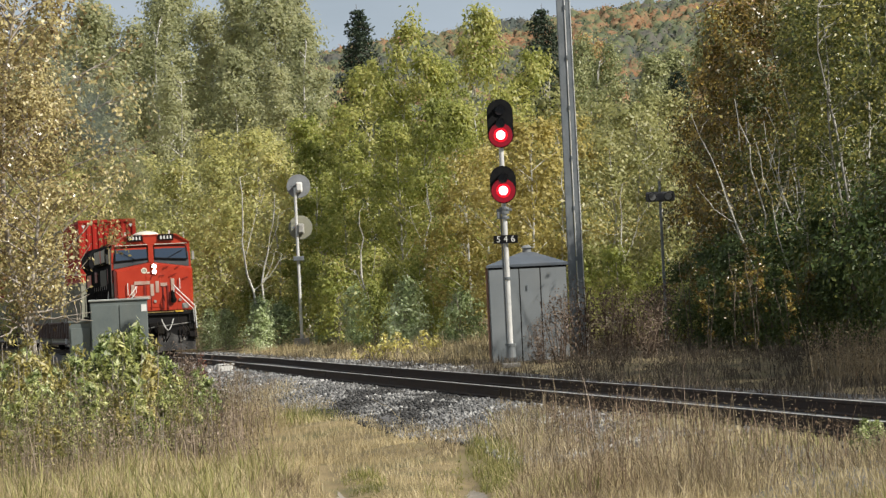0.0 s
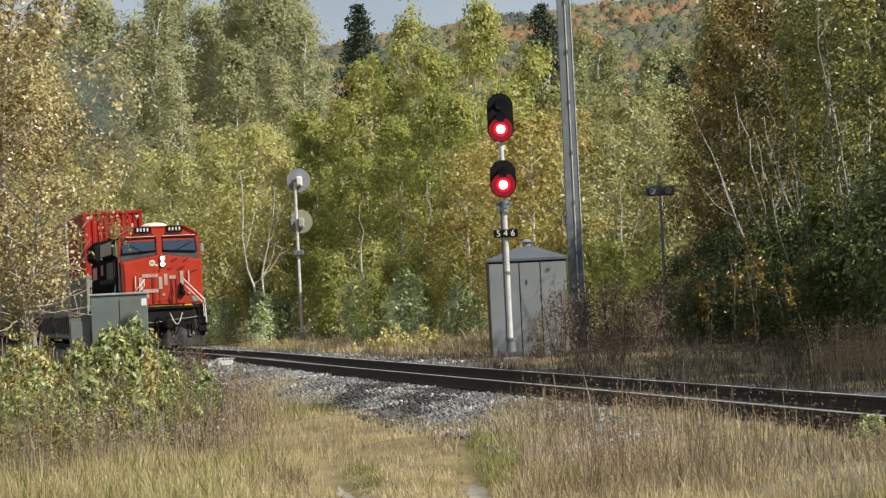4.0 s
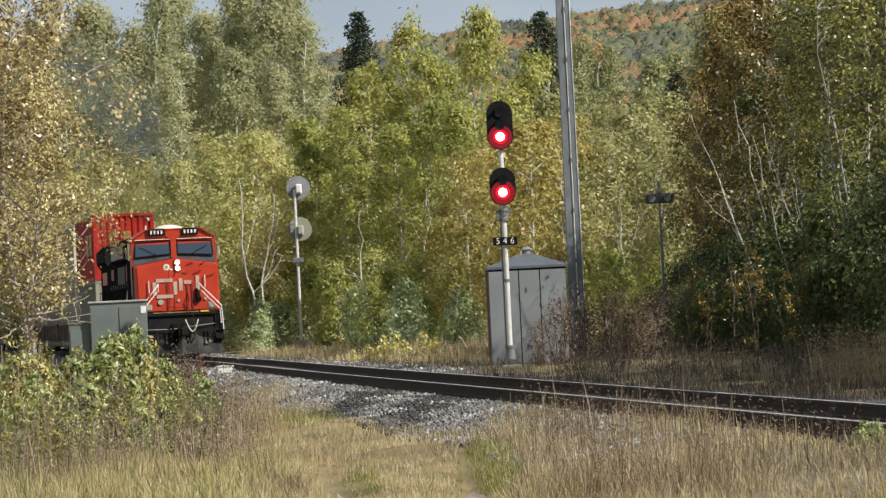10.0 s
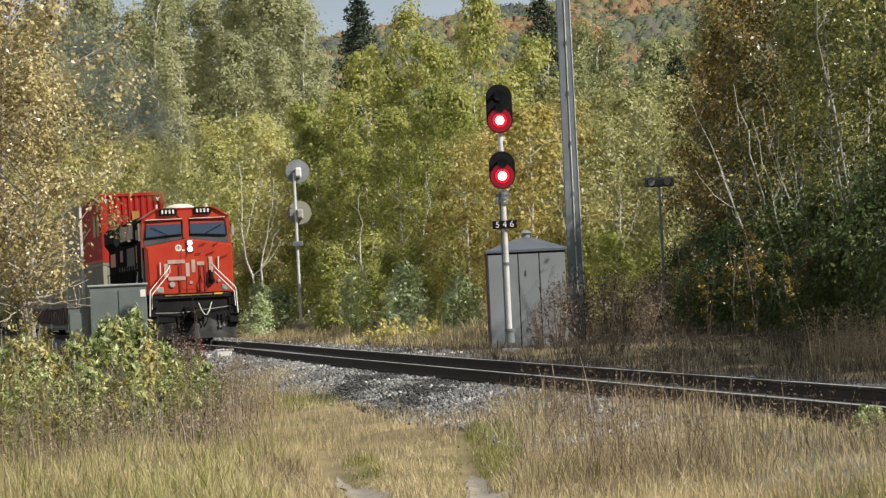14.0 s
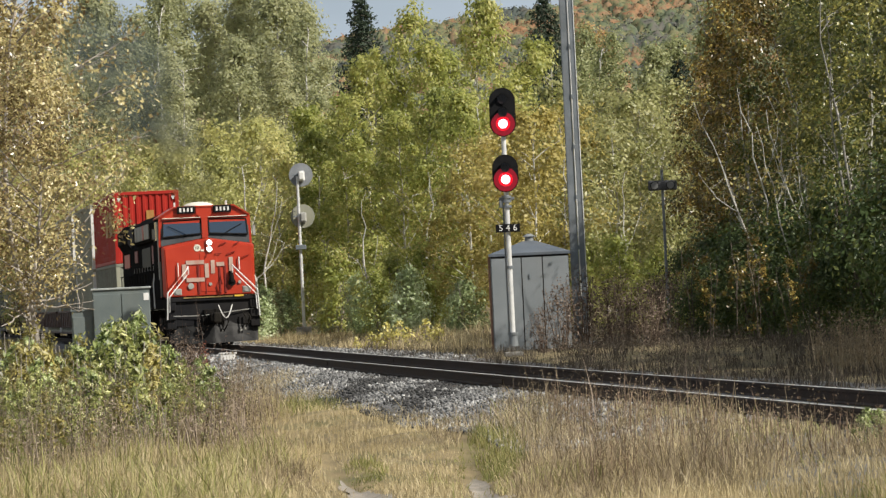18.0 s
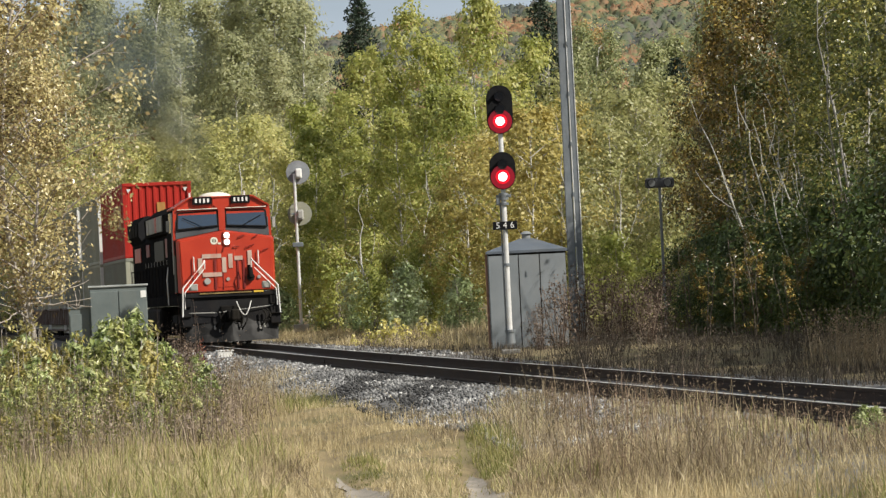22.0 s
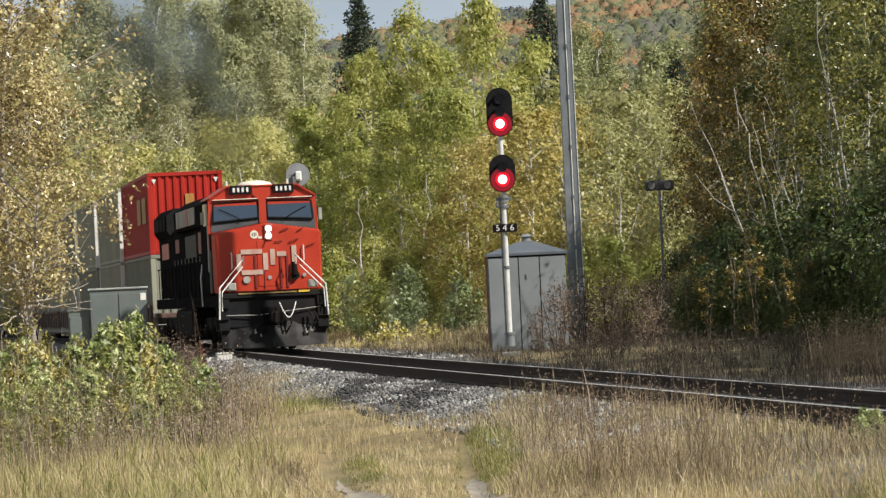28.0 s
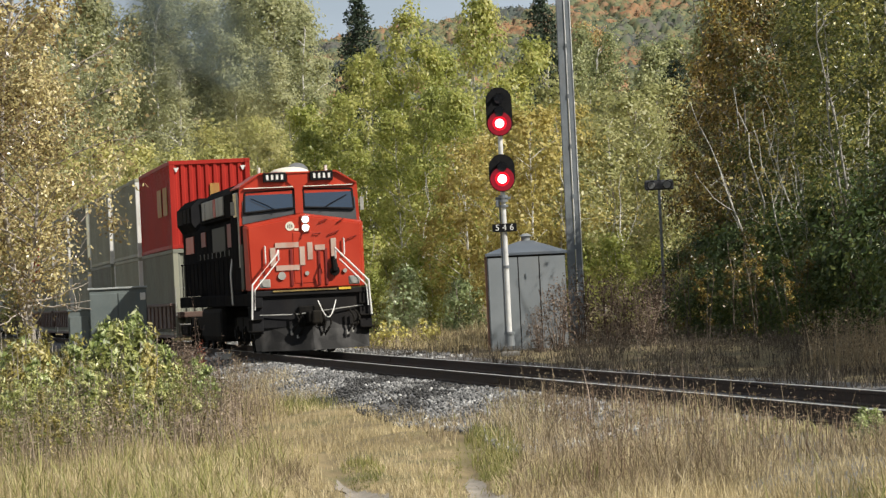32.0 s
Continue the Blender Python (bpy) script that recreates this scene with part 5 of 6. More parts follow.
spots = [(1.9, 118, 0.95), (3.1, 114, 1.02), (0.9, 124, 0.9), (4.2, 120, 1.0), (2.6, 128, 1.05), (5.6, 116, 0.92), (6.6, 122, 1.0), (7.4, 128, 1.1), (6.0, 134, 1.15), (8.6, 134, 1.15), (4.6, 136, 1.2)]
buff = [(a, b.copy()) for a, b in gold]
for a, b in buff:
    b.materials[0] = L_BUFF
scatter("birch_tree", gold, [s for s in spots if s[0] < 4.4], "golden autumn birch with thin pale stems", "tree", "golden birches behind the hut", 4)
scatter("birch_tree", buff, [s for s in spots if s[0] >= 4.4], "pale buff-green birch with thin pale stems", "tree", "golden birches behind the hut", 14)

mid = [(a, b.copy()) for a, b in pale]
for a, b in mid:
    b.materials[0] = L_MOSS
scatter("aspen_tree", mid, [(11.4, 108, 0.53), (13.4, 111, 0.56), (12.4, 118, 0.60), (9.6, 116, 0.5), (8.2, 206, 0.70), (10.6, 212, 0.78), (12.6, 204, 0.72), (14.6, 214, 0.82), (9.4, 222, 0.82), (7.0, 214, 0.74), (16.5, 208, 0.85)], "mossy green aspen rising behind the golden birches", "tree", "aspens behind the hut", 24)
maple = tree_meshes(88, "birch", 19.5, 2.0, 3.0, 11000, 0.21, 120, M_BARK, L_ORANGE, trunk_r=0.2, clump=0.14)
put_tree("maple_tree", maple, "orange and yellow autumn maple on the slope behind", "tree", "", 10.3, 232, 40, 0.88)
# the spruces
sp = spruce_meshes(5, 18.0, 3.0)
put_tree("spruce_tree", sp, "dark green spruce standing above the birches", "tree", "spruces", -4.05, 196, 20, 0.97)
put_tree("spruce_tree", sp, "dark green spruce among buff aspens", "tree", "spruces", 10.2, 196, 160, 0.62)
put_tree("spruce_tree", sp, "dark green spruce among golden birches", "tree", "spruces", 5.4, 172, 120, 0.84)
put_tree("spruce_tree", sp, "dark green spruce among golden birches", "tree", "spruces", 9.6, 140, 70, 0.55)

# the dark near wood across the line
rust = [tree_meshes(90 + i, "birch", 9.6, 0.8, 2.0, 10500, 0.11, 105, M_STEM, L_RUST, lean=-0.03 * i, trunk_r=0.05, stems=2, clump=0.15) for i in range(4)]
# those nearer than y = 75 are unseen, added to shade the lineside
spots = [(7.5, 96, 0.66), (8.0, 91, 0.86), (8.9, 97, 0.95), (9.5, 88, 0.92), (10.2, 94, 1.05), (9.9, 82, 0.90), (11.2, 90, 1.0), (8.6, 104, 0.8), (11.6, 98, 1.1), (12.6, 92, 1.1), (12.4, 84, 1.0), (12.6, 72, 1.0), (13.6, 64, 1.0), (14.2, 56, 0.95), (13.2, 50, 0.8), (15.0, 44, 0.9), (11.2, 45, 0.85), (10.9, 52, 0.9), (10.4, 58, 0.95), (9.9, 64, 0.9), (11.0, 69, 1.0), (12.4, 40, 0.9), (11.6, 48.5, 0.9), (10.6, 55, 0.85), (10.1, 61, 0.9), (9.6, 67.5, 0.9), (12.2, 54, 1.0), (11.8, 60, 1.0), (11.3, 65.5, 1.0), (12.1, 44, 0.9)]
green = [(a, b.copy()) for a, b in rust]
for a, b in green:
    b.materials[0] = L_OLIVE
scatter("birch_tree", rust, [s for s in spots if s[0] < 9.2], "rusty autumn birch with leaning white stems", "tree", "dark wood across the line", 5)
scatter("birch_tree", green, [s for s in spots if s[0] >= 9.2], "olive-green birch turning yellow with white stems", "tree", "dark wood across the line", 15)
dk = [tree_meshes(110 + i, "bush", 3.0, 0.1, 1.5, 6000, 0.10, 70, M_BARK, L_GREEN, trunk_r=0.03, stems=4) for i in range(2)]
# the dense ones at y 62 to 73 are unseen, added to block sun
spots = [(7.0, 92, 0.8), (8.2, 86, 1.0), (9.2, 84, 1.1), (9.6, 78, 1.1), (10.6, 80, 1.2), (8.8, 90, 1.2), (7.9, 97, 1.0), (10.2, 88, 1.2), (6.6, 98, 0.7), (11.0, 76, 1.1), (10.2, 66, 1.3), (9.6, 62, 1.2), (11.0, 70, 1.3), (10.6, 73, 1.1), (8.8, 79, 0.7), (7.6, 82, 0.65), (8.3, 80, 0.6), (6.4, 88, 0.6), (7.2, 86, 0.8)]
scatter("bush", dk, spots, "dark green bush toned for shade at the wood's edge", "bush", "bushes across the line", 6)

# the half-bare tree on the camera's side
lt = [tree_meshes(130 + i, "birch", 9.5, 2.9, 1.9, 11500, 0.095, 110, M_TWIG, L_BROWN, trunk_r=0.09, clump=0.15) for i in range(2)]
near_poplar = put_tree("poplar_tree", lt[0], "poplar with drying gold-brown leaves beside the path", "tree", "", -8.2, 70, 30, 1.0)


def dead_branch(tree, seed, foot, reach, rise):
    """A pale bare branch with a few forks: foot and reach in the tree's x, y, z."""
    rng = np.random.default_rng(seed)
    t = np.linspace(0, 1, 8)
    line = np.array(foot) + np.outer(t, reach) + np.outer(np.sin(t * np.pi), (0, 0, rise)) + rng.normal(size=(8, 3)) * 0.035
    tubes = [tube_np(line, 0.024 * (1 - 0.75 * t) + 0.004, 6)]
    for k in range(5):
        i = rng.integers(2, 7)
        d = np.array(reach) * rng.uniform(0.15, 0.4) + rng.normal(size=3) * 0.14 + (0, 0, rng.uniform(-0.1, 0.35))
        s = np.linspace(0, 1, 5)
        tubes.append(tube_np(line[i] + np.outer(s, d) + np.outer(s ** 2, rng.normal(size=3) * 0.08), 0.010 * (1 - 0.7 * s) + 0.003, 5))
    v, f = joined(tubes)
    o = new("dead_branch", mesh_np("dead_branch", v, f, M_TWIG))
    o.parent = tree
    o["label"] = "bare pale dead branch"


for k, (turn, foot_z, out, drop, rise) in enumerate(((-34, 2.0, 1.25, -0.10, 0.05), (-20, 2.1, 1.1, 0.35, -0.1), (-150, 1.95, 1.0, -0.3, 0.06), (-165, 2.2, 0.9, 0.15, 0.1), (-28, 2.5, 1.1, 0.3, 0.12))):
    dead_branch(near_poplar, 700 + k, (0.05, 0, foot_z), (out * math.cos(radians(turn)), out * math.sin(radians(turn)), drop), rise)


def leafy_bough(tree, seed, foot, reach, rise, leaves):
    """A thin bough that reaches out of the crown, with leaves along its outer half."""
    rng = np.random.default_rng(seed)
    t = np.linspace(0, 1, 8)
    line = np.array(foot) + np.outer(t, reach) + np.outer(np.sin(t * np.pi), (0, 0, rise)) + rng.normal(size=(8, 3)) * 0.03
    tubes = [tube_np(line, 0.020 * (1 - 0.8 * t) + 0.004, 6)]
    ends = []
    for k in range(9):
        i = rng.integers(3, 8)
        d = np.array(reach) * rng.uniform(0.08, 0.25) + rng.normal(size=3) * 0.16
        tubes.append(tube_np(np.stack([line[i], line[i] + d * 0.5 + rng.normal(size=3) * 0.03, line[i] + d]), (0.007, 0.005, 0.003), 4))
        ends.append(line[i] + d)
    o = new("bough", mesh_np("bough", *joined(tubes), M_TWIG))
    o.parent = tree
    pos = np.array(ends)[rng.integers(0, 9, leaves)] + rng.normal(size=(leaves, 3)) * 0.13
    o = new("leaves", mesh_np("leaves", *leaf_quads(rng, pos, 0.10), L_BROWN))
    o.parent = tree


for k, (turn, foot_z, out, drop, rise, count) in enumerate(((-38, 4.5, 2.5, 0.75, 0.15, 60), (-45, 5.3, 2.1, 0.9, 0.1, 90), (-25, 6.0, 2.0, 1.1, 0.1, 90))):
    leafy_bough(near_poplar, 740 + k, (0.05, 0, foot_z), (out * math.cos(radians(turn)), out * math.sin(radians(turn)), drop), rise, count)
put_tree("poplar_tree", lt[1], "poplar with drying gold-brown leaves beside the path", "tree", "", -9.7, 73, 200, 1.1)
put_tree("poplar_tree", lt[1], "poplar with drying gold-brown leaves beside the path", "tree", "", -7.6, 66, 100, 0.72)

# unseen copies beyond the picture's edge, added to block skylight from the train's side
for i, (x, y, k) in enumerate(((-14.5, 84, 1.05), (-15.8, 92, 1.1), (-17.2, 100, 1.0), (-18.6, 109, 1.1), (-20.2, 119, 1.1), (-16.0, 78, 1.1), (-22.5, 130, 1.2))):
    put_tree("poplar_tree", lt[i % 2], "unseen gold-brown poplar added to dim the train's left side", "tree", "poplars along the line", x, y, 67 * i, k)

sapling = [tree_meshes(210 + i, "birch", 2.6, 0.3, 0.35, 420, 0.075, 18, M_BARK, L_RUST, trunk_r=0.012, stems=2, clump=0.2) for i in range(2)]
scatter("birch_sapling", sapling, [(6.6, 81, 0.8), (7.0, 82, 1.0), (6.9, 79, 0.9), (6.2, 84, 0.8), (8.0, 79, 0.9), (7.5, 78, 0.7), (5.9, 86, 0.9)], "thin birch sapling with sparse rusty leaves", "tree", "saplings at the wood's edge", 27)

# bare leaning birch stems at the wood's edge: foot, lean, height
def bare_birch(seed, x, y, lean, height, r):
    rng = np.random.default_rng(seed)
    t = np.linspace(0, 1, 12)
    sway = np.cumsum(rng.normal(size=(12, 2)), 0) * 0.013 * height
    sway -= sway[0]
    path = np.stack([lean * t ** 1.3 + sway[:, 0], 0.5 * sway[:, 1], -0.2 + height * t], -1)
    tubes = [tube_np(path, r * (1 - 0.85 * t) + 0.004, 7)]
    limbs = [path]
    for k in range(2):
        i = rng.integers(4, 8)
        u = np.linspace(0, 1, 7)
        way = np.array([rng.choice((-1, 1)) * rng.uniform(0.10, 0.28), rng.uniform(-0.15, 0.15), rng.uniform(0.12, 0.42)]) * height * (1 - t[i]) * 1.3
        limb = path[i] + np.outer(u, way) + np.outer(u ** 2, (-0.25 * way[0], 0, 0.06 * height)) + np.cumsum(rng.normal(size=(7, 3)), 0) * 0.006 * height * u[:, None]
        tubes.append(tube_np(limb, r * (0.62 - 0.1 * k) * (1 - t[i]) * (1 - 0.8 * u) + 0.004, 6))
        limbs.append(limb)
    tips = []
    for k in range(10):
        line = limbs[k % 3]
        i = rng.integers(len(line) // 3, len(line))
        ang = rng.uniform(0, 2 * np.pi)
        ln = rng.uniform(0.3, 0.9) * height / 6
        tip = line[i] + np.array([ln * math.cos(ang), 0.6 * ln * math.sin(ang), ln * rng.uniform(0.0, 0.8)])
        mid = (line[i] + tip) / 2 + rng.normal(size=3) * 0.07
        tubes.append(tube_np(np.stack([line[i], mid, tip]), np.array([0.16, 0.11, 0.05]) * r, 5))
        tips.append(tip)
    per = 7 if y < 100 else 26
    pos = np.repeat(np.array(tips), per, axis=0) + rng.normal(size=(per * len(tips), 3)) * (0.16 if y < 100 else 0.30)
    v, f = leaf_quads(rng, pos, 0.085)
    put_tree("bare_birch", (mesh_np("trunk", *joined(tubes), M_BIRCH), mesh_np("crown", v, f, L_GOLD)), "nearly bare white birch with forked stems at the wood's edge", "tree", "bare birches", x, y)


BARE = [(8.6, 85, -1.0, 5.2, 0.022), (9.0, 86, -1.4, 5.6, 0.024), (10.0, 84, -0.3, 6.4, 0.028), (8.2, 86, -1.3, 6.2, 0.030), (7.9, 85, -1.6, 5.9, 0.026), (8.7, 87, -0.7, 6.0, 0.026), (9.2, 84, -1.1, 4.4, 0.024), (9.7, 83, -0.6, 6.0, 0.034), (10.4, 83, -0.5, 8.0, 0.036),  (4.3, 108, -0.2, 5.5, 0.045), (5.4, 110, 0.3, 5.0, 0.04), (-3.0, 132, -0.2, 5.2, 0.05), (-1.0, 134, 0.3, 6.0, 0.05), (-8.0, 150, -0.5, 7.5, 0.07), (-7.7, 151, 0.4, 6.8, 0.06)]
for i, (x, y, ln, h, r) in enumerate(BARE):
    bare_birch(400 + i, x, y, ln, h, r)

# bushes
wil = [tree_meshes(150 + i, "bush", 2.5, 0.1, 1.1, 3600, 0.13, 55, M_TWIG, L_WILLOW, trunk_r=0.022, stems=4) for i in range(3)]
spots = [(-6.7, 146, 0.75), (-4.8, 144, 0.68), (-4.0, 144, 0.95), (-7.8, 150, 0.82), (-1.25, 120, 0.88), (-2.6, 128, 0.8), (-9.5, 156, 0.68), (-10.8, 164, 0.75), (0.6, 116, 0.7), (-3.2, 136, 0.9), (-7.4, 143, 0.68)]
scatter("willow_bush", wil, spots, "grey-green willow bush with silvery leaves", "bush", "willow bushes", 7)
ybush = [tree_meshes(160 + i, "bush", 3.2, 0.1, 1.1, 3200, 0.12, 55, M_TWIG, L_YG, trunk_r=0.025, stems=4) for i in range(2)]
spots = [(-2.4, 124, 0.7), (-0.6, 123, 0.6), (-4.2, 139, 1.0), (-2.6, 134, 1.05), (-1.9, 131, 0.9), (-0.6, 130, 1.0), (-5.4, 148, 1.1), (-3.4, 142, 1.1), (0.5, 128, 0.9), (6.2, 91, 0.5), (6.7, 92, 0.6), (7.3, 90, 0.5), (4.2, 105, 0.8), (5.2, 107, 0.9), (6.2, 104, 0.7), (-8.4, 158, 1.1)]
scatter("bush", ybush, spots, "yellow-green bush in front of the birches", "bush", "bushes below the birches", 12)
# dark low stops paint shaded gaps between leaves, light ones lit tips
nb = [tree_meshes(170 + i, "birch", 2.0, 0.12, 0.50, 950, 0.125, 34, M_TWIG, leafy("bush_leaves", [(0.0, (0.04, 0.055, 0.013)), (0.35, (0.13, 0.15, 0.035)), (0.65, (0.33, 0.35, 0.10)), (1.0, (0.85, 0.80, 0.46))] if i == 0 else [(0.0, (0.046, 0.042, 0.014)), (0.35, (0.15, 0.128, 0.032)), (0.65, (0.36, 0.305, 0.08)), (1.0, (0.80, 0.72, 0.38))] if i == 2 else [(0.0, (0.03, 0.05, 0.013)), (0.35, (0.12, 0.16, 0.04)), (0.65, (0.31, 0.37, 0.11)), (1.0, (0.85, 0.85, 0.56))], 0.42, 0.2), trunk_r=0.014, stems=5, slim=0.45) for i in range(3)]
spots = [(-5.0, 57, 0.67, 0.78), (-5.5, 58, 0.69, 0.92), (-6.0, 54, 0.43, 1.17), (-3.95, 55, 0.47, 0.92), (-6.1, 52, 0.52, 1.0), (-6.5, 53, 0.47, 1.07), (-4.05, 52.3, 0.39, 1.18), (-6.9, 50, 0.43, 0.99), (-5.7, 49, 0.36, 0.98), (-6.5, 48, 0.36, 0.95), (-6.2, 46, 0.34, 1.2), (-5.3, 46.5, 0.31, 1.12), (-6.8, 52, 0.52, 0.82), (-7.0, 54, 0.53, 0.93), (-4.4, 51, 0.36, 1.19), (-5.4, 53, 0.43, 1.12), (-3.7, 53, 0.34, 1.14), (-5.5, 44, 0.28, 0.96), (-5.9, 60, 0.62, 0.89), (-6.6, 58, 0.57, 1.01), (-4.4, 57, 0.62, 0.78), (-7.2, 62, 0.57, 0.78), (-6.2, 54, 0.52, 1.18), (-6.9, 60, 0.55, 1.09), (-7.8, 64, 0.6, 0.86), (-5.5, 55, 0.6, 0.78), (-6.3, 62, 0.64, 0.84), (-5.2, 52, 0.47, 1.05), (-6.8, 55, 0.57, 0.94), (-4.1, 54, 0.47, 0.89), (-5.75, 57, 0.65, 0.95), (-6.0, 50, 0.52, 0.95), (-6.9, 64, 0.64, 0.88)]
scatter("bush", nb, spots, "leafy green bush with pale autumn leaves by the path", "bush", "bushes by the path", 8)
spire = [tree_meshes(175 + i, "birch", 2.0, 0.12, 0.22 + 0.05 * (i % 2), 520, 0.115, 26, M_TWIG, nb[i % 3][1].materials[0], trunk_r=0.011, stems=2 + i % 2, slim=0.40, clump=0.26) for i in range(4)]
scatter("tall_weed", spire, [(-3.91, 46.9, 0.37), (-4.19, 48.1, 0.52), (-4.98, 51.8, 0.55), (-6.93, 57.5, 0.49), (-4.98, 45.3, 0.43), (-6.03, 58.5, 0.47), (-4.06, 45.9, 0.5), (-5.8, 54.9, 0.66), (-4.55, 52.5, 0.87), (-6.31, 53.7, 0.45), (-5.71, 59.2, 0.55), (-5.38, 59.2, 0.81), (-6.33, 58.2, 0.52), (-6.86, 58.2, 0.68), (-3.91, 46.5, 0.56), (-4.44, 59.2, 0.49), (-5.61, 48.0, 0.47), (-6.41, 52.6, 0.71), (-4.39, 52.6, 0.55), (-6.1, 48.7, 0.39), (-4.92, 49.0, 0.44), (-4.14, 57.5, 0.37), (-5.91, 50.9, 0.67), (-6.79, 59.6, 0.69), (-6.2, 49.5, 0.49), (-5.8, 50.1, 0.59), (-4.91, 48.5, 0.46), (-4.63, 51.3, 0.63), (-5.61, 46.4, 0.34), (-5.5, 52.8, 0.71), (-4.37, 52.6, 0.83), (-5.75, 45.9, 0.34), (-4.64, 50.8, 0.82), (-3.4, 50.3, 0.3), (-6.52, 57.5, 0.73), (-3.72, 56.4, 0.38), (-6.25, 51.6, 0.62), (-5.11, 52.5, 0.53), (-4.25, 46.8, 0.52), (-4.66, 46.9, 0.55), (-5.43, 55.7, 0.62), (-5.67, 50.4, 0.5), (-6.18, 51.7, 0.67), (-4.95, 55.6, 0.52), (-5.04, 50.5, 0.49), (-4.78, 59.5, 0.59), (-6.33, 55.6, 0.51), (-4.28, 52.9, 0.66), (-4.01, 45.1, 0.67), (-3.92, 56.1, 0.54), (-5.23, 48.4, 0.45), (-6.18, 59.7, 0.75), (-5.47, 57.8, 0.74), (-4.66, 59.4, 0.49), (-6.59, 57.7, 0.56), (-4.44, 59.4, 0.43), (-4.39, 49.4, 0.64), (-3.83, 55.3, 0.47), (-5.12, 57.3, 0.66), (-4.95, 51.4, 0.68), (-6.32, 57.6, 0.43), (-6.14, 56.0, 0.55), (-3.54, 46.8, 0.35), (-3.82, 49.4, 0.42), (-3.55, 49.2, 0.35), (-3.4, 50.4, 0.49), (-6.23, 56.2, 0.69), (-4.09, 53.9, 0.48), (-4.42, 56.7, 0.51), (-4.32, 54.8, 0.73), (-4.61, 58.8, 0.44), (-4.58, 54.2, 0.51), (-3.62, 47.3, 0.31), (-4.6, 45.8, 0.5), (-5.07, 44.0, 0.32), (-4.57, 43.7, 0.32), (-4.44, 42.4, 0.33), (-5.2, 46.3, 0.28), (-3.95, 43.2, 0.35), (-3.6, 47.7, 0.29), (-3.39, 42.3, 0.44), (-3.78, 44.9, 0.33), (-3.62, 49.3, 0.36), (-5.47, 49.6, 0.39), (-3.6, 47.7, 0.28), (-3.68, 42.7, 0.29), (-5.89, 47.5, 0.37), (-5.34, 45.6, 0.38), (-4.66, 45.8, 0.48), (-3.42, 48.9, 0.26), (-4.23, 41.7, 0.29), (-5.15, 47.5, 0.29), (-4.38, 43.9, 0.44), (-4.82, 45.4, 0.42), (-4.68, 41.9, 0.42), (-5.67, 47.9, 0.28), (-3.86, 45.8, 0.26), (-4.87, 45.2, 0.28), (-4.6, 43.0, 0.37), (-3.67, 42.5, 0.47), (-5.69, 47.3, 0.42), (-5.81, 46.9, 0.35), (-3.12, 47.0, 0.39), (-4.1, 46.3, 0.49), (-4.04, 43.3, 0.27), (-4.06, 48.1, 0.31), (-3.99, 43.2, 0.44), (-4.47, 42.7, 0.38), (-3.08, 43.7, 0.35), (-4.23, 49.6, 0.42), (-4.11, 43.9, 0.36), (-5.5, 45.6, 0.46)], "tall leafy weed spike with pale upper leaves", "plant", "tall weeds by the path", 18)
scatter("tall_weed", [spire[2]], [(-5.93, 49.1, 0.67), (-6.55, 54.5, 0.58), (-5.46, 50.9, 0.59), (-6.01, 54.9, 0.59), (-6.07, 53.3, 0.67), (-6.91, 57.0, 0.56), (-6.49, 56.5, 0.61), (-5.97, 51.6, 0.84), (-6.01, 50.7, 0.73), (-5.51, 53.4, 0.8), (-6.17, 51.8, 0.8), (-6.98, 56.9, 0.77)], "tall leafy weed turning golden brown", "plant", "golden weeds by the path", 33)
scatter("tall_weed", [spire[1]], [(-4.72, 54.0, 0.94), (-4.6, 53.4, 0.86), (-4.86, 54.4, 0.80), (-5.2, 55.0, 0.90), (-5.3, 54.6, 0.78), (-4.45, 53.0, 0.74)], "tall bright green leafy weed before the cabinet", "plant", "green weeds by the path", 33)
scatter("bush", [nb[1]], [(-4.02, 50.6, 0.36), (-4.12, 51.4, 0.40), (-3.92, 51.0, 0.33)], "low vivid green leafy bush among dry weeds", "bush", "bushes by the path", 34)
scatter("leafy_weed", [nb[1]], [(3.75, 32, 0.20), (3.64, 31.6, 0.16), (3.9, 32.5, 0.18)], "pale green leafy weed beside the rail", "plant", "pale weeds by the rail", 31)
silver = [tree_meshes(180, "bush", 1.5, 0.05, 0.45, 420, 0.10, 22, M_TWIG, leafy("silvery_white_leaves", [(0.0, (0.30, 0.29, 0.24)), (0.5, (0.55, 0.54, 0.49)), (1.0, (0.80, 0.79, 0.74))], 0.4, 0.3), trunk_r=0.01, stems=5)]
scatter("seeding_shrub", silver, [(-7.55, 61, 0.85), (-7.3, 60, 0.6)], "dry shrub with silvery white leaves", "bush", "", 19)
herb = [tree_meshes(190, "bush", 0.95, 0.02, 0.46, 170, 0.13, 26, M_TWIG, L_HERB, trunk_r=0.01, stems=5)]
scatter("yellow_herb", herb, [(-2.3, 106, 0.55), (-1.85, 105.6, 0.75), (-1.45, 105.2, 0.8), (-1.15, 106, 0.6), (-0.62, 104.6, 0.8), (-0.32, 105, 0.65), (-2.75, 107, 0.4)], "low bright yellow autumn herb", "plant", "yellow herbs by the track", 9)
dead = [tree_meshes(200 + i, "bush", 2.0, 0.05, 0.9, 900, 0.07, 60, L_WEED, L_WEED, trunk_r=0.012, stems=9) for i in range(2)]
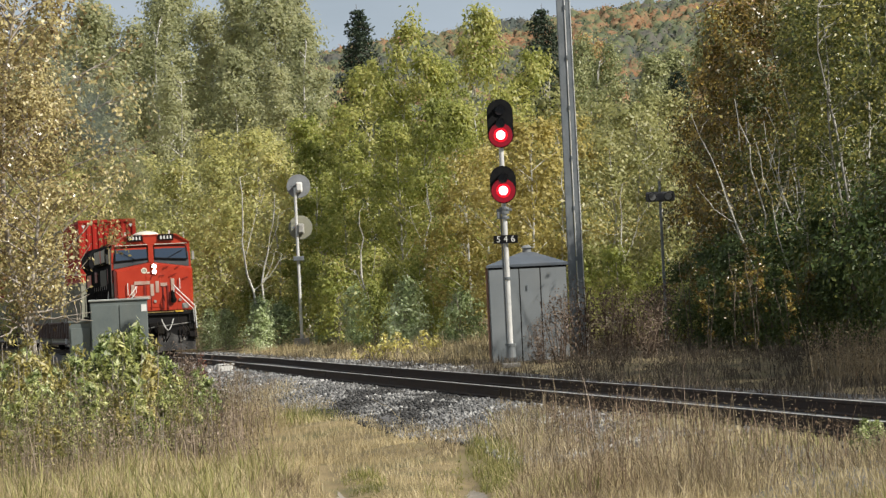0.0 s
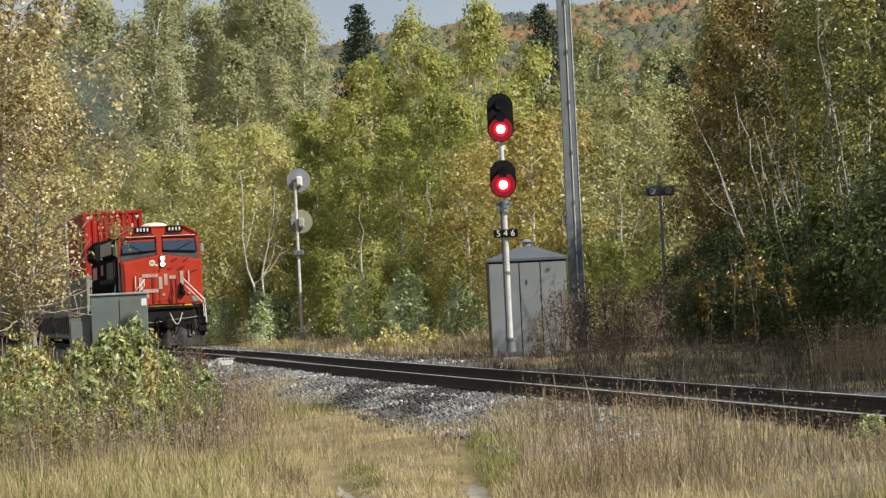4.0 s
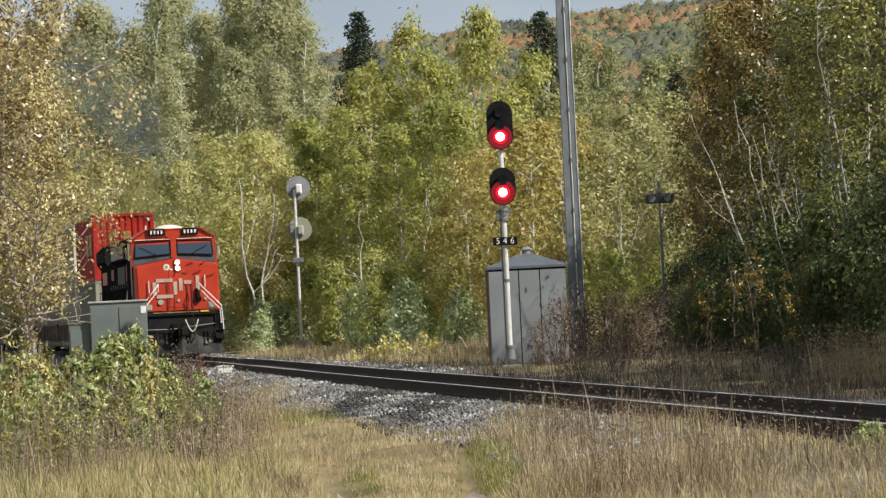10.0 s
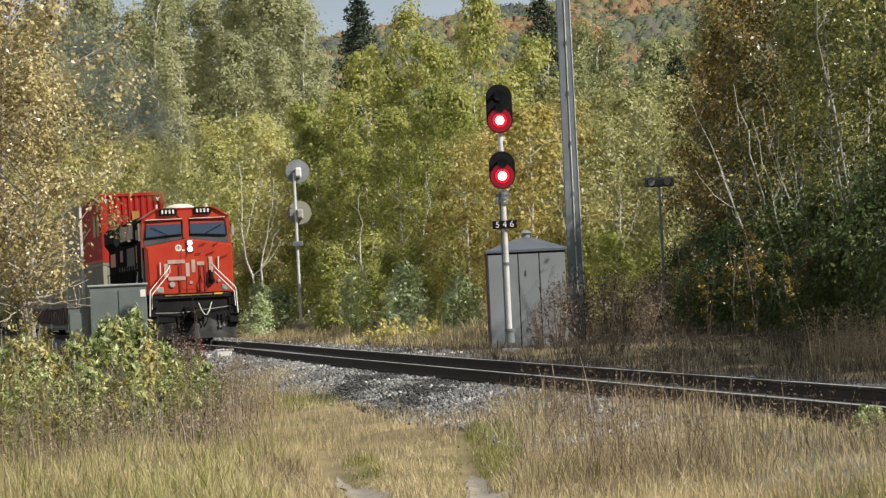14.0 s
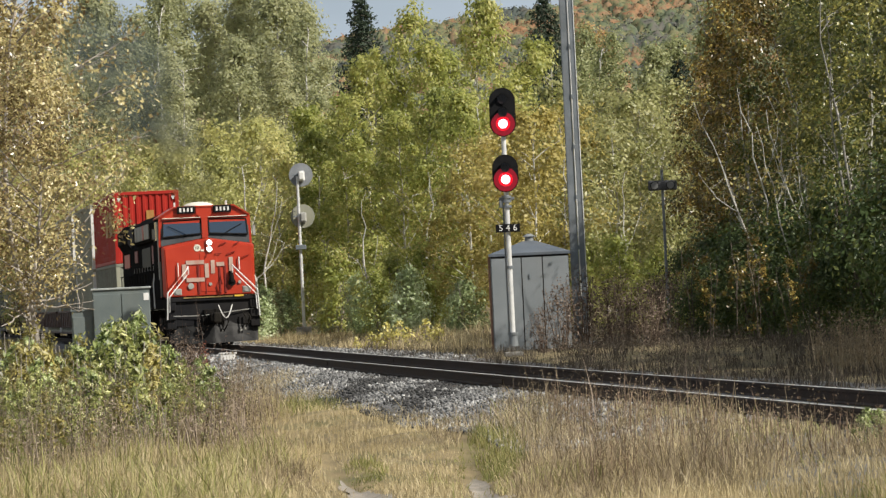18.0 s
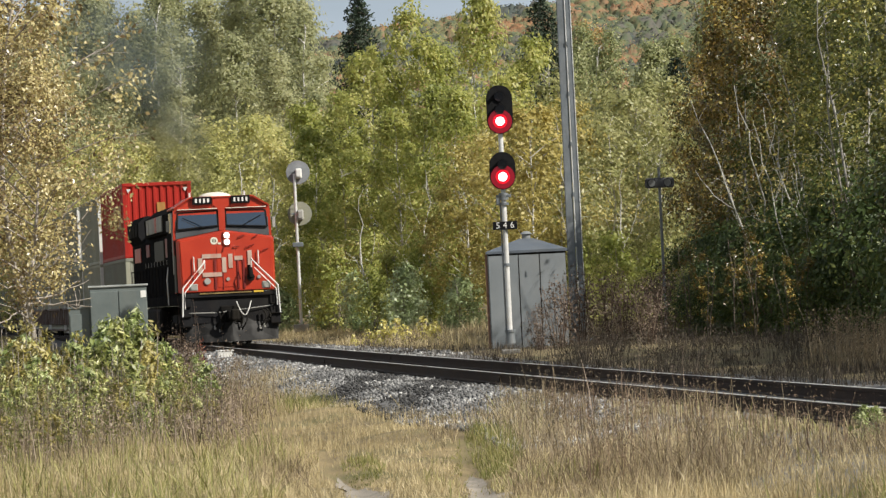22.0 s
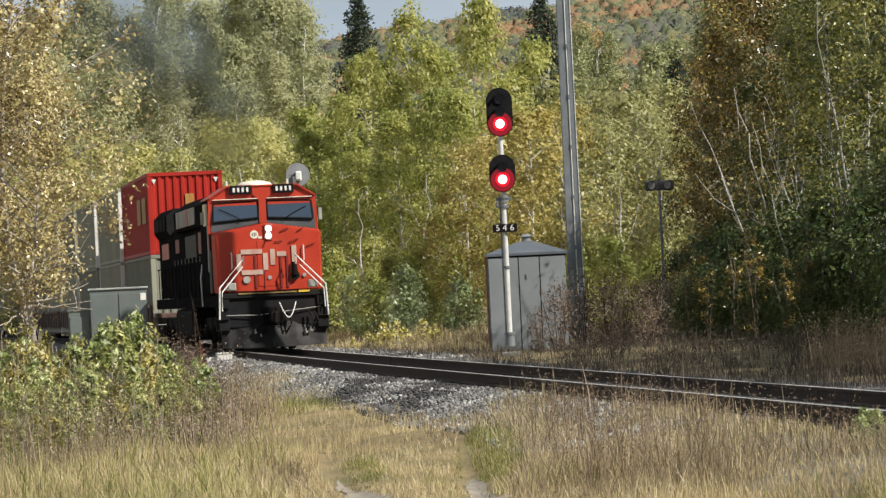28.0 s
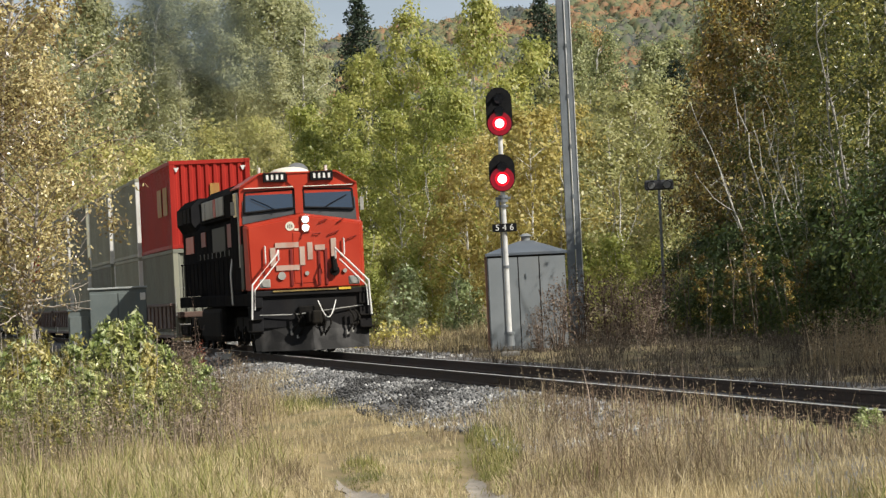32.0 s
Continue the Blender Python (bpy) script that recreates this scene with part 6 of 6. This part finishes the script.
spots = [(2.7, 84, 0.8), (3.3, 86, 0.95), (3.9, 85, 0.8), (4.4, 88, 0.9), (5.0, 86, 0.8), (2.2, 83, 0.5), (5.6, 90, 0.9), (4.6, 82, 0.7), (-4.5, 62, 0.55), (-4.9, 65, 0.62), (-4.4, 60, 0.5)]
scatter("dry_bush", dead, spots, "bare reddish-brown dry bush", "bush", "dry bushes", 10)


# ---------------------------------------------------------------- exhaust haze over the engine
def smoke_material(name, color, thick):
    """Thin smoke: densest along each puff's middle, torn by noise, clear at its rim."""
    m = bpy.data.materials.new(name)
    m.use_nodes = True
    n, l = m.node_tree.nodes, m.node_tree.links
    b = n["Principled BSDF"]
    b.inputs["Base Color"].default_value = (*color, 1)
    b.inputs["Roughness"].default_value = 1.0
    b.inputs["Specular IOR Level"].default_value = 0.0
    tc = n.new("ShaderNodeTexCoord")
    nz = n.new("ShaderNodeTexNoise")
    nz.inputs["Scale"].default_value, nz.inputs["Detail"].default_value = 0.8, 3.0
    l.new(tc.outputs["Object"], nz.inputs["Vector"])
    torn = n.new("ShaderNodeMapRange")
    torn.interpolation_type = "SMOOTHSTEP"
    torn.inputs[1].default_value, torn.inputs[2].default_value = 0.30, 0.70
    torn.inputs[3].default_value, torn.inputs[4].default_value = 0.45, 1.0
    l.new(nz.outputs["Fac"], torn.inputs[0])
    mid = n.new("ShaderNodeMapping")
    mid.inputs["Location"].default_value, mid.inputs["Scale"].default_value = (-1.0, 0.0, -1.0), (2.0, 0.0, 2.0)
    l.new(tc.outputs["Generated"], mid.inputs["Vector"])
    far = n.new("ShaderNodeVectorMath")
    far.operation = "LENGTH"
    l.new(mid.outputs["Vector"], far.inputs[0])
    rim = n.new("ShaderNodeMapRange")
    rim.interpolation_type = "SMOOTHSTEP"
    rim.inputs[1].default_value, rim.inputs[2].default_value = 0.05, 0.82
    rim.inputs[3].default_value, rim.inputs[4].default_value = thick, 0.0
    l.new(far.outputs["Value"], rim.inputs[0])
    mul = n.new("ShaderNodeMath")
    mul.operation = "MULTIPLY"
    l.new(torn.outputs[0], mul.inputs[0])
    l.new(rim.outputs[0], mul.inputs[1])
    l.new(mul.outputs[0], b.inputs["Alpha"])
    return m


def build_smoke():
    s = thing("exhaust_smoke", 0, 0, 0)
    tagged(s, "thin drifting olive and blue-grey diesel exhaust smoke", "smoke")
    warm = smoke_material("olive_exhaust_smoke", (0.12, 0.115, 0.05), 0.75)
    cool = smoke_material("blue_grey_exhaust_smoke", (0.07, 0.088, 0.088), 0.62)
    for k, (x, y, z, a, b, m) in enumerate(((0.0, 11, 5.7, 1.0, 1.1, warm), (-0.2, 13.5, 6.8, 1.5, 1.6, warm), (0.3, 18, 7.6, 1.7, 2.2, cool), (-0.5, 24, 9.0, 2.3, 2.9, cool),
                                            (0.0, 32, 10.6, 2.9, 3.4, cool), (-1.0, 42, 12.4, 3.6, 3.8, cool))):
        bm = B()
        bmesh.ops.create_icosphere(bm, subdivisions=4, radius=1.0)
        for v in bm.verts:
            q = noise.noise(v.co * 1.7 + Vector((k * 7, 0, 0))) * 0.22 + noise.noise(v.co * 4.0) * 0.08
            v.co = v.co * (1 + q)
            v.co = Vector((v.co.x * a, v.co.y * a * 1.2, v.co.z * b))
        bmesh.ops.delete(bm, geom=[v for v in bm.verts if v.co.y > 0.05], context="VERTS")
        for f in bm.faces:
            f.smooth = True
        puff = part("smoke_puff", bm, m, s)
        puff.matrix_basis = pose(x, y, z)
        PUFFS.append((puff, x, y, z, k))
    MOVERS.append((s, 0.0))


PUFFS = []
build_smoke()


# ---------------------------------------------------------------- the far ridge's woods
def woods(name, stops):
    """Far tree crowns: the colour drifts from stand to stand and from crown to crown."""
    m = bpy.data.materials.new(name)
    m.use_nodes = True
    n, l = m.node_tree.nodes, m.node_tree.links
    b = n["Principled BSDF"]
    tc = n.new("ShaderNodeTexCoord")
    stand, crown = n.new("ShaderNodeTexNoise"), n.new("ShaderNodeTexNoise")
    stand.inputs["Scale"].default_value, stand.inputs["Detail"].default_value = 0.022, 2
    crown.inputs["Scale"].default_value, crown.inputs["Detail"].default_value = 0.16, 3
    mix = n.new("ShaderNodeMath")
    mix.operation = "MULTIPLY_ADD"
    mix.inputs[1].default_value = 0.8
    for tex in (stand, crown):
        l.new(tc.outputs["Object"], tex.inputs["Vector"])
    l.new(crown.outputs["Fac"], mix.inputs[0])
    l.new(stand.outputs["Fac"], mix.inputs[2])
    wide = n.new("ShaderNodeMapRange")
    wide.inputs[1].default_value, wide.inputs[2].default_value = 0.65, 1.15
    l.new(mix.outputs[0], wide.inputs[0])
    rmp = n.new("ShaderNodeValToRGB")
    ramp_stops(rmp, stops)
    l.new(wide.outputs[0], rmp.inputs["Fac"])
    l.new(rmp.outputs["Color"], b.inputs["Base Color"])
    b.inputs["Roughness"].default_value = 0.95
    b.inputs["Specular IOR Level"].default_value = 0.05
    return m


def build_ridge_woods():
    """The wooded slope: round and pointed crowns of many sizes rising out of one closed canopy."""
    rng = np.random.default_rng(77)
    step = 1.5
    ys, xs = np.arange(900, 1580, step), np.arange(-62, 142, step)
    Y, X = np.meshgrid(ys, xs, indexing="ij")
    H = np.full(Y.shape, 1.5)
    for k in range(9000):
        cy, cx = rng.uniform(905, 1575), rng.uniform(-60, 140)
        pointed = rng.random() < 0.22
        r = rng.uniform(1.6, 2.6) if pointed else 1.7 * math.exp(rng.uniform(0.0, 1.0))
        top = rng.uniform(6.0, 10.0) if pointed else rng.uniform(3.0, 7.5)
        i0, j0, w = int((cy - 900) / step), int((cx + 62) / step), int(r / step) + 1
        win = (slice(max(i0 - w, 0), i0 + w + 2), slice(max(j0 - w, 0), j0 + w + 2))
        d = np.hypot(Y[win] - cy, X[win] - cx) / r
        shape = np.clip(1 - d, 0, 1) if pointed else np.sqrt(np.clip(1 - d * d, 0, 1))
        H[win] = np.maximum(H[win], 1.5 + (top - 1.5) * shape)
    H += rng.normal(size=H.shape) * 0.35
    Z = ground_z(X, Y) + H
    k = len(xs)
    i, j = np.meshgrid(np.arange(len(ys) - 1), np.arange(k - 1), indexing="ij")
    f = np.stack([i * k + j, i * k + j + 1, (i + 1) * k + j + 1, (i + 1) * k + j], -1).reshape(-1, 4)
    # greyed stops put the haze of distance into the crowns' colour
    m = woods("hazed_autumn_woods", [(0.0, (0.075, 0.088, 0.08)), (0.2, (0.115, 0.108, 0.092)), (0.4, (0.10, 0.122, 0.074)), (0.55, (0.165, 0.16, 0.085)), (0.68, (0.21, 0.145, 0.09)), (0.82, (0.27, 0.145, 0.08)), (1.0, (0.14, 0.14, 0.08))])
    pick = rng.integers(0, Z.size, 120000)
    spot = np.stack([X, Y, Z], -1).reshape(-1, 3)[pick] + rng.normal(size=(120000, 3)) * (0.7, 0.7, 0.45)
    tufts = leaf_quads(rng, spot, 0.85, 0.4, 0.8, np.array([0.35, -0.5, 0.3]))
    tagged(new("ridge_leaves", mesh_np("ridge_leaves", *tufts, m)), "ragged leafy crowns of the distant forest", "forest", kind="stuff")
    me = mesh_np("ridge_woods", np.stack([X, Y, Z], -1).reshape(-1, 3), f, m)
    me.polygons.foreach_set("use_smooth", np.ones(len(f), bool))
    tagged(new("ridge_woods", me), "distant autumn forest covering the ridge", "forest", kind="stuff")


build_ridge_woods()


# ---------------------------------------------------------------- grass and weeds
def blades(rng, x, y, tall, width, lean=0.35):
    n = len(x)
    z = ground_z(x, y) - 0.02
    h = tall * rng.uniform(0.55, 1.25, n)
    a = rng.uniform(0, 2 * np.pi, n)
    w = width * rng.uniform(0.7, 1.4, n)
    bend = lean * h * rng.normal(size=n) * 0.6
    ba = rng.uniform(0, 2 * np.pi, n)
    base = np.stack([x, y, z], -1)
    side = np.stack([np.cos(a), np.sin(a), np.zeros(n)], -1) * w[:, None] / 2
    off = np.stack([np.cos(ba) * bend, np.sin(ba) * bend, np.zeros(n)], -1)
    up = np.array([0, 0, 1.0])
    v = np.stack([base - side, base + side, base + off * 0.4 + up * h[:, None] * 0.6 + side * 0.8, base + off * 0.4 + up * h[:, None] * 0.6 - side * 0.8,
                  base + off + up * h[:, None] + side * 0.15, base + off + up * h[:, None] - side * 0.15], 1).reshape(-1, 3)
    o = 6 * np.arange(n)[:, None]
    f = np.concatenate([o + np.array([[0, 1, 2, 3]]), o + np.array([[3, 2, 4, 5]])])
    return v, f


def field(name, seed, n, tall, width, material, label, y_range, d_range, keep, lean=0.35, power=1.6, clump=0.16):
    """Tufts of blades over a strip beside the track; keep(x, y, rng) thins them."""
    rng = np.random.default_rng(seed)
    m = n // 9
    y = y_range[0] + (y_range[1] - y_range[0]) * rng.random(m) ** power
    x = rng.uniform(-1, 1, m) * (0.128 * y + 0.8)
    tx = np.repeat(x, 9) + rng.normal(size=m * 9) * clump * 0.7
    ty = np.repeat(y, 9) + rng.normal(size=m * 9) * clump
    th = np.repeat(rng.uniform(0.35, 1.1, m) + 0.7 * (rng.random(m) < 0.12), 9)
    d = off_track(tx, ty)
    near = grass_edge(tx, ty)
    ok = (d > d_range[0]) & (d < (d_range[1] if d_range[1] > 0 else near)) & keep(tx, ty, rng)
    v, f = blades(rng, tx[ok], ty[ok], tall * th[ok] * sward(tx[ok], ty[ok]), width, lean)
    return tagged(new(name, mesh_np(name, v, f, material)), label, "grass", kind="stuff")


def grass_edge(x, y):
    """Where the grass meets the ballast on the camera's side, in metres from the track's middle."""
    left = -2.95 + 0.18 * np.sin(y * 1.9) + 0.12 * np.sin(x * 31 + y * 17) + 1.5 * np.clip((y - 60) / 20, 0, 1)
    return np.where(x > 0.42 + 0.05 * (y - 45) + 0.10 * np.sin(y * 2.1) + 0.22 * np.sin(x * 37 + y * 23), -1.15, left)


def sward(x, y):
    """How high the grass stands: low by the ruts and near the rails, uneven elsewhere."""
    d = off_track(x, y)
    s = 0.85 + 0.35 * np.sin(x * 1.9 + y * 0.7) * np.sin(y * 0.9 - x) + 0.25 * np.sin(x * 5.1 + 1) * np.sin(y * 2.3)
    path = np.exp(-((x + 0.38 + 0.04 * (y - 31.5)) / 1.25) ** 2)
    s = s * (1 - 0.40 * path)
    for c, k in RUTS:
        s = s * (1 - 0.6 * np.exp(-((x - (c - k * (y - 31.5))) / 0.34) ** 2) * np.clip((44 - y) / 6, 0, 1))
    return np.clip(s * np.where(d < 0, np.maximum(np.clip((-d - 0.4) / 2.4, 0.5, 1), 0.85 * (x > 2.0)), 0.62), 0.2, 1.3)


def rut_gap(x, y, w=0.21):
    g = np.ones(len(x), bool)
    for (c, k), lean in zip(RUTS, (0.9, 0.7)):
        off = x - (c - k * (y - 31.5))
        s = w * np.clip((43 - y) / 6, 0.0, 1)
        g &= (off < -lean * s) | (off > 0.6 * s)
    # a few tufts stand in the ruts all the same
    return g | (np.sin(x * 91.7 + y * 37.3) * np.sin(x * 53.1 - y * 71.9) > 0.8)


TURF = ((0.40, 38.6, 0.36, 3.6), (-0.98, 37.6, 0.26, 2.2), (-2.2, 58, 0.5, 4.0))


def turf(x, y):
    """Patches of dense green beside the ruts."""
    w = 0.18 * np.sin(x * 9 + y * 2.2) + 0.12 * np.sin(y * 5.1 - x * 4)
    g = np.zeros(len(x), bool)
    for cx, cy, rx, ry in TURF:
        g |= ((x - cx) / rx) ** 2 + ((y - cy) / ry) ** 2 < 1 + w
    return g


def verge(x, y):
    """The yellow-green verge left of the path."""
    return (x < -1.75 - 0.02 * (y - 32) + 0.3 * np.sin(y * 0.9)) & (y < 39.5 + 1.5 * np.sin(x * 1.7))


def patchy(x, y, s, lo):
    return np.sin(x * 1.3 * s + 0.7) + np.sin(y * 0.55 * s + 1.9) + np.sin((x + y) * 0.8 * s) > lo


field("straw_grass", 1, 250000, 0.215, 0.0068, L_STRAW, "pale straw-coloured dry grass in tufts", (25, 82), (-60, -3.3), lambda x, y, r: rut_gap(x, y) & (r.random(len(x)) < np.where(turf(x, y), 0.30, np.where(verge(x, y), 0.8, 0.9))), lean=0.75)
field("brown_grass", 2, 130000, 0.31, 0.0075, L_TAN, "tall brown dry grass", (27, 90), (-60, -3.4), lambda x, y, r: rut_gap(x, y, 0.4) & ~turf(x, y) & ~verge(x, y) & patchy(x, y, 1, -0.3) & (np.abs(x + 0.4 + 0.055 * (y - 31)) > 0.8), lean=1.1)
field("green_grass", 3, 80000, 0.28, 0.011, L_GRASS, "short yellow-green grass between the straw", (25, 62), (-60, -3.3), lambda x, y, r: rut_gap(x, y, 0.2) & ((patchy(x, y, 1.7, 1.1) & (r.random(len(x)) < 0.5)) | (verge(x, y) & (r.random(len(x)) < 0.62))), lean=0.8)
field("green_turf", 6, 260000, 0.18, 0.009, L_TURF, "dense dark green grass beside the wheel ruts", (33, 63), (-60, -3.0), lambda x, y, r: rut_gap(x, y, 0.14) & turf(x, y), lean=0.8, power=1.2)
# this darker grass paints the shade along the wood's foot
field("lineside_grass", 4, 80000, 0.40, 0.010, L_DULL_SHADE, "brown grass darkened for shade along the far side of the line", (46, 125), (1.35, 12), lambda x, y, r: r.random(len(x)) < 0.9, power=1.0, lean=0.9)
field("lineside_straw", 5, 60000, 0.62, 0.012, L_STRAW, "straw grass along the far side of the line", (95, 150), (3.6, 12), lambda x, y, r: patchy(x, y, 0.8, -0.2), power=1.0, lean=0.9)

field("meadow_straw", 7, 60000, 0.55, 0.013, L_STRAW, "pale straw grass before the birches", (88, 140), (3.4, 14), lambda x, y, r: (x < 1.4) & (r.random(len(x)) < 0.6), power=1.0, lean=0.6)


def weeds(name, seed, spots, material, label, tall, n, leaf=0.05):
    """Upright stems with small side leaves and seed heads."""
    rng = np.random.default_rng(seed)
    x, y = spots(rng, n)
    side = off_track(x, y)
    wedge = (x > -0.057 * y + rng.normal(size=n) * 0.55) & (x < 0)
    ok = (side > 3.6) | (~wedge & (side < grass_edge(x, y) - 0.3))
    x, y = x[ok], y[ok]
    n = len(x)
    z = ground_z(x, y)
    h = tall * rng.uniform(0.6, 1.25, n)
    v1, f1 = blades(rng, x, y, h, 0.009, 0.3)
    k = 8
    fr = rng.uniform(0.35, 1.05, (n, k))
    pos = np.stack([x[:, None] + rng.normal(size=(n, k)) * 0.05 * (1.25 - fr), y[:, None] + rng.normal(size=(n, k)) * 0.05 * (1.25 - fr), z[:, None] + h[:, None] * fr], -1).reshape(-1, 3)
    v2, f2 = leaf_quads(rng, pos, leaf, 0.1, 0.38)
    v, f = joined([(v1, f1), (v2, f2)])
    return tagged(new(name, mesh_np(name, v, f, material)), label, "weeds", kind="stuff")


weeds("seed_weeds", 21, lambda r, n: (r.uniform(0.9, 6.2, n), r.uniform(32, 48, n)), L_TAN, "tall tan weeds gone to seed", 0.5, 800, 0.028)
weeds("red_weeds", 22, lambda r, n: (r.normal(3.0, 0.6, n), r.normal(41, 2.0, n)), L_WEED, "reddish-brown seed-head weeds", 0.85, 100, 0.03)
weeds("red_weeds", 23, lambda r, n: (r.uniform(-5.0, -3.4, n), r.uniform(52, 62, n)), L_WEED, "reddish-brown weeds before the bushes", 0.95, 260)
weeds("rust_tuft", 27, lambda r, n: (r.normal(-4.28, 0.06, n), r.normal(62, 0.3, n)), L_REDTUFT, "rust-red herb stalks by the ballast", 0.85, 30, 0.06)
weeds("dark_stalks", 28, lambda r, n: (r.uniform(-5.0, -4.1, n), r.uniform(58, 61, n)), L_WEED, "thin dark dead stalks before the bushes", 1.35, 45, 0.035)
weeds("green_weeds", 26, lambda r, n: (r.uniform(-7.2, -3.4, n), r.uniform(40, 58, n)), L_TURF, "leafy green weeds among the straw", 0.62, 900, 0.055)
weeds("grey_weeds", 29, lambda r, n: (r.uniform(-7.5, -2.8, n), r.uniform(40, 56, n)), L_DULL_SHADE, "grey-brown dead weed stalks", 0.8, 350, 0.035)
weeds("russet_weeds", 41, lambda r, n: (r.uniform(-7.4, -2.4, n), r.uniform(38, 57, n)), L_MAUVE, "mauve-brown dead weeds before the bushes", 0.60, 1000, 0.04)
weeds("rusty_weeds", 43, lambda r, n: (r.normal(-2.95, 0.35, n), r.uniform(42, 53, n)), L_WEED, "rusty dead stalks at the bushes' edge", 0.62, 260, 0.035)
weeds("tan_weeds", 24, lambda r, n: (r.uniform(-7.5, -2.6, n), r.uniform(40, 58, n)), L_TAN, "dense tan weeds before the bushes", 0.85, 650, 0.035)
weeds("line_weeds", 25, lambda r, n: (r.uniform(2.0, 9.0, n), r.uniform(60, 92, n)), L_DULL_SHADE, "brown weeds coloured dark for the shade of the wood", 0.42, 500)
# paler colour than the sedge around draws a patch of sun
weeds("sunlit_weeds", 30, lambda r, n: (r.uniform(5.9, 7.6, n), r.uniform(53, 60, n)), L_TAN, "tan grass stalks across the line, paler for a sun patch", 0.75, 420, 0.04)
weeds("brown_weeds", 31, lambda r, n: (r.uniform(1.2, 6.4, n), r.uniform(31, 46, n)), L_RUSSET, "russet-brown seed stalks among the straw", 0.40, 1500, 0.024)


def motions():
    """The train rolls in; every wheelset turns by the way that it has rolled."""
    for ob, b in MOVERS:
        z = LOW if ob.get("z") == LOW else HIGH if ob.get("z") == HIGH else 0.0
        rows = []
        for t, y in RUN:
            m = train_pose(y, b, 18.0 if ob.name.startswith("locomotive") else 11.0)
            m.translation.z += z
            rows.append((t, m))
        walk(ob, rows)
    for ob, x, y, z, k in PUFFS:
        rows = []
        for i in range(17):
            t = 2.0 * i
            rows.append((t, pose(x + 0.35 * math.sin(t * 0.45 + k), y, z + 0.3 * math.sin(t * 0.3 + 2 * k), 0, t * (5 if k % 2 else -4), 0)))
        walk(ob, rows)
    ts = [r[0] for r in RUN]
    coef = np.polyfit(ts, [r[1] for r in RUN], 5)
    for ob, y, r in WHEELS:
        rows = []
        for k in range(129):
            t = k * 0.25
            rolled = (RUN[0][1] - float(np.polyval(coef, t))) / ALONG.y
            rows.append((t, pose(0, y, r + 0.003, math.degrees(rolled / r) % 360, 0, 0)))
        walk(ob, rows)


motions()
